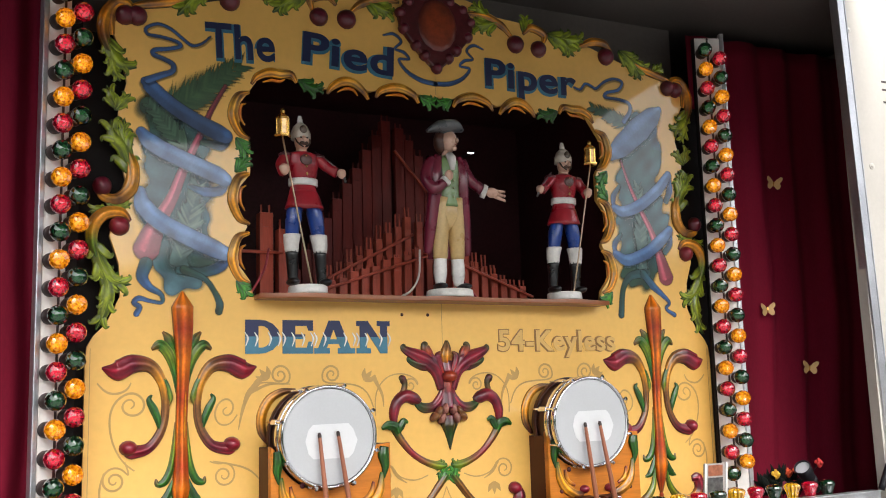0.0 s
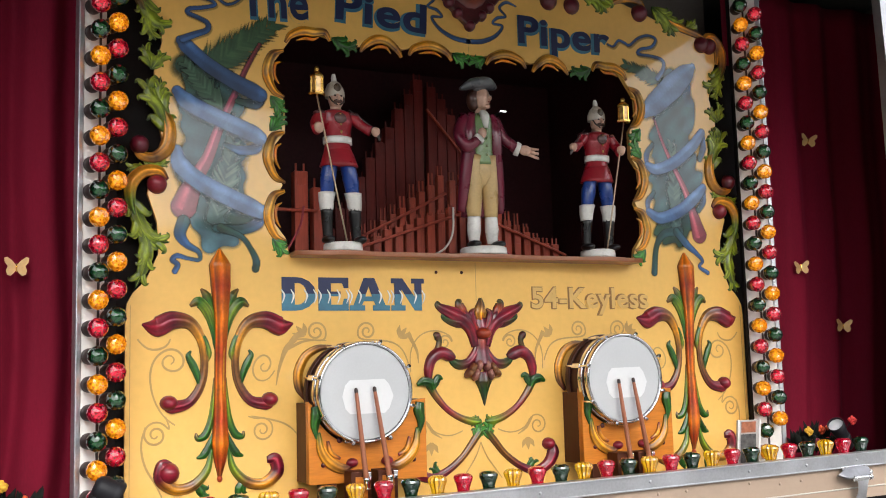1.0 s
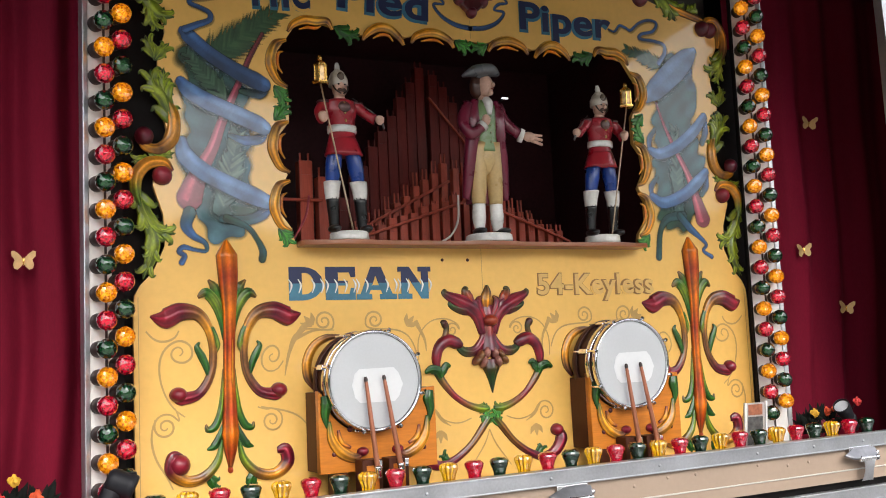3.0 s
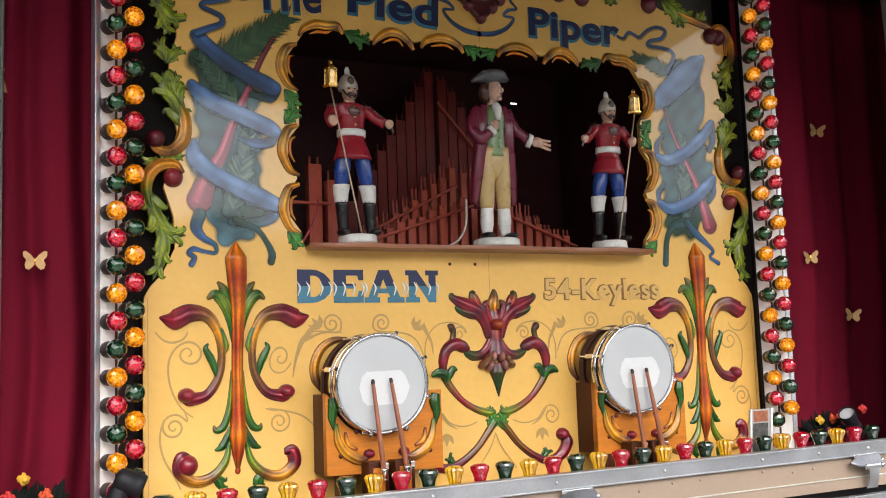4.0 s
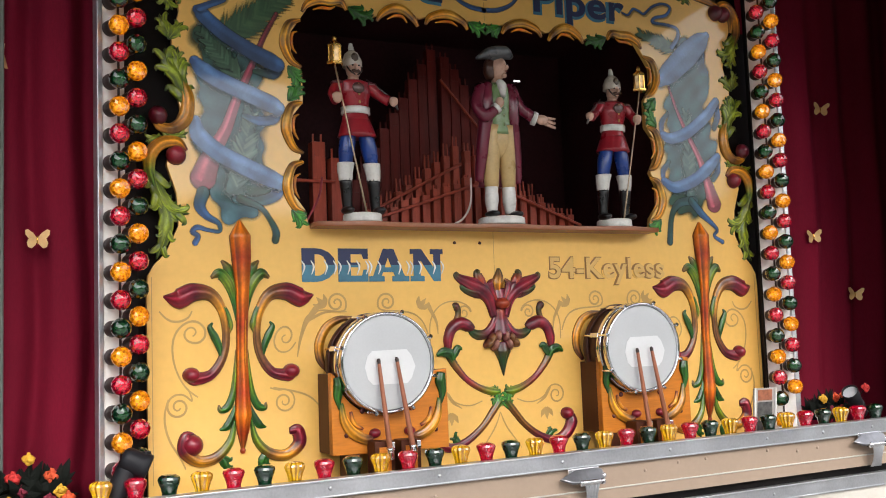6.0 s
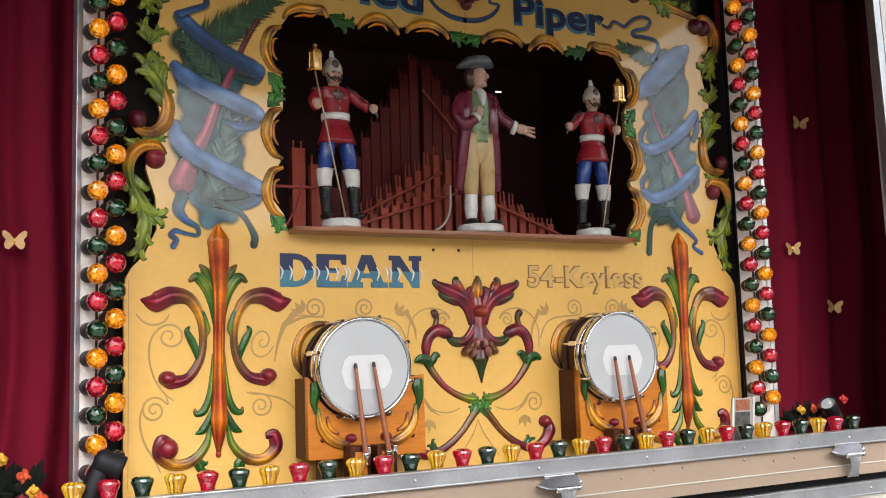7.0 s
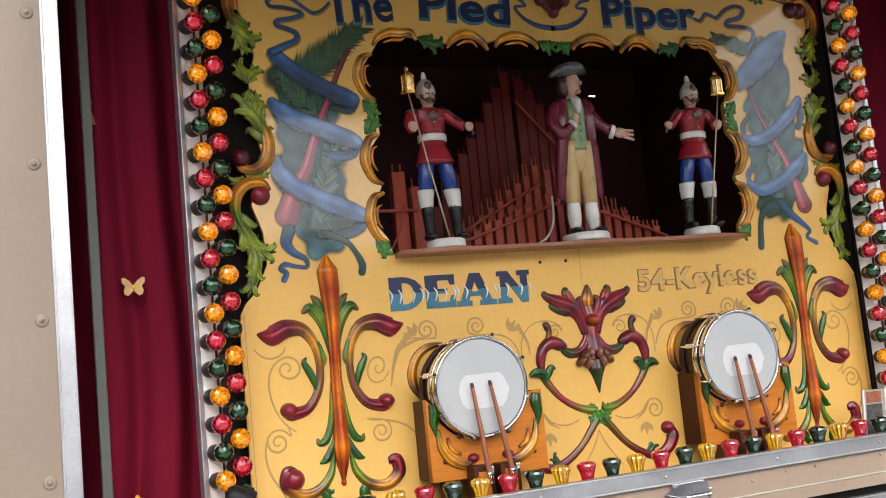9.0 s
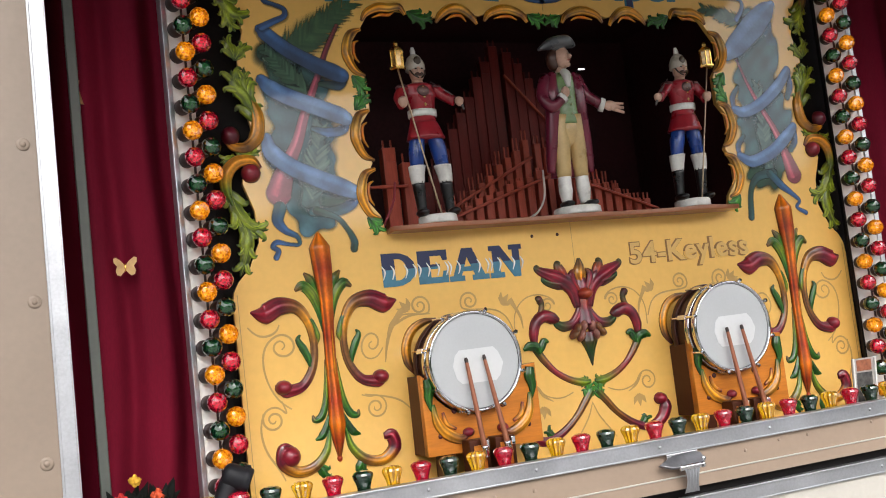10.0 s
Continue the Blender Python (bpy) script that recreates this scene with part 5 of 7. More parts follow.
wash("mist", [([(0.92, 1.60), (0.915, 1.49), (0.905, 1.36), (0.915, 1.25), (0.905, 1.15), (0.895, 1.06), (0.885, 1.01)], [0.12, 0.20, 0.22, 0.25, 0.24, 0.24, 0.18], [MIST, TEAL, TEAL, MIST, TEAL, TEAL, PINE], 0.30, "mist", 1.0),
             ([(0.985, 1.62), (1.00, 1.50), (0.985, 1.42)], [0.05, 0.06, 0.05], [BLUE, TEAL, MIST], 0.5, "mist", 0.9)], east, -0.0007, "blue-green painted ground", seed=13)
wash("twig", fir((0.865, 1.600), (0.690, 1.655), 0.050, 90, (0.022, 0.070, 0.030), (0.06, 0.13, 0.05)) + fir((0.90, 1.02), (0.90, 1.35), 0.060, 80, (0.06, 0.12, 0.11), (0.13, 0.22, 0.18)), east, -0.0011, "dark green fir twigs", seed=14)
wash("pipe", [([(0.82, 1.445), (0.854, 1.352), (0.902, 1.255), (0.95, 1.168), (0.985, 1.075), (1.012, 0.985)], [0.014, 0.018, 0.024, 0.030, 0.044, 0.074], PINKS[1:], 0.18, "round", 1.0),
             ([(0.985, 0.968), (1.016, 0.962), (1.045, 0.985)], [0.010, 0.022, 0.010], [(0.30, 0.05, 0.07), (0.20, 0.03, 0.05)], 0.4, "plain", 1.0)], east, -0.0015, "pink painted pipe", seed=15)
for mark in (([(0.772, 1.255), (0.775, 1.300), (0.805, 1.340)], [0.020, 0.030, 0.02], [BLUE, DEEPBLUE, TEAL], 0.5, "band", 0.9),
             ([(1.058, 1.400), (1.055, 1.340), (1.035, 1.295)], [0.020, 0.036, 0.03], [BLUE, DEEPBLUE, TEAL], 0.5, "band", 0.9),
             ([(0.768, 1.072), (0.770, 1.11), (0.800, 1.145)], [0.020, 0.030, 0.02], [BLUE, DEEPBLUE, TEAL], 0.5, "band", 0.9),
             ([(1.046, 1.175), (1.040, 1.120), (1.015, 1.085)], [0.020, 0.034, 0.03], [BLUE, DEEPBLUE, TEAL], 0.5, "band", 0.9)):
    wash("ribbon_back", [mark], east, -0.0018, "shaded back of the ribbon", seed=16)
for pts, w, cc in (([(0.775, 1.468), (0.824, 1.505), (0.925, 1.591), (0.991, 1.649), (1.024, 1.678)], [0.050, 0.090, 0.105, 0.080, 0.030], [PALEBLUE, BLUE, PALEBLUE, BLUE, PALEBLUE]),
                   ([(0.776, 1.252), (0.82, 1.241), (0.903, 1.272), (0.997, 1.342), (1.052, 1.405)], [0.034, 0.046, 0.050, 0.050, 0.036], [BLUE, PALEBLUE, BLUE, PALEBLUE, BLUE]),
                   ([(0.772, 1.068), (0.827, 1.046), (0.924, 1.080), (1.003, 1.138), (1.043, 1.178)], [0.034, 0.048, 0.052, 0.052, 0.034], [BLUE, PALEBLUE, BLUE, PALEBLUE, BLUE])):
    wash("ribbon", [([(x + 0.003, z - 0.010) for x, z in pts], [q * 1.05 for q in w], [(0.02, 0.05, 0.08)] * 2, 0.5, "plain", 0.5), (pts, w, cc, 0.14, "band", 1.0)], east, -0.0021, "blue painted ribbon band", seed=17)
wash("twig_stem", [([(0.915, 0.995), (0.84, 0.983), (0.799, 0.931), (0.783, 0.829)], [0.040, 0.034, 0.026, 0.030], [TEAL, TEAL, PINE, TEAL], 0.2, "band", 1.0)], east, -0.0020, "dark green stem", seed=18)
wash("ribbon_tail", [([(0.900, 0.993), (0.945, 0.945), (0.990, 0.910), (1.020, 0.880), (1.003, 0.856), (1.043, 0.832)], [0.036, 0.034, 0.022, 0.016, 0.014, 0.020], [TEAL, BLUE, DEEPBLUE, BLUE], 0.2, "band", 1.0)], east, -0.0024, "blue ribbon tail", seed=19)

# painted ribbons beside the shield and after the lettering
for s in (-1, 1):
    sw = thing("painted_swirl", "painted blue ribbon flourish beside the lettering", "painting", "painted flourishes")
    wash("ribbon", [([(s * x, z) for x, z in ((0.0, 1.670), (0.06, 1.678), (0.115, 1.705), (0.145, 1.745), (0.105, 1.752), (0.125, 1.775), (0.160, 1.785), (0.135, 1.815), (0.165, 1.840), (0.205, 1.830))],
                     [0.020, 0.020, 0.016, 0.012, 0.010, 0.014, 0.010, 0.012, 0.014, 0.008], [BLUE, DEEPBLUE, BLUE, DEEPBLUE, BLUE], 0.2, "band", 1.0)], sw, -0.0016, "", seed=20)
sw = thing("painted_swirl", "painted blue ribbon flourish beside the lettering", "painting", "painted flourishes")
tail_pts = [(0.612, 1.728), (0.640, 1.722), (0.666, 1.748), (0.695, 1.742), (0.718, 1.735), (0.760, 1.768), (0.808, 1.785), (0.846, 1.775), (0.825, 1.741), (0.770, 1.724), (0.758, 1.704), (0.823, 1.701), (0.874, 1.690), (0.877, 1.655), (0.846, 1.612)]
wash("ribbon", [([(x + 0.004, z - 0.006) for x, z in tail_pts], [0.014, 0.015, 0.016, 0.022], [(0.05, 0.06, 0.05)] * 2, 0.5, "plain", 0.5),
                (tail_pts, [0.009, 0.012, 0.012, 0.013, 0.014, 0.014, 0.016, 0.022], [DEEPBLUE, BLUE, DEEPBLUE, BLUE, DEEPBLUE, BLUE], 0.2, "band", 1.0)], sw, -0.0016, "", seed=21)


# ---- lettering ----
def sign(text, x, z, height, width, turn, label, mat, shadow=None, bold=0.0034, off=(0.008, -0.008), kindname="lettering", rim=0.0):
    e = thing(kindname, label, "lettering", at=Matrix.Translation((x, 0, z)) @ Matrix.Rotation(-turn, 4, "Y"))
    for m, dx, dz, y, bo in (((shadow, off[0], off[1], -0.0022, rim or bold * 1.6),) if shadow else ()) + ((mat, 0, 0, -0.0040, bold),):
        b = lettering(text, height, 0.0012, 1.05, 0.0, bo)
        wide = max(v.co.x for v in b.verts) - min(v.co.x for v in b.verts)
        bmesh.ops.scale(b, vec=(width / wide, 1, 1), verts=b.verts)
        bmesh.ops.translate(b, vec=(dx, y, dz), verts=b.verts)
        part("letter_layer", b, m, e)
    return e


sign("The", -0.848, 1.668, 0.122, 0.238, 0.05, "navy painted word with a teal shadow", M_NAVY, M_TEAL, rim=0.0085, off=(0.004, -0.006))
sign("Pied", -0.524, 1.698, 0.108, 0.345, -0.05, "navy painted word with a teal shadow", M_NAVY, M_TEAL, rim=0.0085, off=(0.004, -0.006))
sign("Piper", 0.202, 1.692, 0.108, 0.410, 0.0, "navy painted word with a teal shadow", M_NAVY, M_TEAL, rim=0.0085, off=(0.004, -0.006))
M_BEIGE = material("beige_letter_paint", (0.72, 0.44, 0.13), 0.4, coat=0.6, vary=0.15, bump=0)
M_TAUPE = material("brown_outline_paint", (0.30, 0.15, 0.04), 0.4, vary=0.2, bump=0)
sign("54-Keyless", 0.222, 0.692, 0.076, 0.520, 0.0, "beige painted words with a brown outline", M_BEIGE, M_TAUPE, 0.0020, (0.0, 0.0), rim=0.0056)

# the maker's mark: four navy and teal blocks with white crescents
mark = thing("maker_mark", "four navy and teal painted blocks with white crescents", "lettering")
def round_side(x0, x1, z0, z1, r):
    """A block with its right side rounded off."""
    return [(x0, z0), (x1 - r, z0)] + [(x1 - r + r * math.sin(a), (z0 + z1) / 2 - (z1 - z0) / 2 * math.cos(a)) for a in (0.3, 0.7, 1.1, 1.57, 2.0, 2.45, 2.85)] + [(x1 - r, z1), (x0, z1)]


ZB, ZT = 0.682, 0.793
shapes = ([round_side(-0.716, -0.598, ZB, ZT, 0.07), round_side(-0.672, -0.630, ZB + 0.020, ZT - 0.020, 0.03)],
          [[(-0.590, ZB), (-0.484, ZB), (-0.484, 0.722), (-0.500, 0.722), (-0.506, 0.702), (-0.546, 0.702), (-0.546, 0.730), (-0.512, 0.730), (-0.512, 0.746), (-0.546, 0.746),
            (-0.546, 0.774), (-0.506, 0.774), (-0.500, 0.758), (-0.484, 0.758), (-0.484, ZT), (-0.590, ZT)]],
          [[(-0.480, ZB), (-0.425, ZB), (-0.425, 0.700), (-0.436, 0.700), (-0.430, 0.714), (-0.392, 0.714), (-0.386, 0.700), (-0.396, 0.700), (-0.396, ZB), (-0.334, ZB), (-0.334, 0.700), (-0.350, 0.700),
            (-0.390, ZT), (-0.428, ZT), (-0.466, 0.700), (-0.480, 0.700)], [(-0.424, 0.730), (-0.398, 0.730), (-0.411, 0.764)]],
          [[(-0.328, ZB), (-0.276, ZB), (-0.276, 0.700), (-0.290, 0.700), (-0.290, 0.756), (-0.240, ZB), (-0.214, ZB), (-0.214, 0.776), (-0.204, 0.776), (-0.204, ZT), (-0.252, ZT), (-0.252, 0.776),
            (-0.240, 0.776), (-0.240, 0.728), (-0.286, ZT), (-0.328, ZT), (-0.328, 0.776), (-0.316, 0.776), (-0.316, 0.700), (-0.328, 0.700)]])
for loops in shapes:
    outer = loops[0]
    upper = plate(loops, 0.003)
    lower = upper.copy()
    bmesh.ops.bisect_plane(upper, geom=upper.verts[:] + upper.edges[:] + upper.faces[:], plane_co=(0, 0, 0.738), plane_no=(0, 0, -1), clear_outer=True)
    bmesh.ops.bisect_plane(lower, geom=lower.verts[:] + lower.edges[:] + lower.faces[:], plane_co=(0, 0, 0.738), plane_no=(0, 0, 1), clear_outer=True)
    for b_ in (upper, lower):
        bmesh.ops.translate(b_, vec=(0, -0.0035, 0), verts=b_.verts)
    x0, x1 = min(p[0] for p in outer), max(p[0] for p in outer)
    part("block", upper, M_NAVY, mark)
    part("block_foot", lower, M_TEAL, mark)
    for xa in (x0 + 0.004, x0 + 0.036, x1 - 0.036, x1 - 0.004):
        flat_part("crescent", stroke(bmesh.new(), [(xa - 0.006, 0.752), (xa + 0.004, 0.732), (xa - 0.004, 0.706)], [0.003, 0.008, 0.003], [(0.75, 0.75, 0.70)] * 2, y=-0.0048), M_FLAT, mark)

# beige brush scrollwork
def spiral(cx, cz, r, turns, start, way, tail):
    pts = [(cx + r * (1 - 0.86 * k / 16) * math.cos(start + way * 2 * math.pi * turns * k / 16), cz + r * (1 - 0.86 * k / 16) * math.sin(start + way * 2 * math.pi * turns * k / 16)) for k in range(17)]
    return tail + pts


for s in (-1, 1):
    sc = thing("painted_scrollwork", "thin beige painted scrolls on the yellow front", "painting", "painted scrollwork", at=Matrix.Diagonal((-s, 1, 1, 1)))
    for layer, (pts, w) in enumerate((([(-1.06, 0.327), (-1.098, 0.357), (-1.129, 0.417), (-1.138, 0.489), (-1.119, 0.54), (-1.073, 0.566), (-1.037, 0.544), (-1.035, 0.51), (-1.062, 0.492), (-1.094, 0.503), (-1.1, 0.529), (-1.077, 0.546), (-1.061, 0.528), (-1.074, 0.515)], 0.007),
                   ([(-1.175, 0.594), (-1.15, 0.567), (-1.119, 0.56), (-1.086, 0.572), (-1.075, 0.594)], 0.007),
                   (spiral(-1.12, 0.30, 0.044, 1.9, 0.3, 1, [(-1.09, 0.355), (-1.08, 0.33)]), 0.007),
                   ([(-1.15, 0.325), (-1.165, 0.27), (-1.15, 0.20), (-1.12, 0.155), (-1.10, 0.11)], 0.007),
                   ([(-0.742, 0.488), (-0.764, 0.459), (-0.799, 0.457), (-0.816, 0.488), (-0.804, 0.525), (-0.775, 0.541), (-0.753, 0.519), (-0.763, 0.489), (-0.784, 0.487), (-0.789, 0.504), (-0.776, 0.512)], 0.006), (spiral(-0.785, 0.30, 0.040, 1.8, 1.5, -1, [(-0.83, 0.345), (-0.80, 0.335)]), 0.006),
                   ([(-0.82, 0.345), (-0.77, 0.335), (-0.70, 0.315), (-0.66, 0.27)], 0.006),
                   (spiral(-0.60, 0.612, 0.036, 1.7, -0.4, 1, [(-0.72, 0.53), (-0.705, 0.57), (-0.66, 0.592), (-0.58, 0.580)]), 0.007),
                   (spiral(-0.42, 0.612, 0.034, 1.7, 3.4, -1, [(-0.27, 0.50), (-0.29, 0.55), (-0.34, 0.580), (-0.44, 0.582)]), 0.007),
                   (spiral(-0.130, 0.570, 0.028, 1.6, 0.0, 1, [(-0.262, 0.47), (-0.262, 0.55), (-0.215, 0.605), (-0.150, 0.612), (-0.105, 0.59)]), 0.006),
                   (spiral(-0.232, 0.270, 0.040, 1.7, 0.5, 1, [(-0.07, 0.262), (-0.12, 0.245), (-0.18, 0.262)]), 0.006),
                   ([(0.0, 0.22), (-0.02, 0.17), (-0.055, 0.125), (-0.08, 0.09)], 0.005))):
        flat_part("brush_line", stroke(bmesh.new(), pts, [w * 0.7, w, w, w * 0.6], [(1, 1, 1)] * 2, y=-0.0010 - 0.00012 * layer, n=5, soften=7), M_LINE, sc)
    for x, z, a in ((-0.64, 0.600, 2.3), (-0.30, 0.590, 0.9), (-0.19, 0.225, -1.6)):
        bm = bmesh.new()
        for da in (-0.8, 0, 0.8):
            stroke(bm, [(x, z), (x + 0.022 * math.cos(a + da), z + 0.022 * math.sin(a + da)), (x + 0.042 * math.cos(a + da * 0.8), z + 0.042 * math.sin(a + da * 0.8))], [0.008, 0.018, 0.002], [(1, 1, 1)] * 2, y=-0.0010 - 0.0003 * da, n=4)
        flat_part("brush_leaf", bm, M_LINE, sc)
    for pts, w in (([(-0.738, 0.440), (-0.726, 0.500), (-0.704, 0.555), (-0.672, 0.592), (-0.655, 0.618)], [0.003, 0.010, 0.015, 0.022, 0.004]),
                   ([(-0.712, 0.545), (-0.680, 0.566), (-0.632, 0.584), (-0.565, 0.582)], [0.004, 0.010, 0.007, 0.003]),
                   ([(-0.232, 0.500), (-0.236, 0.540), (-0.252, 0.572), (-0.270, 0.606)], [0.003, 0.009, 0.012, 0.018]),
                   ([(-0.150, 0.240), (-0.185, 0.262), (-0.212, 0.300)], [0.003, 0.010, 0.004])):
        flat_part("brush_flare", stroke(bmesh.new(), pts, w, [(1, 1, 1)] * 2, y=-0.0026, n=6, soften=4), M_LINE, sc)


# ---- the stage: pipes, statuettes ----
def pipe_rank(label, rows, y, wide, deep, tip, pipe_wood=M_PIPE):
    """A row of square wooden pipes with thin forked tuning tips; rows: x, top."""
    e = thing("pipe_rank", label, "organ pipes", "pipe ranks")
    for i, (x, top) in enumerate(rows):
        bm = slab(x - wide / 2, x + wide / 2, y, y + deep, 0.855, top, 0.002)
        for dx in (-wide * 0.3, wide * 0.3):
            box(bm, x + dx - 0.0028, x + dx + 0.0028, y + deep * 0.3, y + deep * 0.3 + 0.006, top - 0.005, top + tip * (0.8 + 0.4 * ((i * 7) % 5) / 5))
        box(bm, x - wide * 0.36, x + wide * 0.36, y - 0.002, y + 0.001, top - 0.05, top - 0.025)
        part("pipe", bm, pipe_wood, e)
    return e


def steps(x0, x1, gap, z0, slope, uneven=0.005):
    """Pipe places between two x, their tops rising or falling along a slope."""
    return [(x0 + gap * k, z0 + slope * gap * k + uneven * ((k * 5) % 3 - 1)) for k in range(int((x1 - x0) / gap) + 1)]


pipe_rank("low front row of red-brown square wooden pipes rising to the middle", steps(-0.425, 0.02, 0.0435, 0.925, 0.36), 0.20, 0.030, 0.028, 0.014)
pipe_rank("low front row of red-brown square wooden pipes falling away", steps(0.165, 0.50, 0.0425, 1.055, -0.35), 0.20, 0.029, 0.028, 0.022)
pipe_rank("second row of red-brown wooden pipes with forked tips", steps(-0.390, 0.025, 0.0405, 0.912, 0.765), 0.30, 0.027, 0.028, 0.048)
pipe_rank("second row of red-brown wooden pipes falling away", steps(0.065, 0.42, 0.0405, 1.215, -0.62), 0.30, 0.027, 0.028, 0.042)
# both back rows use the shade-darkened copy of the pipe wood
pipe_rank("tall back row of red-brown wooden pipes, colour darkened for shade", steps(-0.392, 0.010, 0.0425, 1.030, 1.62), 0.44, 0.040, 0.036, 0.026, M_PIPEBACK)
pipe_rank("tall back row of red-brown wooden pipes falling away, colour darkened for shade", steps(0.050, 0.33, 0.0425, 1.625, -1.35), 0.44, 0.040, 0.036, 0.026, M_PIPEBACK)
pipe_rank("two thick wooden pipes at the end of the stage", [(-0.612, 1.172), (-0.545, 1.118)], 0.10, 0.048, 0.046, 0.036)
pipe_rank("short wooden pipes at the far end of the stage", [(0.56, 0.98), (0.64, 0.96)], 0.50, 0.05, 0.04, 0.0)

rails = thing("pipe_rails", "thin red-brown rails across the pipes", "rail")
for a, b_ in (((-0.44, 0.188, 0.898), (0.067, 0.188, 1.068)), ((0.13, 0.188, 1.052), (0.50, 0.188, 0.912)), ((-0.36, 0.288, 0.955), (0.03, 0.288, 1.155)), ((-0.72, 0.09, 1.033), (-0.56, 0.09, 1.033)),
              ((0.02, 0.425, 1.52), (0.32, 0.425, 1.18)), ((0.10, 0.288, 1.13), (0.42, 0.288, 0.95))):
    part("rail", tube(bmesh.new(), [a, [(u + v) / 2 for u, v in zip(a, b_)], b_], [0.006, 0.006], 6, 3), M_PIPE, rails)

cord = thing("cord", "thin red cord hanging to the shelf", "cord")
part("strand", tube(bmesh.new(), [(-0.62, 0.05, 1.04), (-0.64, 0.03, 0.97), (-0.68, 0.02, 0.90), (-0.70, 0.02, 0.865)], [0.004] * 2, 6), M_PINKCORD, cord, smooth=True)
cord2 = thing("cord", "pale cord hanging behind the middle statuette", "cord")
part("strand", tube(bmesh.new(), [(-0.08, 0.0, 1.05), (-0.085, 0.0, 0.96), (-0.115, 0.0, 0.905), (-0.16, 0.0, 0.878)], [0.004] * 2, 6), M_WHITECORD, cord2, smooth=True)
cord3 = thing("cord", "thin red cord across the pipes", "cord")
part("strand", tube(bmesh.new(), [(0.12, 0.10, 1.00), (0.16, 0.10, 0.94), (0.22, 0.10, 0.875)], [0.004] * 2, 6), M_PINKCORD, cord3, smooth=True)

FLESH, WHITE, RED, BLUEP, BLACK = (0.62, 0.38, 0.28), (0.72, 0.70, 0.66), (0.33, 0.012, 0.024), (0.010, 0.05, 0.27), (0.005, 0.005, 0.006)
GREYP, BUFF, GREENP, WINE = (0.11, 0.12, 0.13), (0.58, 0.40, 0.17), (0.16, 0.26, 0.09), (0.16, 0.012, 0.035)


def soldier(x, arm, label):
    """A plain painted statuette on a round white base; arm: the side of the raised hand."""
    bm = bmesh.new()
    P = lambda u, v, w: (u, v, w)
    for s in (-1, 1):
        fx = 0.034 * s
        tube(bm, [P(fx, 0, 0.03), P(fx, 0, 0.09), P(fx * 0.98, 0, 0.15)], [0.016, 0.019, 0.023], 10, 4, BLACK)
        blob(bm, P(fx + 0.006 * s, -0.018, 0.040), (0.020, 0.040, 0.014), BLACK)
        tube(bm, [P(fx, 0, 0.145), P(fx, 0, 0.17), P(fx, 0, 0.200)], [0.023, 0.026, 0.030], 12, 3, WHITE)
        tube(bm, [P(fx, 0, 0.195), P(fx * 0.95, 0, 0.24), P(fx * 0.75, 0, 0.30)], [0.022, 0.028, 0.025], 12, 4, BLUEP)
    tube(bm, [P(0, 0, 0.268), P(0, 0, 0.31), P(0, 0, 0.345), P(0, 0, 0.40), P(0, 0, 0.445), P(0, 0, 0.462)], [0.056, 0.052, 0.043, 0.056, 0.052, 0.022], 16, 5, RED, 0.72)
    tube(bm, [P(0, 0, 0.338), P(0, 0, 0.356)], [0.051, 0.051], 16, 3, WHITE, 0.78)
    blob(bm, P(0, -0.040, 0.415), (0.022, 0.006, 0.024), (0.10, 0.035, 0.03))
    tube(bm, [P(0, 0, 0.455), P(0, 0, 0.478)], [0.020, 0.019], 10, 3, FLESH)
    blob(bm, P(0, -0.006, 0.500), (0.026, 0.029, 0.034), FLESH)
    blob(bm, P(0, -0.030, 0.490), (0.016, 0.007, 0.007), (0.07, 0.025, 0.012))
    tube(bm, [P(0, 0.002, 0.508), P(0, 0.002, 0.53), P(0, 0.004, 0.552), P(0, 0.006, 0.566)], [0.034, 0.034, 0.024, 0.008], 14, 5, (0.52, 0.46, 0.38))
    tube(bm, [P(0, 0.004, 0.560), P(0, 0.006, 0.575), P(0, 0.008, 0.590)], [0.010, 0.010, 0.006], 8, 3, WHITE)
    blob(bm, P(0, -0.028, 0.535), (0.013, 0.006, 0.016), (0.08, 0.05, 0.03))
    for s in (-1, 1):
        blob(bm, P(0.058 * s, 0, 0.440), (0.024, 0.024, 0.014), (0.09, 0.015, 0.02))
    a = arm
    tube(bm, [P(0.055 * a, 0, 0.435), P(0.078 * a, -0.01, 0.395), P(0.082 * a, -0.035, 0.368)], [0.022, 0.020, 0.017], 10, 4, RED)
    blob(bm, P(0.080 * a, -0.048, 0.372), (0.017, 0.015, 0.016), FLESH)
    tube(bm, [P(-0.055 * a, 0, 0.435), P(-0.085 * a, -0.012, 0.395), P(-0.112 * a, -0.03, 0.375)], [0.022, 0.020, 0.017], 10, 4, RED)
    blob(bm, P(-0.126 * a, -0.036, 0.373), (0.016, 0.014, 0.014), FLESH)
    tube(bm, [P(-0.14 * a, -0.036, 0.352), P(-0.122 * a, -0.036, 0.378), P(-0.05 * a, 0.005, 0.47)], [0.004, 0.005, 0.003], 6, 3, (0.09, 0.08, 0.08))
    # nose, chin strap, epaulette fringe and coat buttons
    blob(bm, P(0, -0.037, 0.500), (0.006, 0.009, 0.009), FLESH, 8, 6)
    for s in (-1, 1):
        blob(bm, P(0.011 * s, -0.032, 0.508), (0.004, 0.003, 0.003), BLACK, 6, 5)
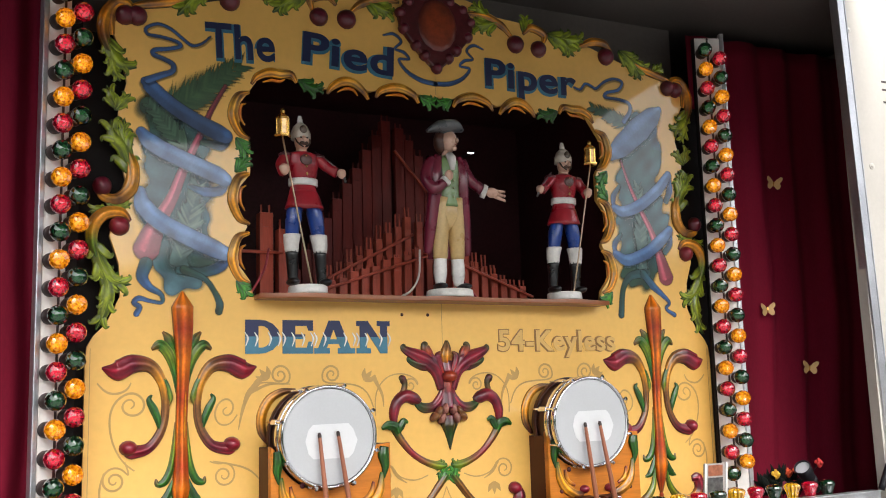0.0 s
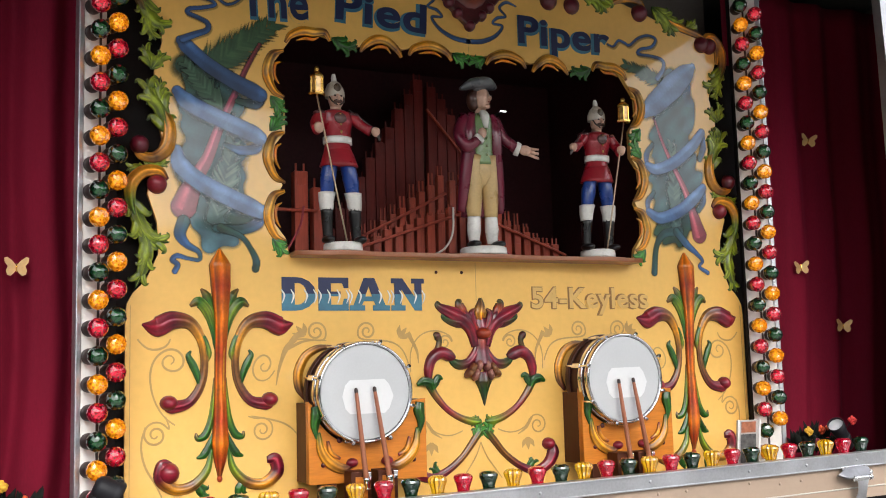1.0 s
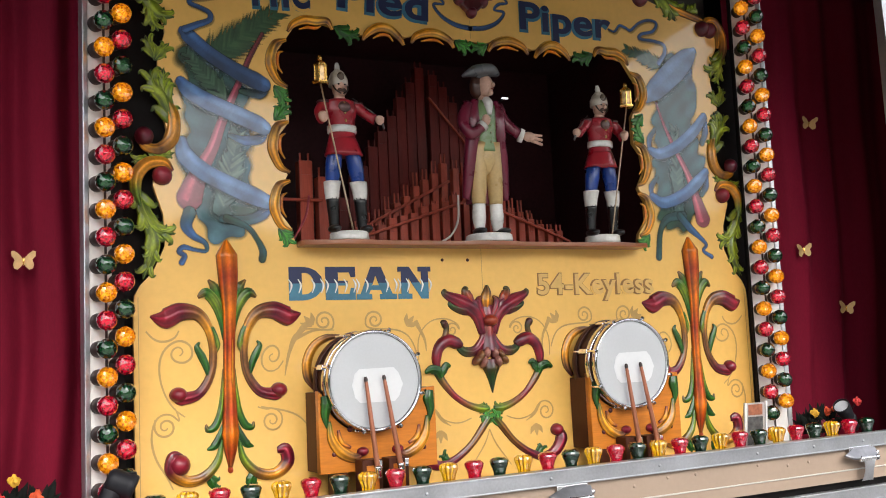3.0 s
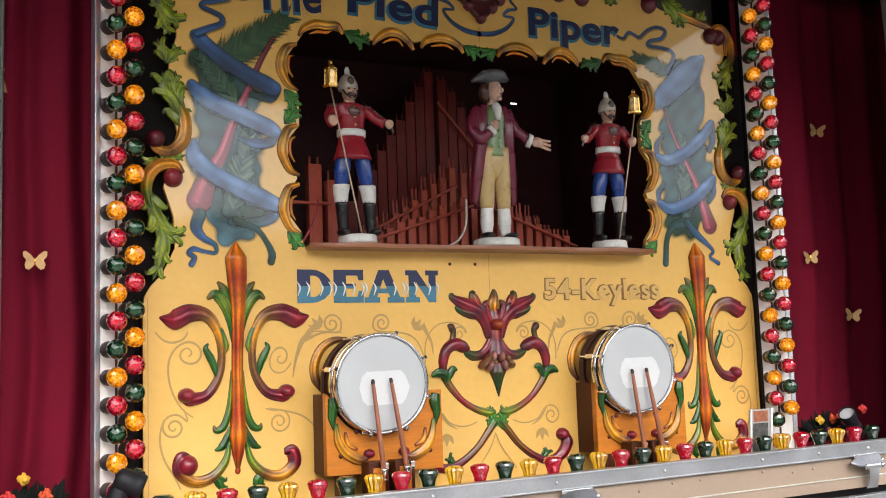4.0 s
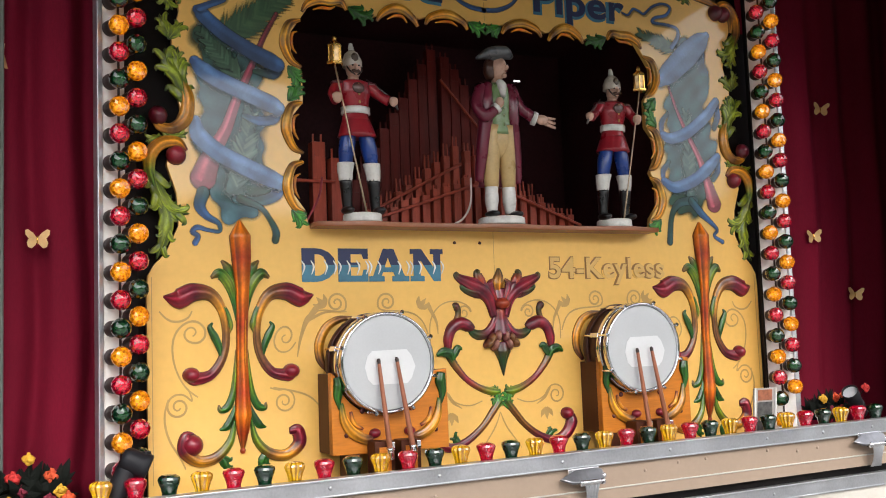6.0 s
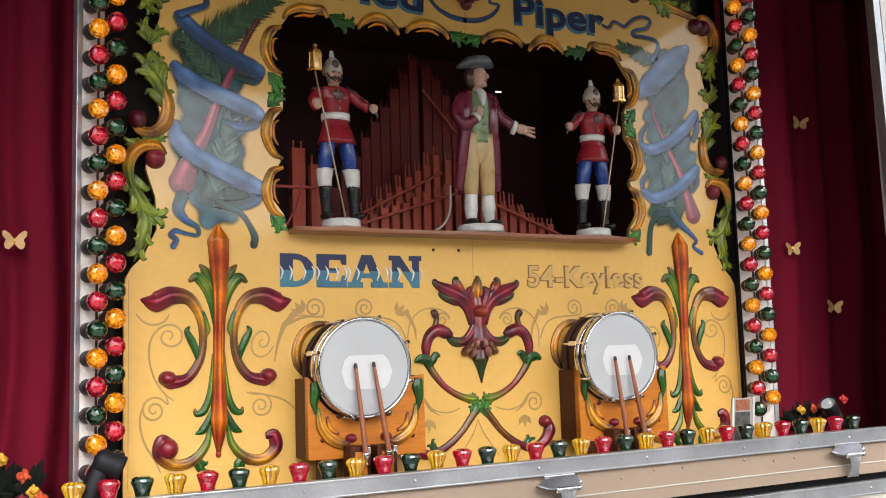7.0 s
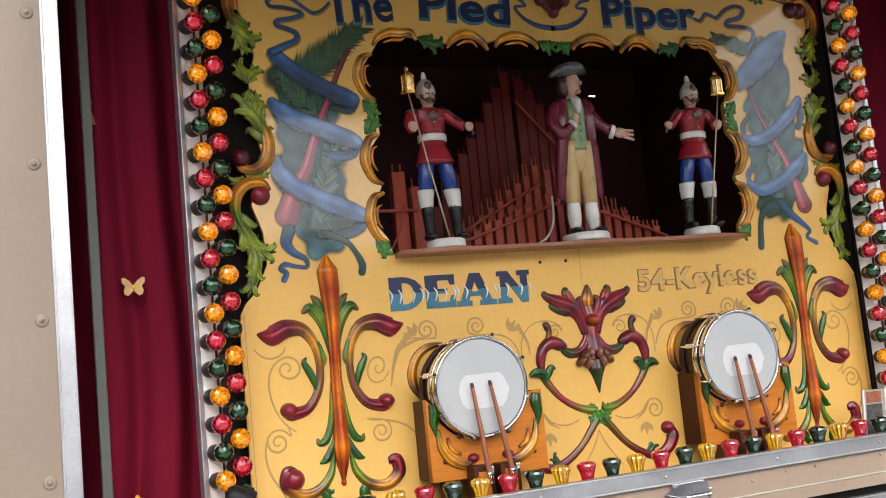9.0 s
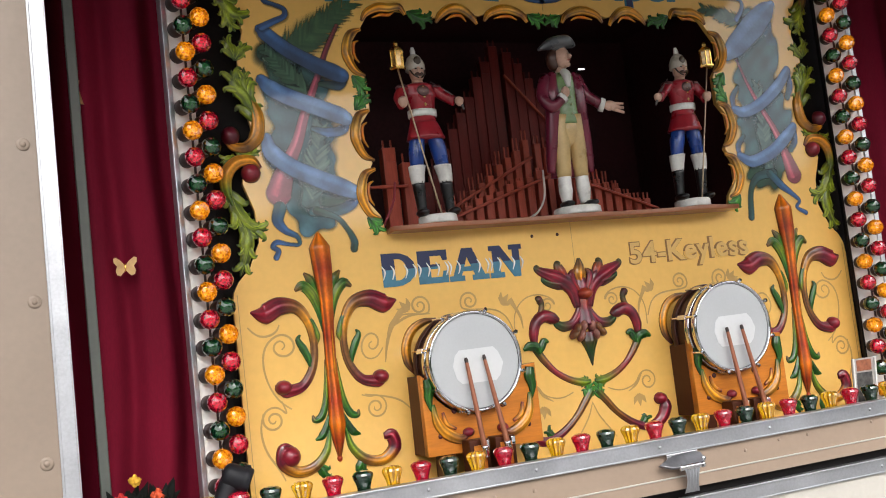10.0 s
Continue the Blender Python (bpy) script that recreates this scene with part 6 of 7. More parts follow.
        tube(bm, [P(0.026 * s, -0.010, 0.515), P(0.022 * s, -0.026, 0.492), P(0.004 * s, -0.034, 0.476)], [0.003, 0.003], 6, 4, (0.05, 0.03, 0.02))
    for k in range(4):
        blob(bm, P(0, -0.043, 0.364 + 0.022 * k), (0.004, 0.003, 0.004), (0.55, 0.36, 0.10), 6, 5)
    tube(bm, [P(0, 0, 0.266), P(0, 0, 0.292), P(0, 0, 0.320)], [0.064, 0.058, 0.048], 16, 4, RED, 0.88)
    for v in bm.verts:
        low_part = min(max((0.29 - v.co.z) / 0.12, 0), 1)
        v.co.x += math.copysign(0.016 * low_part, v.co.x) + 0.018 * arm * min(v.co.z / 0.45, 1.2)
        v.co.z = float(np.interp(v.co.z, (0, 0.03, 0.15, 0.20, 0.268, 0.347, 0.375, 0.445, 0.478, 0.59), (0, 0.03, 0.145, 0.20, 0.292, 0.376, 0.418, 0.474, 0.497, 0.612)))
    lathe(bm, [(0.0, 0), (0.066, 0), (0.067, 0.004), (0.065, 0.026), (0.060, 0.030), (0, 0.030)], 28, None, lay_col=WHITE)
    ob = mesh_object("statuette", bm, M_STATUE, smooth=True)
    ob.matrix_basis = Matrix.Translation((x, -0.035, 0.8755))
    return tagged(ob, label, "statuette", "statuettes")


soldier(-0.512, -1, "painted uniformed statuette in red coat and blue breeches on white base")
soldier(0.502, 1, "painted uniformed statuette in red coat and blue breeches on white base")


def staff(x, lean, top_x):
    """A brass-topped lantern staff held by a statuette."""
    e = thing("lantern_staff", "thin pole with a small brass lantern on top", "staff", "lantern staffs")
    foot, head = Vector((x + lean, -0.085, 0.906)), Vector((top_x, -0.085, 1.392))
    part("pole", tube(bmesh.new(), [foot, (foot + head) / 2, head], [0.0030, 0.0030], 7, 3), M_STAFF, e, smooth=True)
    m = Matrix.Translation(head)
    frame_bm = lathe(bmesh.new(), [(0, 0), (0.024, 0), (0.029, 0.004), (0.029, 0.009), (0.020, 0.012), (0, 0.012)], 6, m)
    lathe(frame_bm, [(0, 0.062), (0.024, 0.062), (0.025, 0.067), (0.012, 0.078), (0.007, 0.082), (0.009, 0.090), (0.005, 0.098), (0, 0.099)], 6, m)
    for k in range(6):
        a = math.pi * k / 3
        box(frame_bm, -0.002, 0.002, -0.002, 0.002, 0.010, 0.064, 0.0, m @ Matrix.Translation((0.0205 * math.cos(a), 0.0205 * math.sin(a), 0)))
    cage = part("lantern", frame_bm, M_BRASS, e)
    part("pane", lathe(bmesh.new(), [(0.0175, 0.012), (0.0195, 0.062)], 6, m), M_LANTERN, cage, "glossy amber lantern glass")
    return e


staff(-0.512, -0.004, -0.613)
staff(0.502, 0.010, 0.612)


def piper(x):
    bm = bmesh.new()
    for s in (-1, 1):
        fx = 0.036 * s
        blob(bm, (fx + 0.012 * s, -0.022, 0.040), (0.021, 0.044, 0.015), BLACK)
        tube(bm, [(fx, 0, 0.045), (fx, 0, 0.10), (fx * 0.95, 0, 0.165)], [0.017, 0.025, 0.023], 12, 5, WHITE)
        tube(bm, [(fx * 0.95, 0, 0.160), (fx * 0.9, 0, 0.22), (fx * 0.7, 0, 0.31)], [0.025, 0.031, 0.039], 12, 5, BUFF)
    tube(bm, [(0, 0, 0.285), (0, 0, 0.33), (0, 0, 0.39), (0, 0, 0.44), (0, 0, 0.462)], [0.056, 0.052, 0.056, 0.052, 0.022], 16, 5, GREENP, 0.72)
    blob(bm, (0, -0.002, 0.275), (0.054, 0.036, 0.045), BUFF)
    # the open coat: two fronts, back and skirts
    for s in (-1, 1):
        tube(bm, [(0.040 * s, -0.006, 0.455), (0.052 * s, -0.012, 0.39), (0.054 * s, -0.010, 0.32), (0.068 * s, 0.0, 0.24), (0.080 * s, 0.01, 0.175)], [0.020, 0.027, 0.026, 0.022, 0.014], 10, 6, WINE, 1.15)
    tube(bm, [(0, 0.022, 0.45), (0, 0.026, 0.34), (0, 0.03, 0.24), (0, 0.034, 0.165)], [0.046, 0.050, 0.058, 0.068], 16, 5, WINE, 0.45)
    tube(bm, [(0, -0.024, 0.462), (0.002, -0.040, 0.44), (0.004, -0.042, 0.40)], [0.014, 0.018, 0.008], 8, 4, WHITE)
    tube(bm, [(0, 0, 0.455), (0.004, -0.002, 0.482)], [0.019, 0.018], 10, 3, FLESH)
    blob(bm, (0.008, -0.008, 0.515), (0.030, 0.034, 0.042), FLESH)
    blob(bm, (-0.014, 0.008, 0.515), (0.030, 0.030, 0.044), (0.075, 0.028, 0.018))
    blob(bm, (0.000, 0.000, 0.562), (0.040, 0.040, 0.026), GREYP)
    tube(bm, [(-0.075, 0, 0.548), (-0.03, -0.01, 0.566), (0.02, -0.014, 0.570), (0.062, -0.006, 0.560)], [0.006, 0.022, 0.024, 0.008], 12, 5, GREYP, 2.0)
    tube(bm, [(-0.058, 0, 0.445), (-0.092, -0.02, 0.375), (-0.074, -0.043, 0.332), (-0.034, -0.052, 0.352)], [0.024, 0.022, 0.020, 0.017], 12, 5, WINE)
    tube(bm, [(-0.036, -0.052, 0.351), (-0.026, -0.055, 0.361)], [0.022, 0.020], 10, 3, WHITE)
    blob(bm, (-0.020, -0.058, 0.376), (0.016, 0.015, 0.020), FLESH)
    tube(bm, [(0.056, 0, 0.445), (0.085, -0.01, 0.38), (0.130, -0.030, 0.338)], [0.024, 0.022, 0.018], 12, 5, WINE)
    tube(bm, [(0.128, -0.030, 0.339), (0.142, -0.034, 0.333)], [0.024, 0.022], 10, 3, WHITE)
    blob(bm, (0.163, -0.038, 0.332), (0.026, 0.012, 0.016), FLESH)
    for k in range(3):
        tube(bm, [(0.175, -0.038, 0.337 - 0.008 * k), (0.200, -0.040, 0.336 - 0.011 * k), (0.218, -0.040, 0.336 - 0.013 * k)], [0.006, 0.005, 0.004], 6, 3, FLESH)
    # nose, chin, eye and lips turned a little aside; coat cuffs and buttons
    blob(bm, (0.026, -0.036, 0.514), (0.008, 0.010, 0.009), FLESH, 8, 6)
    blob(bm, (0.018, -0.030, 0.486), (0.012, 0.010, 0.010), FLESH, 8, 6)
    for dx in (0.008, 0.030):
        blob(bm, (dx, -0.036, 0.523), (0.005, 0.003, 0.003), (0.05, 0.03, 0.02), 6, 5)
    blob(bm, (0.022, -0.039, 0.500), (0.007, 0.003, 0.002), (0.35, 0.08, 0.07), 6, 5)
    for n in range(4):
        blob(bm, (0.006, -0.043, 0.31 + 0.026 * n), (0.004, 0.003, 0.004), (0.30, 0.34, 0.16), 6, 5)
    for v in bm.verts:
        v.co.z = float(np.interp(v.co.z, (0, 0.03, 0.165, 0.285, 0.335, 0.412, 0.485, 0.60), (0, 0.03, 0.142, 0.325, 0.390, 0.468, 0.538, 0.656)))
    lathe(bm, [(0.0, 0), (0.084, 0), (0.085, 0.004), (0.083, 0.024), (0.077, 0.028), (0, 0.028)], 30, None, lay_col=WHITE)
    ob = mesh_object("statuette", bm, M_STATUE, smooth=True)
    ob.matrix_basis = Matrix.Translation((x, -0.035, 0.8755))
    return tagged(ob, "painted statuette in a wine-red coat and grey hat on white base", "statuette", "statuettes")


piper(0.018)


# ---- drums on their stands ----
def drum_set(cx, cz, x0, x1):
    d = thing("snare_drum", "snare drum with pale skin, chrome hoops and a white patch", "drum", "drums", at=Matrix.Translation((cx, -0.18, cz)) @ Matrix.Rotation(radians(90), 4, "X"))
    # local z points to the viewer
    part("shell", lathe(bmesh.new(), [(0.150, -0.145), (0.152, -0.14), (0.152, -0.008), (0.150, -0.004)], 48), M_SHELL, d, "brown lacquered shell", True)
    part("head", lathe(bmesh.new(), [(0.151, -0.012), (0.150, -0.002), (0.146, 0.0), (0.10, 0.0005), (0, 0.001)], 48), M_SKIN, d, "pale grey drum skin", True)
    for z, hoop_mat in ((-0.006, M_CHROME), (-0.050, M_CHROME), (-0.132, M_SHELL)):
        part("hoop", lathe(bmesh.new(), [(0.152, z - 0.012), (0.161, z - 0.012), (0.163, z - 0.006), (0.161, z + 0.004), (0.160, z + 0.011), (0.155, z + 0.013), (0.152, z + 0.010), (0.152, z - 0.012)], 48), hoop_mat, d, "chrome hoop" if hoop_mat is M_CHROME else "dark brown hoop", True)
    for k in range(8):
        a = 2 * math.pi * (k + 0.62) / 8
        c, s = math.cos(a), math.sin(a)
        m = Matrix.Translation((0.160 * c, 0.160 * s, 0)) @ Matrix.Rotation(a, 4, "Z")
        bm = slab(-0.010, 0.010, -0.009, 0.009, -0.095, -0.045, 0.003, m)
        lug = part("lug", bm, M_CHROME, d)
        part("tension_rod", tube(bmesh.new(), [(0.166 * c, 0.166 * s, -0.14), (0.166 * c, 0.166 * s, -0.07), (0.166 * c, 0.166 * s, 0.010)], [0.0032] * 2, 6, 2), M_CHROME, lug)
        part("claw", lathe(bmesh.new(), [(0, 0.006), (0.0075, 0.006), (0.0075, 0.013), (0.004, 0.018), (0, 0.018)], 8, Matrix.Translation((0.166 * c, 0.166 * s, 0))), M_CHROME, lug)
    b = plate([[(-0.060, -0.056), (0.058, -0.056), (0.074, -0.040), (0.088, -0.002), (0.074, 0.034), (0.058, 0.052), (-0.060, 0.050), (-0.076, 0.034), (-0.086, 0.000), (-0.076, -0.040)]], 0.0016)
    bmesh.ops.transform(b, matrix=Matrix.Translation((0.006, -0.012, 0.002)) @ Matrix.Rotation(radians(-90), 4, "X"), verts=b.verts)
    part("patch", b, M_PATCH, d, "white worn patch in the middle of the skin")

    st = thing("drum_stand", "honey-coloured wooden drum stand with carved gold scrolls", "stand", "drum stands")
    arc = [(cx + 0.170 * math.cos(a), cz + 0.170 * math.sin(a)) for a in [math.radians(193 + k * (347 - 193) / 22) for k in range(23)]]
    b = plate([[(x0, 0.130)] + [(x0, 0.382)] + [p for p in arc if x0 + 0.004 < p[0] < x1 - 0.02] + [(x1, 0.382), (x1, 0.130)]], 0.03, 0.002)
    bmesh.ops.translate(b, vec=(0, -0.135, 0), verts=b.verts)
    part("front_board", b, M_WOOD, st, "honey-varnished front board")
    # the sides are darker than the front: their shade is in the wood colour
    part("side_board", slab(x0, x0 + 0.02, -0.105, -0.001, 0.130, 0.382, 0.002), M_WOODDARK, st, "brown side board darkened for shade")
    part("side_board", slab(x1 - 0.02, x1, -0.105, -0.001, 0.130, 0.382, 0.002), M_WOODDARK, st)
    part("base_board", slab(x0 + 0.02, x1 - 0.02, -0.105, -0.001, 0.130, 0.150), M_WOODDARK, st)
    for s, xe in ((-1, x0), (1, x1)):
        part("leaf", relief(bmesh.new(), [(xe - s * 0.024, 0.270), (xe - s * 0.018, 0.310), (xe - s * 0.024, 0.345), (xe - s * 0.020, 0.372)], [0.008, 0.028, 0.040, 0.030], [DARKLEAF, LEAF, LEAF, DARKLEAF], 0.45, y=-0.137, groove=0.4), M_RELIEF, st, "green carved leaf", True)
        part("scroll", relief(bmesh.new(), [(xe - s * 0.030, 0.290), (xe - s * 0.038, 0.235), (xe - s * 0.065, 0.195), (xe - s * 0.110, 0.172), (xe - s * 0.140, 0.185)], [0.012, 0.030, 0.036, 0.032, 0.014], [LEAF, GOLD, GOLD, BROWN, MAROON], 0.5, y=-0.137, groove=0.3), M_RELIEF, st, "gold carved scroll", True)
        part("scroll", relief(bmesh.new(), [(xe - s * 0.060, 0.262), (xe - s * 0.070, 0.225), (xe - s * 0.100, 0.205)], [0.010, 0.018, 0.010], [MAROON, GOLD, MAROON], 0.5, y=-0.137), M_RELIEF, st, "", True)
        part("scroll_knob", dome(bmesh.new(), xe - s * 0.140, 0.190, 0.020, 0.015, 0.02, MAROON, y=-0.137, core=CRIMSON), M_RELIEF, st, "", True)
        part("bolt", dome(bmesh.new(), cx + s * 0.085 + 0.01, 0.262, 0.009, 0.009, 0.006, DEEP, y=-0.136), M_RELIEF, st)
        part("bolt", dome(bmesh.new(), xe - s * 0.045, 0.188, 0.008, 0.008, 0.006, DEEP, y=-0.136), M_RELIEF, st)
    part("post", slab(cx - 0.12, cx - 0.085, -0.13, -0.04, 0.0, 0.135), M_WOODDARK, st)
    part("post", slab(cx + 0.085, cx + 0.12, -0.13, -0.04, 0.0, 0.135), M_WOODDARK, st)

    bt = thing("beater_unit", "pneumatic beater block with two copper-brown drum sticks", "drum beater", "drum beaters")
    for dx in (-0.045, 0.045):
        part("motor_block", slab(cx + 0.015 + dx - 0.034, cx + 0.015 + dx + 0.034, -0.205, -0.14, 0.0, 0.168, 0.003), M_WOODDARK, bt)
        part("motor_face", slab(cx + 0.015 + dx - 0.020, cx + 0.015 + dx + 0.020, -0.209, -0.205, 0.020, 0.150, 0.001), M_WOOD, bt)
        part("bracket", slab(cx + 0.015 + dx + 0.016, cx + 0.015 + dx + 0.030, -0.216, -0.205, 0.140, 0.165, 0.002), M_CHROME, bt)
    for a, b_ in (((cx - 0.018, -0.226, 0.112), (cx - 0.040, -0.200, 0.418)), ((cx + 0.062, -0.226, 0.116), (cx + 0.022, -0.200, 0.421))):
        a, b_ = Vector(a), Vector(b_)
        stick = part("stick", tube(bmesh.new(), [a, a.lerp(b_, 0.4), a.lerp(b_, 0.85), b_], [0.0095, 0.0085, 0.0065, 0.0055], 10, 4), M_STICK, bt, "copper-brown drum stick", True)
        part("ferrule", tube(bmesh.new(), [a, a.lerp(b_, 0.06), a.lerp(b_, 0.12)], [0.0115, 0.0115], 10, 3), M_CHROME, stick, "", True)
        part("tip", tube(bmesh.new(), [a.lerp(b_, 0.97), b_, a.lerp(b_, 1.025)], [0.0058, 0.0068, 0.004], 8, 3), M_SOCKET, stick, "", True)

    bc = thing("drum_scroll", "gold carved scroll behind the drum", "carving", "drum scrolls")
    part("scroll", relief(bmesh.new(), [(cx - 0.140, 0.390), (cx - 0.164, 0.430), (cx - 0.166, 0.480), (cx - 0.142, 0.530), (cx - 0.100, 0.556), (cx - 0.05, 0.562)], [0.014, 0.030, 0.034, 0.032, 0.026, 0.012], [DEEP, BROWN, GOLD, GOLD, BROWN, BROWN], 0.4, groove=0.35), M_RELIEF, bc, "", True)
    return d


drum_set(-0.496, 0.412, -0.671, -0.271)
drum_set(0.496, 0.427, 0.342, 0.728)


# ---- deck edge: latches, small things ----
def latch(x, z):
    e = thing("toggle_latch", "chromed toggle latch on the tan strip", "latch", "latches", at=TILT @ Matrix.Translation((x, YF, z)))
    part("plate", slab(-0.062, 0.056, -0.008, -0.003, -0.012, 0.024, 0.002), M_CHROME, e)
    b = plate([[(-0.096, -0.006), (-0.060, -0.022), (0.040, -0.024), (0.062, -0.010), (0.062, 0.014), (0.030, 0.022), (-0.040, 0.018)]], 0.012, 0.003)
    bmesh.ops.transform(b, matrix=Matrix.Translation((0, -0.022, 0.004)) @ Matrix.Rotation(radians(-38), 4, "X"), verts=b.verts)
    part("lever", b, M_STEEL, e)
    part("barrel", tube(bmesh.new(), [(-0.030, -0.030, -0.020), (0.005, -0.030, -0.020), (0.050, -0.030, -0.020)], [0.010] * 2, 14, 3), M_CHROME, e, "", True)
    for dx in (-0.034, 0.050):
        part("barrel_cap", tube(bmesh.new(), [(dx, -0.030, -0.020), (dx + 0.003, -0.030, -0.020), (dx + 0.006, -0.030, -0.020)], [0.012] * 2, 14, 2), M_CHROME, e, "", True)
    part("knob", blob(bmesh.new(), (0.064, -0.022, -0.004), (0.009, 0.008, 0.009)), M_CHROME, e, "", True)
    # the strap bends out over the strip and hooks under the edge of the lower flap
    b = bmesh.new()
    rows = []
    for k in range(13):
        a = k / 12
        w, yy, zz = 0.030 - 0.009 * math.sin(math.pi * a * 0.9), -0.032 + 0.020 * a * a, -0.022 - 0.082 * a
        rows.append([b.verts.new((0.010 + w * u, yy - 0.003 * math.cos(4 * math.pi * u) + dy, zz)) for dy in (0, 0.003) for u in (-1, -0.75, -0.5, -0.25, 0, 0.25, 0.5, 0.75, 1)])
    for p, q in zip(rows, rows[1:]):
        for o in (0, 9):
            for n in range(8):
                b.faces.new((p[o + n], p[o + n + 1], q[o + n + 1], q[o + n]))
        for n, m in ((0, 9), (8, 17)):
            b.faces.new((p[n], p[m], q[m], q[n]))
    part("hook", b, M_ALU, e, "worn aluminium hook")
    return e


latch(0.108, 0.022)
latch(1.392, 0.030)
rivet_tan = rt.data.copy()
rivet_tan.materials[0] = M_TAN
for i, (x, z) in enumerate(((-1.2, 0.012), (-0.55, 0.012), (-0.42, 0.010), (0.36, 0.012), (0.50, 0.026), (0.62, 0.026), (0.90, 0.028), (1.04, 0.014), (1.14, 0.018))):
    r2 = rt.copy()
    scene.collection.objects.link(r2)
    r2.parent = rail
    r2.data = rivet_tan
    r2.matrix_basis = Matrix.Translation((x + 1.74, 0.013, z - 0.046))
for i, (x, z) in enumerate(((1.50, -0.20), (1.56, -0.20), (1.50, -0.125), (0.9, -0.125))):
    r2 = rt.copy()
    scene.collection.objects.link(r2)
    r2.parent = flap
    r2.matrix_basis = Matrix.Translation((x, YF - (0.006 if z > -0.15 else -0.002), z))

note = thing("paper_notice", "white paper notice with a lilac border on the flap", "notice", at=TILT @ Matrix.Translation((1.10, YF, -0.30)))
part("sheet", slab(-0.10, 0.10, -0.0010, 0.002, -0.06, 0.06), M_PATCH, note)
M_LILAC = material("lilac_ink", (0.55, 0.45, 0.70), 0.6, vary=0.1, bump=0)
part("border", slab(-0.094, 0.094, -0.0018, -0.001, 0.050, 0.054), M_LILAC, note)
part("text_bar", slab(-0.03, 0.06, -0.0018, -0.001, 0.026, 0.034), M_NAVY, note)


def spotlight(x, y, z, m, label):
    e = thing("spotlight", label, "spotlight", "spotlights", at=Matrix.Translation((x, y, z)) @ m)
    part("housing", lathe(bmesh.new(), [(0, -0.105), (0.016, -0.105), (0.022, -0.095), (0.025, -0.03), (0.027, -0.01), (0.031, 0.02), (0.033, 0.05), (0.030, 0.052), (0.029, 0.042)], 22), M_BLACKPLASTIC, e, "", True)
    part("lens", lathe(bmesh.new(), [(0.030, 0.042), (0.02, 0.044), (0, 0.0445)], 22), M_LENS, e, "pale lens", True)
    part("collar", lathe(bmesh.new(), [(0.025, -0.05), (0.028, -0.048), (0.028, -0.03), (0.025, -0.028)], 22), M_BLACKPLASTIC, e, "", True)
    return e


def spot_elbow(x, z):
    """A stout lamp barrel leaning on the strip with its round head turned aside."""
    e = thing("spotlight", "black plastic spotlight leaning against the lamp strip", "spotlight", "spotlights", at=Matrix.Translation((x, -0.25, z)))
    part("barrel", tube(bmesh.new(), [(-0.038, 0.0, -0.086), (-0.020, 0.002, -0.040), (0.002, 0.006, 0.010), (0.014, 0.008, 0.034)], [0.028, 0.031, 0.030, 0.027], 20, 4), M_BLACKPLASTIC, e, "", True)
    m = Matrix.Translation((0.022, -0.004, 0.028)) @ Matrix.Rotation(radians(115), 4, "Y") @ Matrix.Rotation(radians(12), 4, "X") @ Matrix.Scale(0.84, 4)
    part("head", lathe(bmesh.new(), [(0, -0.048), (0.024, -0.047), (0.036, -0.038), (0.041, -0.024), (0.041, 0.020), (0.044, 0.024), (0.043, 0.046), (0.036, 0.050), (0.032, 0.044)], 24, m), M_BLACKPLASTIC, e, "", True)
    part("lens", lathe(bmesh.new(), [(0.034, 0.043), (0.02, 0.045), (0, 0.046)], 22, m), M_BLACKPLASTIC, e, "", True)
    part("knob", lathe(bmesh.new(), [(0, -0.006), (0.013, -0.006), (0.015, 0), (0.013, 0.010), (0, 0.011)], 14, Matrix.Translation((0.052, -0.006, 0.046))), M_BLACKPLASTIC, e, "", True)
    part("foot", slab(-0.010, 0.070, -0.03, 0.03, -0.122, -0.102, 0.005), M_BLACKPLASTIC, e)
    return e


spot_elbow(-1.314, 0.140)
spotlight(1.490, -0.20, 0.190, look((0, 0, 0), (0.70, 0.28, -0.60)).to_3x3().to_4x4(), "black plastic spotlight among silk flowers")

M_CARD = material("grey_white_card", (0.42, 0.39, 0.37), 0.5, vary=0.3, scale=25, bump=0.02)
card = thing("photo_card", "white card stand with a small picture among the lamps", "card", at=Matrix.Translation((1.014, -0.20, 0.040)) @ Matrix.Rotation(0.10, 4, "X"))
part("card", slab(-0.054, 0.054, 0.0, 0.004, 0, 0.218, 0.001), M_CARD, card)
M_PHOTO = material("dim_photo_print", (0.10, 0.10, 0.10), 0.3, vary=0.9, scale=40, bump=0)
M_PHOTORED = material("orange_print", (0.36, 0.12, 0.06), 0.4, vary=0.5, scale=30, bump=0)
part("photo", slab(-0.036, 0.036, -0.001, 0.0, 0.040, 0.166), M_PHOTO, card, "small dark picture")
part("title_band", slab(-0.034, 0.034, -0.001, 0.0, 0.172, 0.212), M_PHOTORED, card, "orange printed band")
for x in (-0.054, 0.047):
    part("side_rim", slab(x, x + 0.007, -0.006, 0.0, 0.0, 0.220), M_WHITE, card)


def flower_mat(name, c):
    return material(name, c, 0.7, vary=0.3, scale=30, bump=0.1)


FLW = [flower_mat("red_silk", (0.50, 0.022, 0.020)), flower_mat("orange_silk", (0.62, 0.075, 0.018)), flower_mat("yellow_silk", (0.66, 0.36, 0.025)), flower_mat("wine_silk", (0.16, 0.006, 0.025))]
M_STEM = material("dark_leaf", (0.006, 0.008, 0.006), 0.8, spec=0.15, vary=0.4, scale=30)


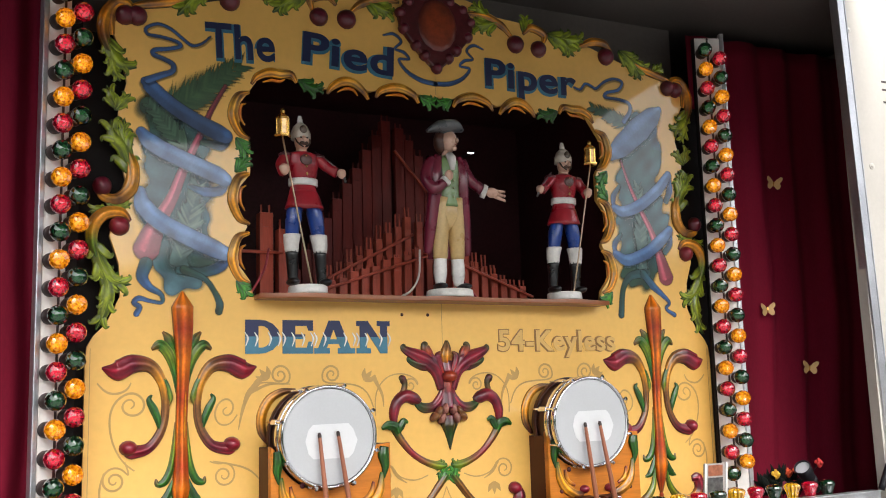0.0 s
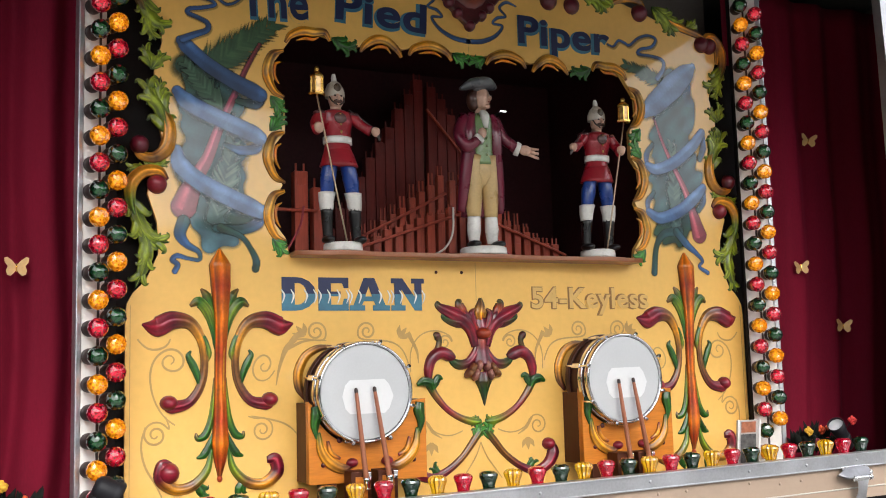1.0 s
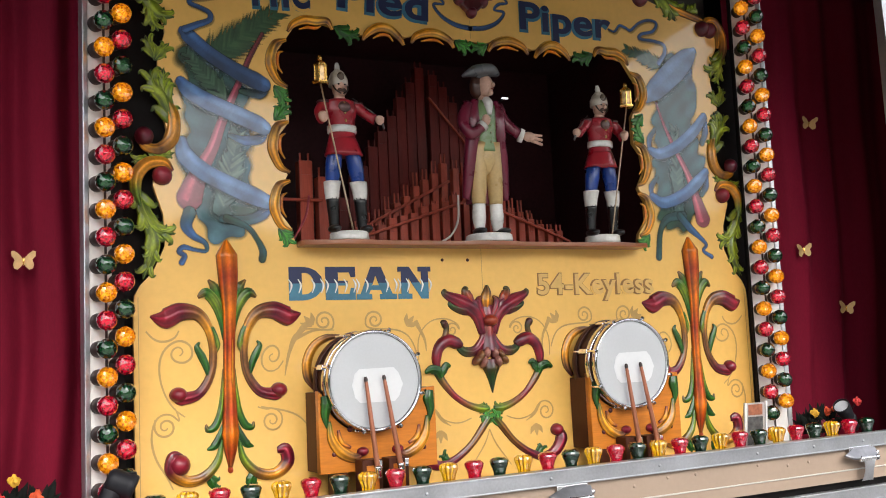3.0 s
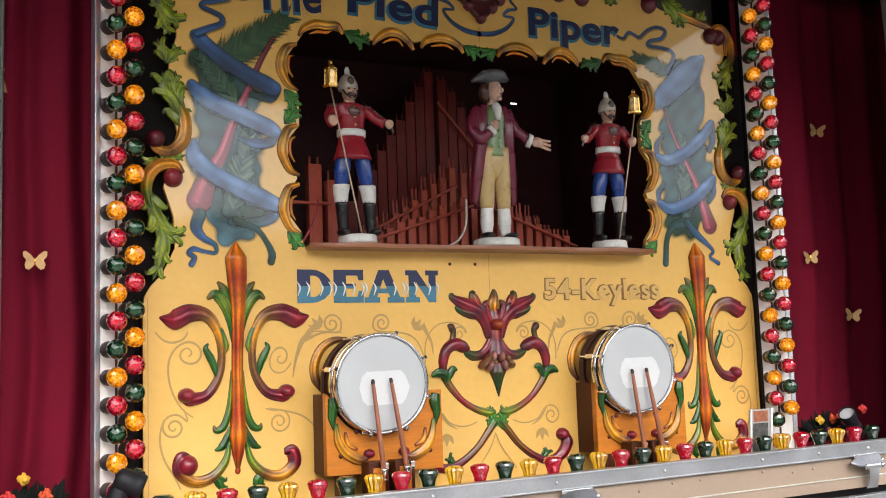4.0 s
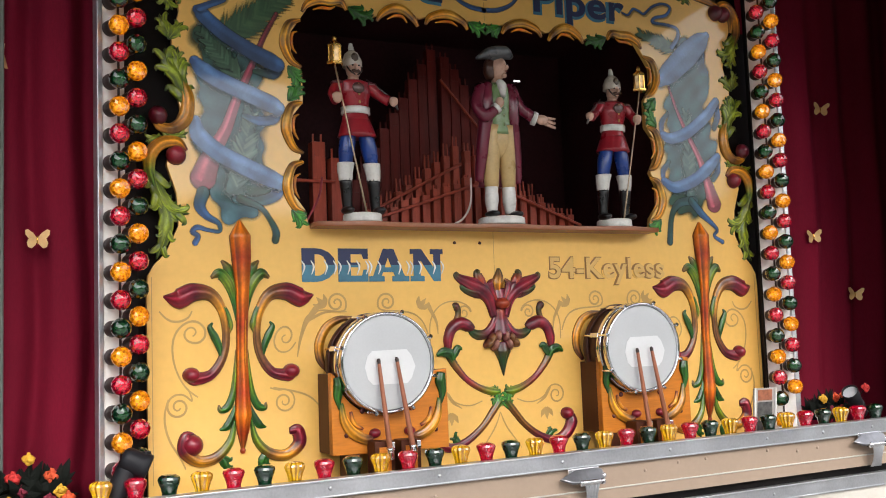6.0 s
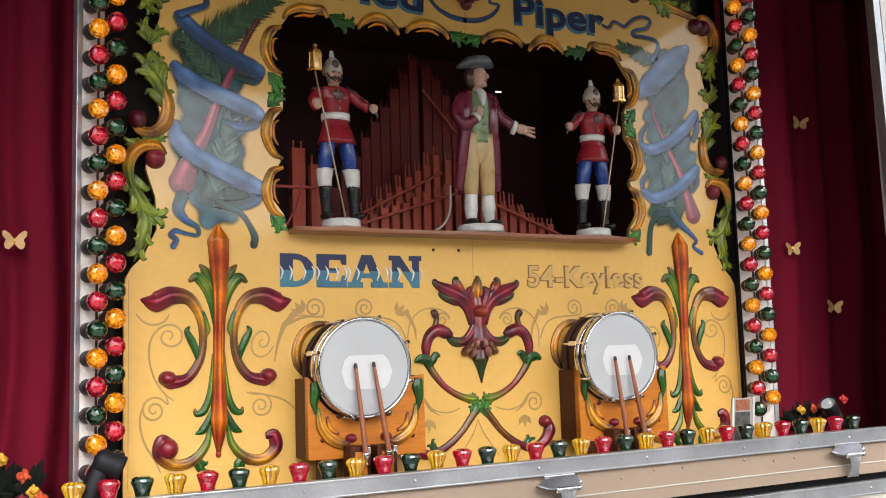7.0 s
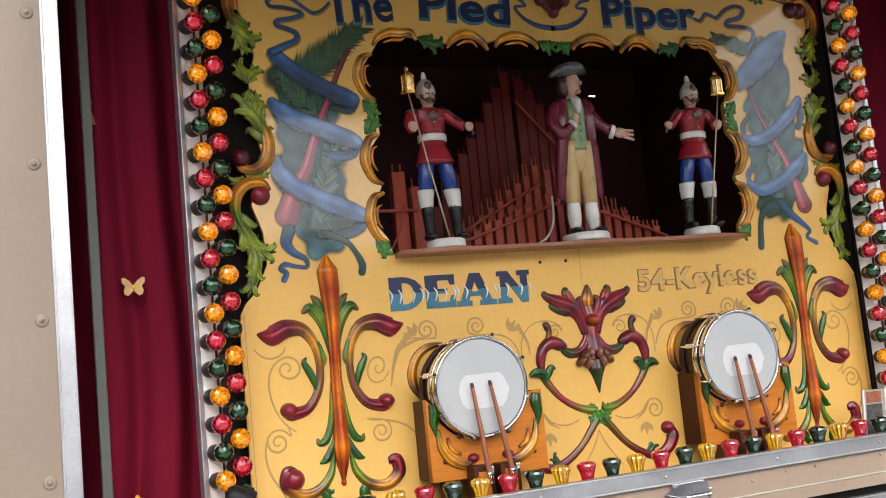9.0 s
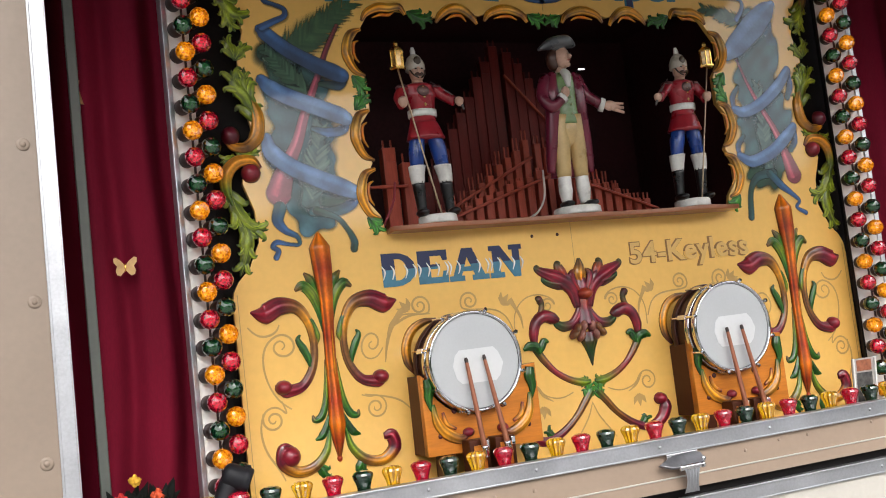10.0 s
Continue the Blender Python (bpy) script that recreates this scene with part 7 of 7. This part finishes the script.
def flower_bunch(cx, cy, cz, spots, label, seed):
    r = random.Random(seed)
    e = thing("flower_bunch", label, "flowers", "silk flowers", at=Matrix.Translation((cx, cy, cz)))
    lf = bmesh.new()
    for k in range(60):
        a, el = r.uniform(0, 6.28), r.uniform(0.1, 1.3)
        d = Vector((math.cos(a) * math.cos(el), math.sin(a) * math.cos(el) * 0.6, math.sin(el)))
        p = Vector((r.uniform(-0.07, 0.07), r.uniform(-0.02, 0.02), r.uniform(0.01, 0.05)))
        tube(lf, [p, p + d * 0.045, p + d * 0.09], [0.003, 0.016, 0.001], 6, 3, None, 0.3)
    part("leaves_clump", lf, M_STEM, e)
    for x, z, c, size in spots:
        bm = bmesh.new()
        for k in range(9):
            a = 2 * math.pi * k / 9 * 1.6
            rad = size * (0.35 + 0.5 * (k / 9))
            m = Matrix.Translation((x + rad * math.cos(a) * 0.7, -0.03 + 0.012 * (k / 9), z + rad * math.sin(a) * 0.7)) @ Matrix.Rotation(a, 4, "Y") @ Matrix.Rotation(r.uniform(-0.5, 0.5), 4, "X")
            bmesh.ops.create_icosphere(bm, subdivisions=1, radius=1, matrix=m @ Matrix.Diagonal((size * 0.55, size * 0.20, size * 0.42, 1)))
        bloom = part("bloom", bm, FLW[c], e, "", True)
        part("stalk", tube(bmesh.new(), [(x, -0.02, z), (x * 0.7, -0.01, z * 0.5), (x * 0.5, 0, 0.0)], [0.002] * 2, 5, 3), M_STEM, bloom)
    return e


flower_bunch(-1.555, -0.15, 0.055, [(-0.005, 0.135, 2, 0.020), (0.055, 0.085, 1, 0.024), (0.075, 0.045, 2, 0.022), (0.095, 0.022, 1, 0.024), (0.045, 0.020, 3, 0.026), (-0.045, 0.085, 0, 0.024), (-0.055, 0.02, 2, 0.022), (-0.02, 0.05, 3, 0.02)],
             "bunch of red, orange and yellow silk flowers before the curtain", 3)
flower_bunch(1.42, -0.12, 0.10, [(-0.035, 0.092, 2, 0.022), (0.03, 0.095, 1, 0.022), (0.075, 0.100, 1, 0.022), (0.11, 0.100, 3, 0.024), (0.20, 0.125, 0, 0.022), (0.0, 0.05, 3, 0.024), (0.06, 0.05, 0, 0.022), (0.15, 0.06, 2, 0.02)],
             "bunch of orange, red and yellow silk flowers before the curtain", 8)


# ---- at the end of the deck ----
strut = thing("flap_strut", "dark grey strut of the raised flap", "strut")
part("rod", tube(bmesh.new(), [(1.90, -0.40, 0.52), (1.80, -0.385, 0.33), (1.70, -0.372, 0.13)], [0.010] * 2, 8, 3), M_POST, strut, "", True)
part("sleeve", tube(bmesh.new(), [(1.76, -0.380, 0.25), (1.73, -0.376, 0.19), (1.70, -0.372, 0.13)], [0.013] * 2, 8, 3), M_BLACKPLASTIC, strut, "", True)
plaque = thing("side_marks", "small dark marks painted on the off-white side", "marking", at=Matrix.Translation((1.965, YF + 0.004, 1.80)))
for dz, w in ((0.0, 0.05), (-0.035, 0.05), (-0.09, 0.045)):
    part("mark_bar", slab(-w / 2, w / 2, -0.0015, 0.001, dz, dz + 0.008), M_SOCKET, plaque)

# A glowing bar added in place of a white glint, on an invented bracket.
M_GLINT = material("white_glint", (0.9, 0.9, 0.95), 0.4, vary=0.0, bump=0, glow=1.2)
glint = thing("glint_strip", "tiny glowing bar added for a white glint in the dark pipe chamber", "lamp")
part("glint_bar", slab(0.290, 0.317, 0.300, 0.306, 1.503, 1.508, 0.001), M_GLINT, glint)
part("bracket", slab(0.299, 0.307, 0.306, 0.720, 1.501, 1.509), M_DARK, glint)
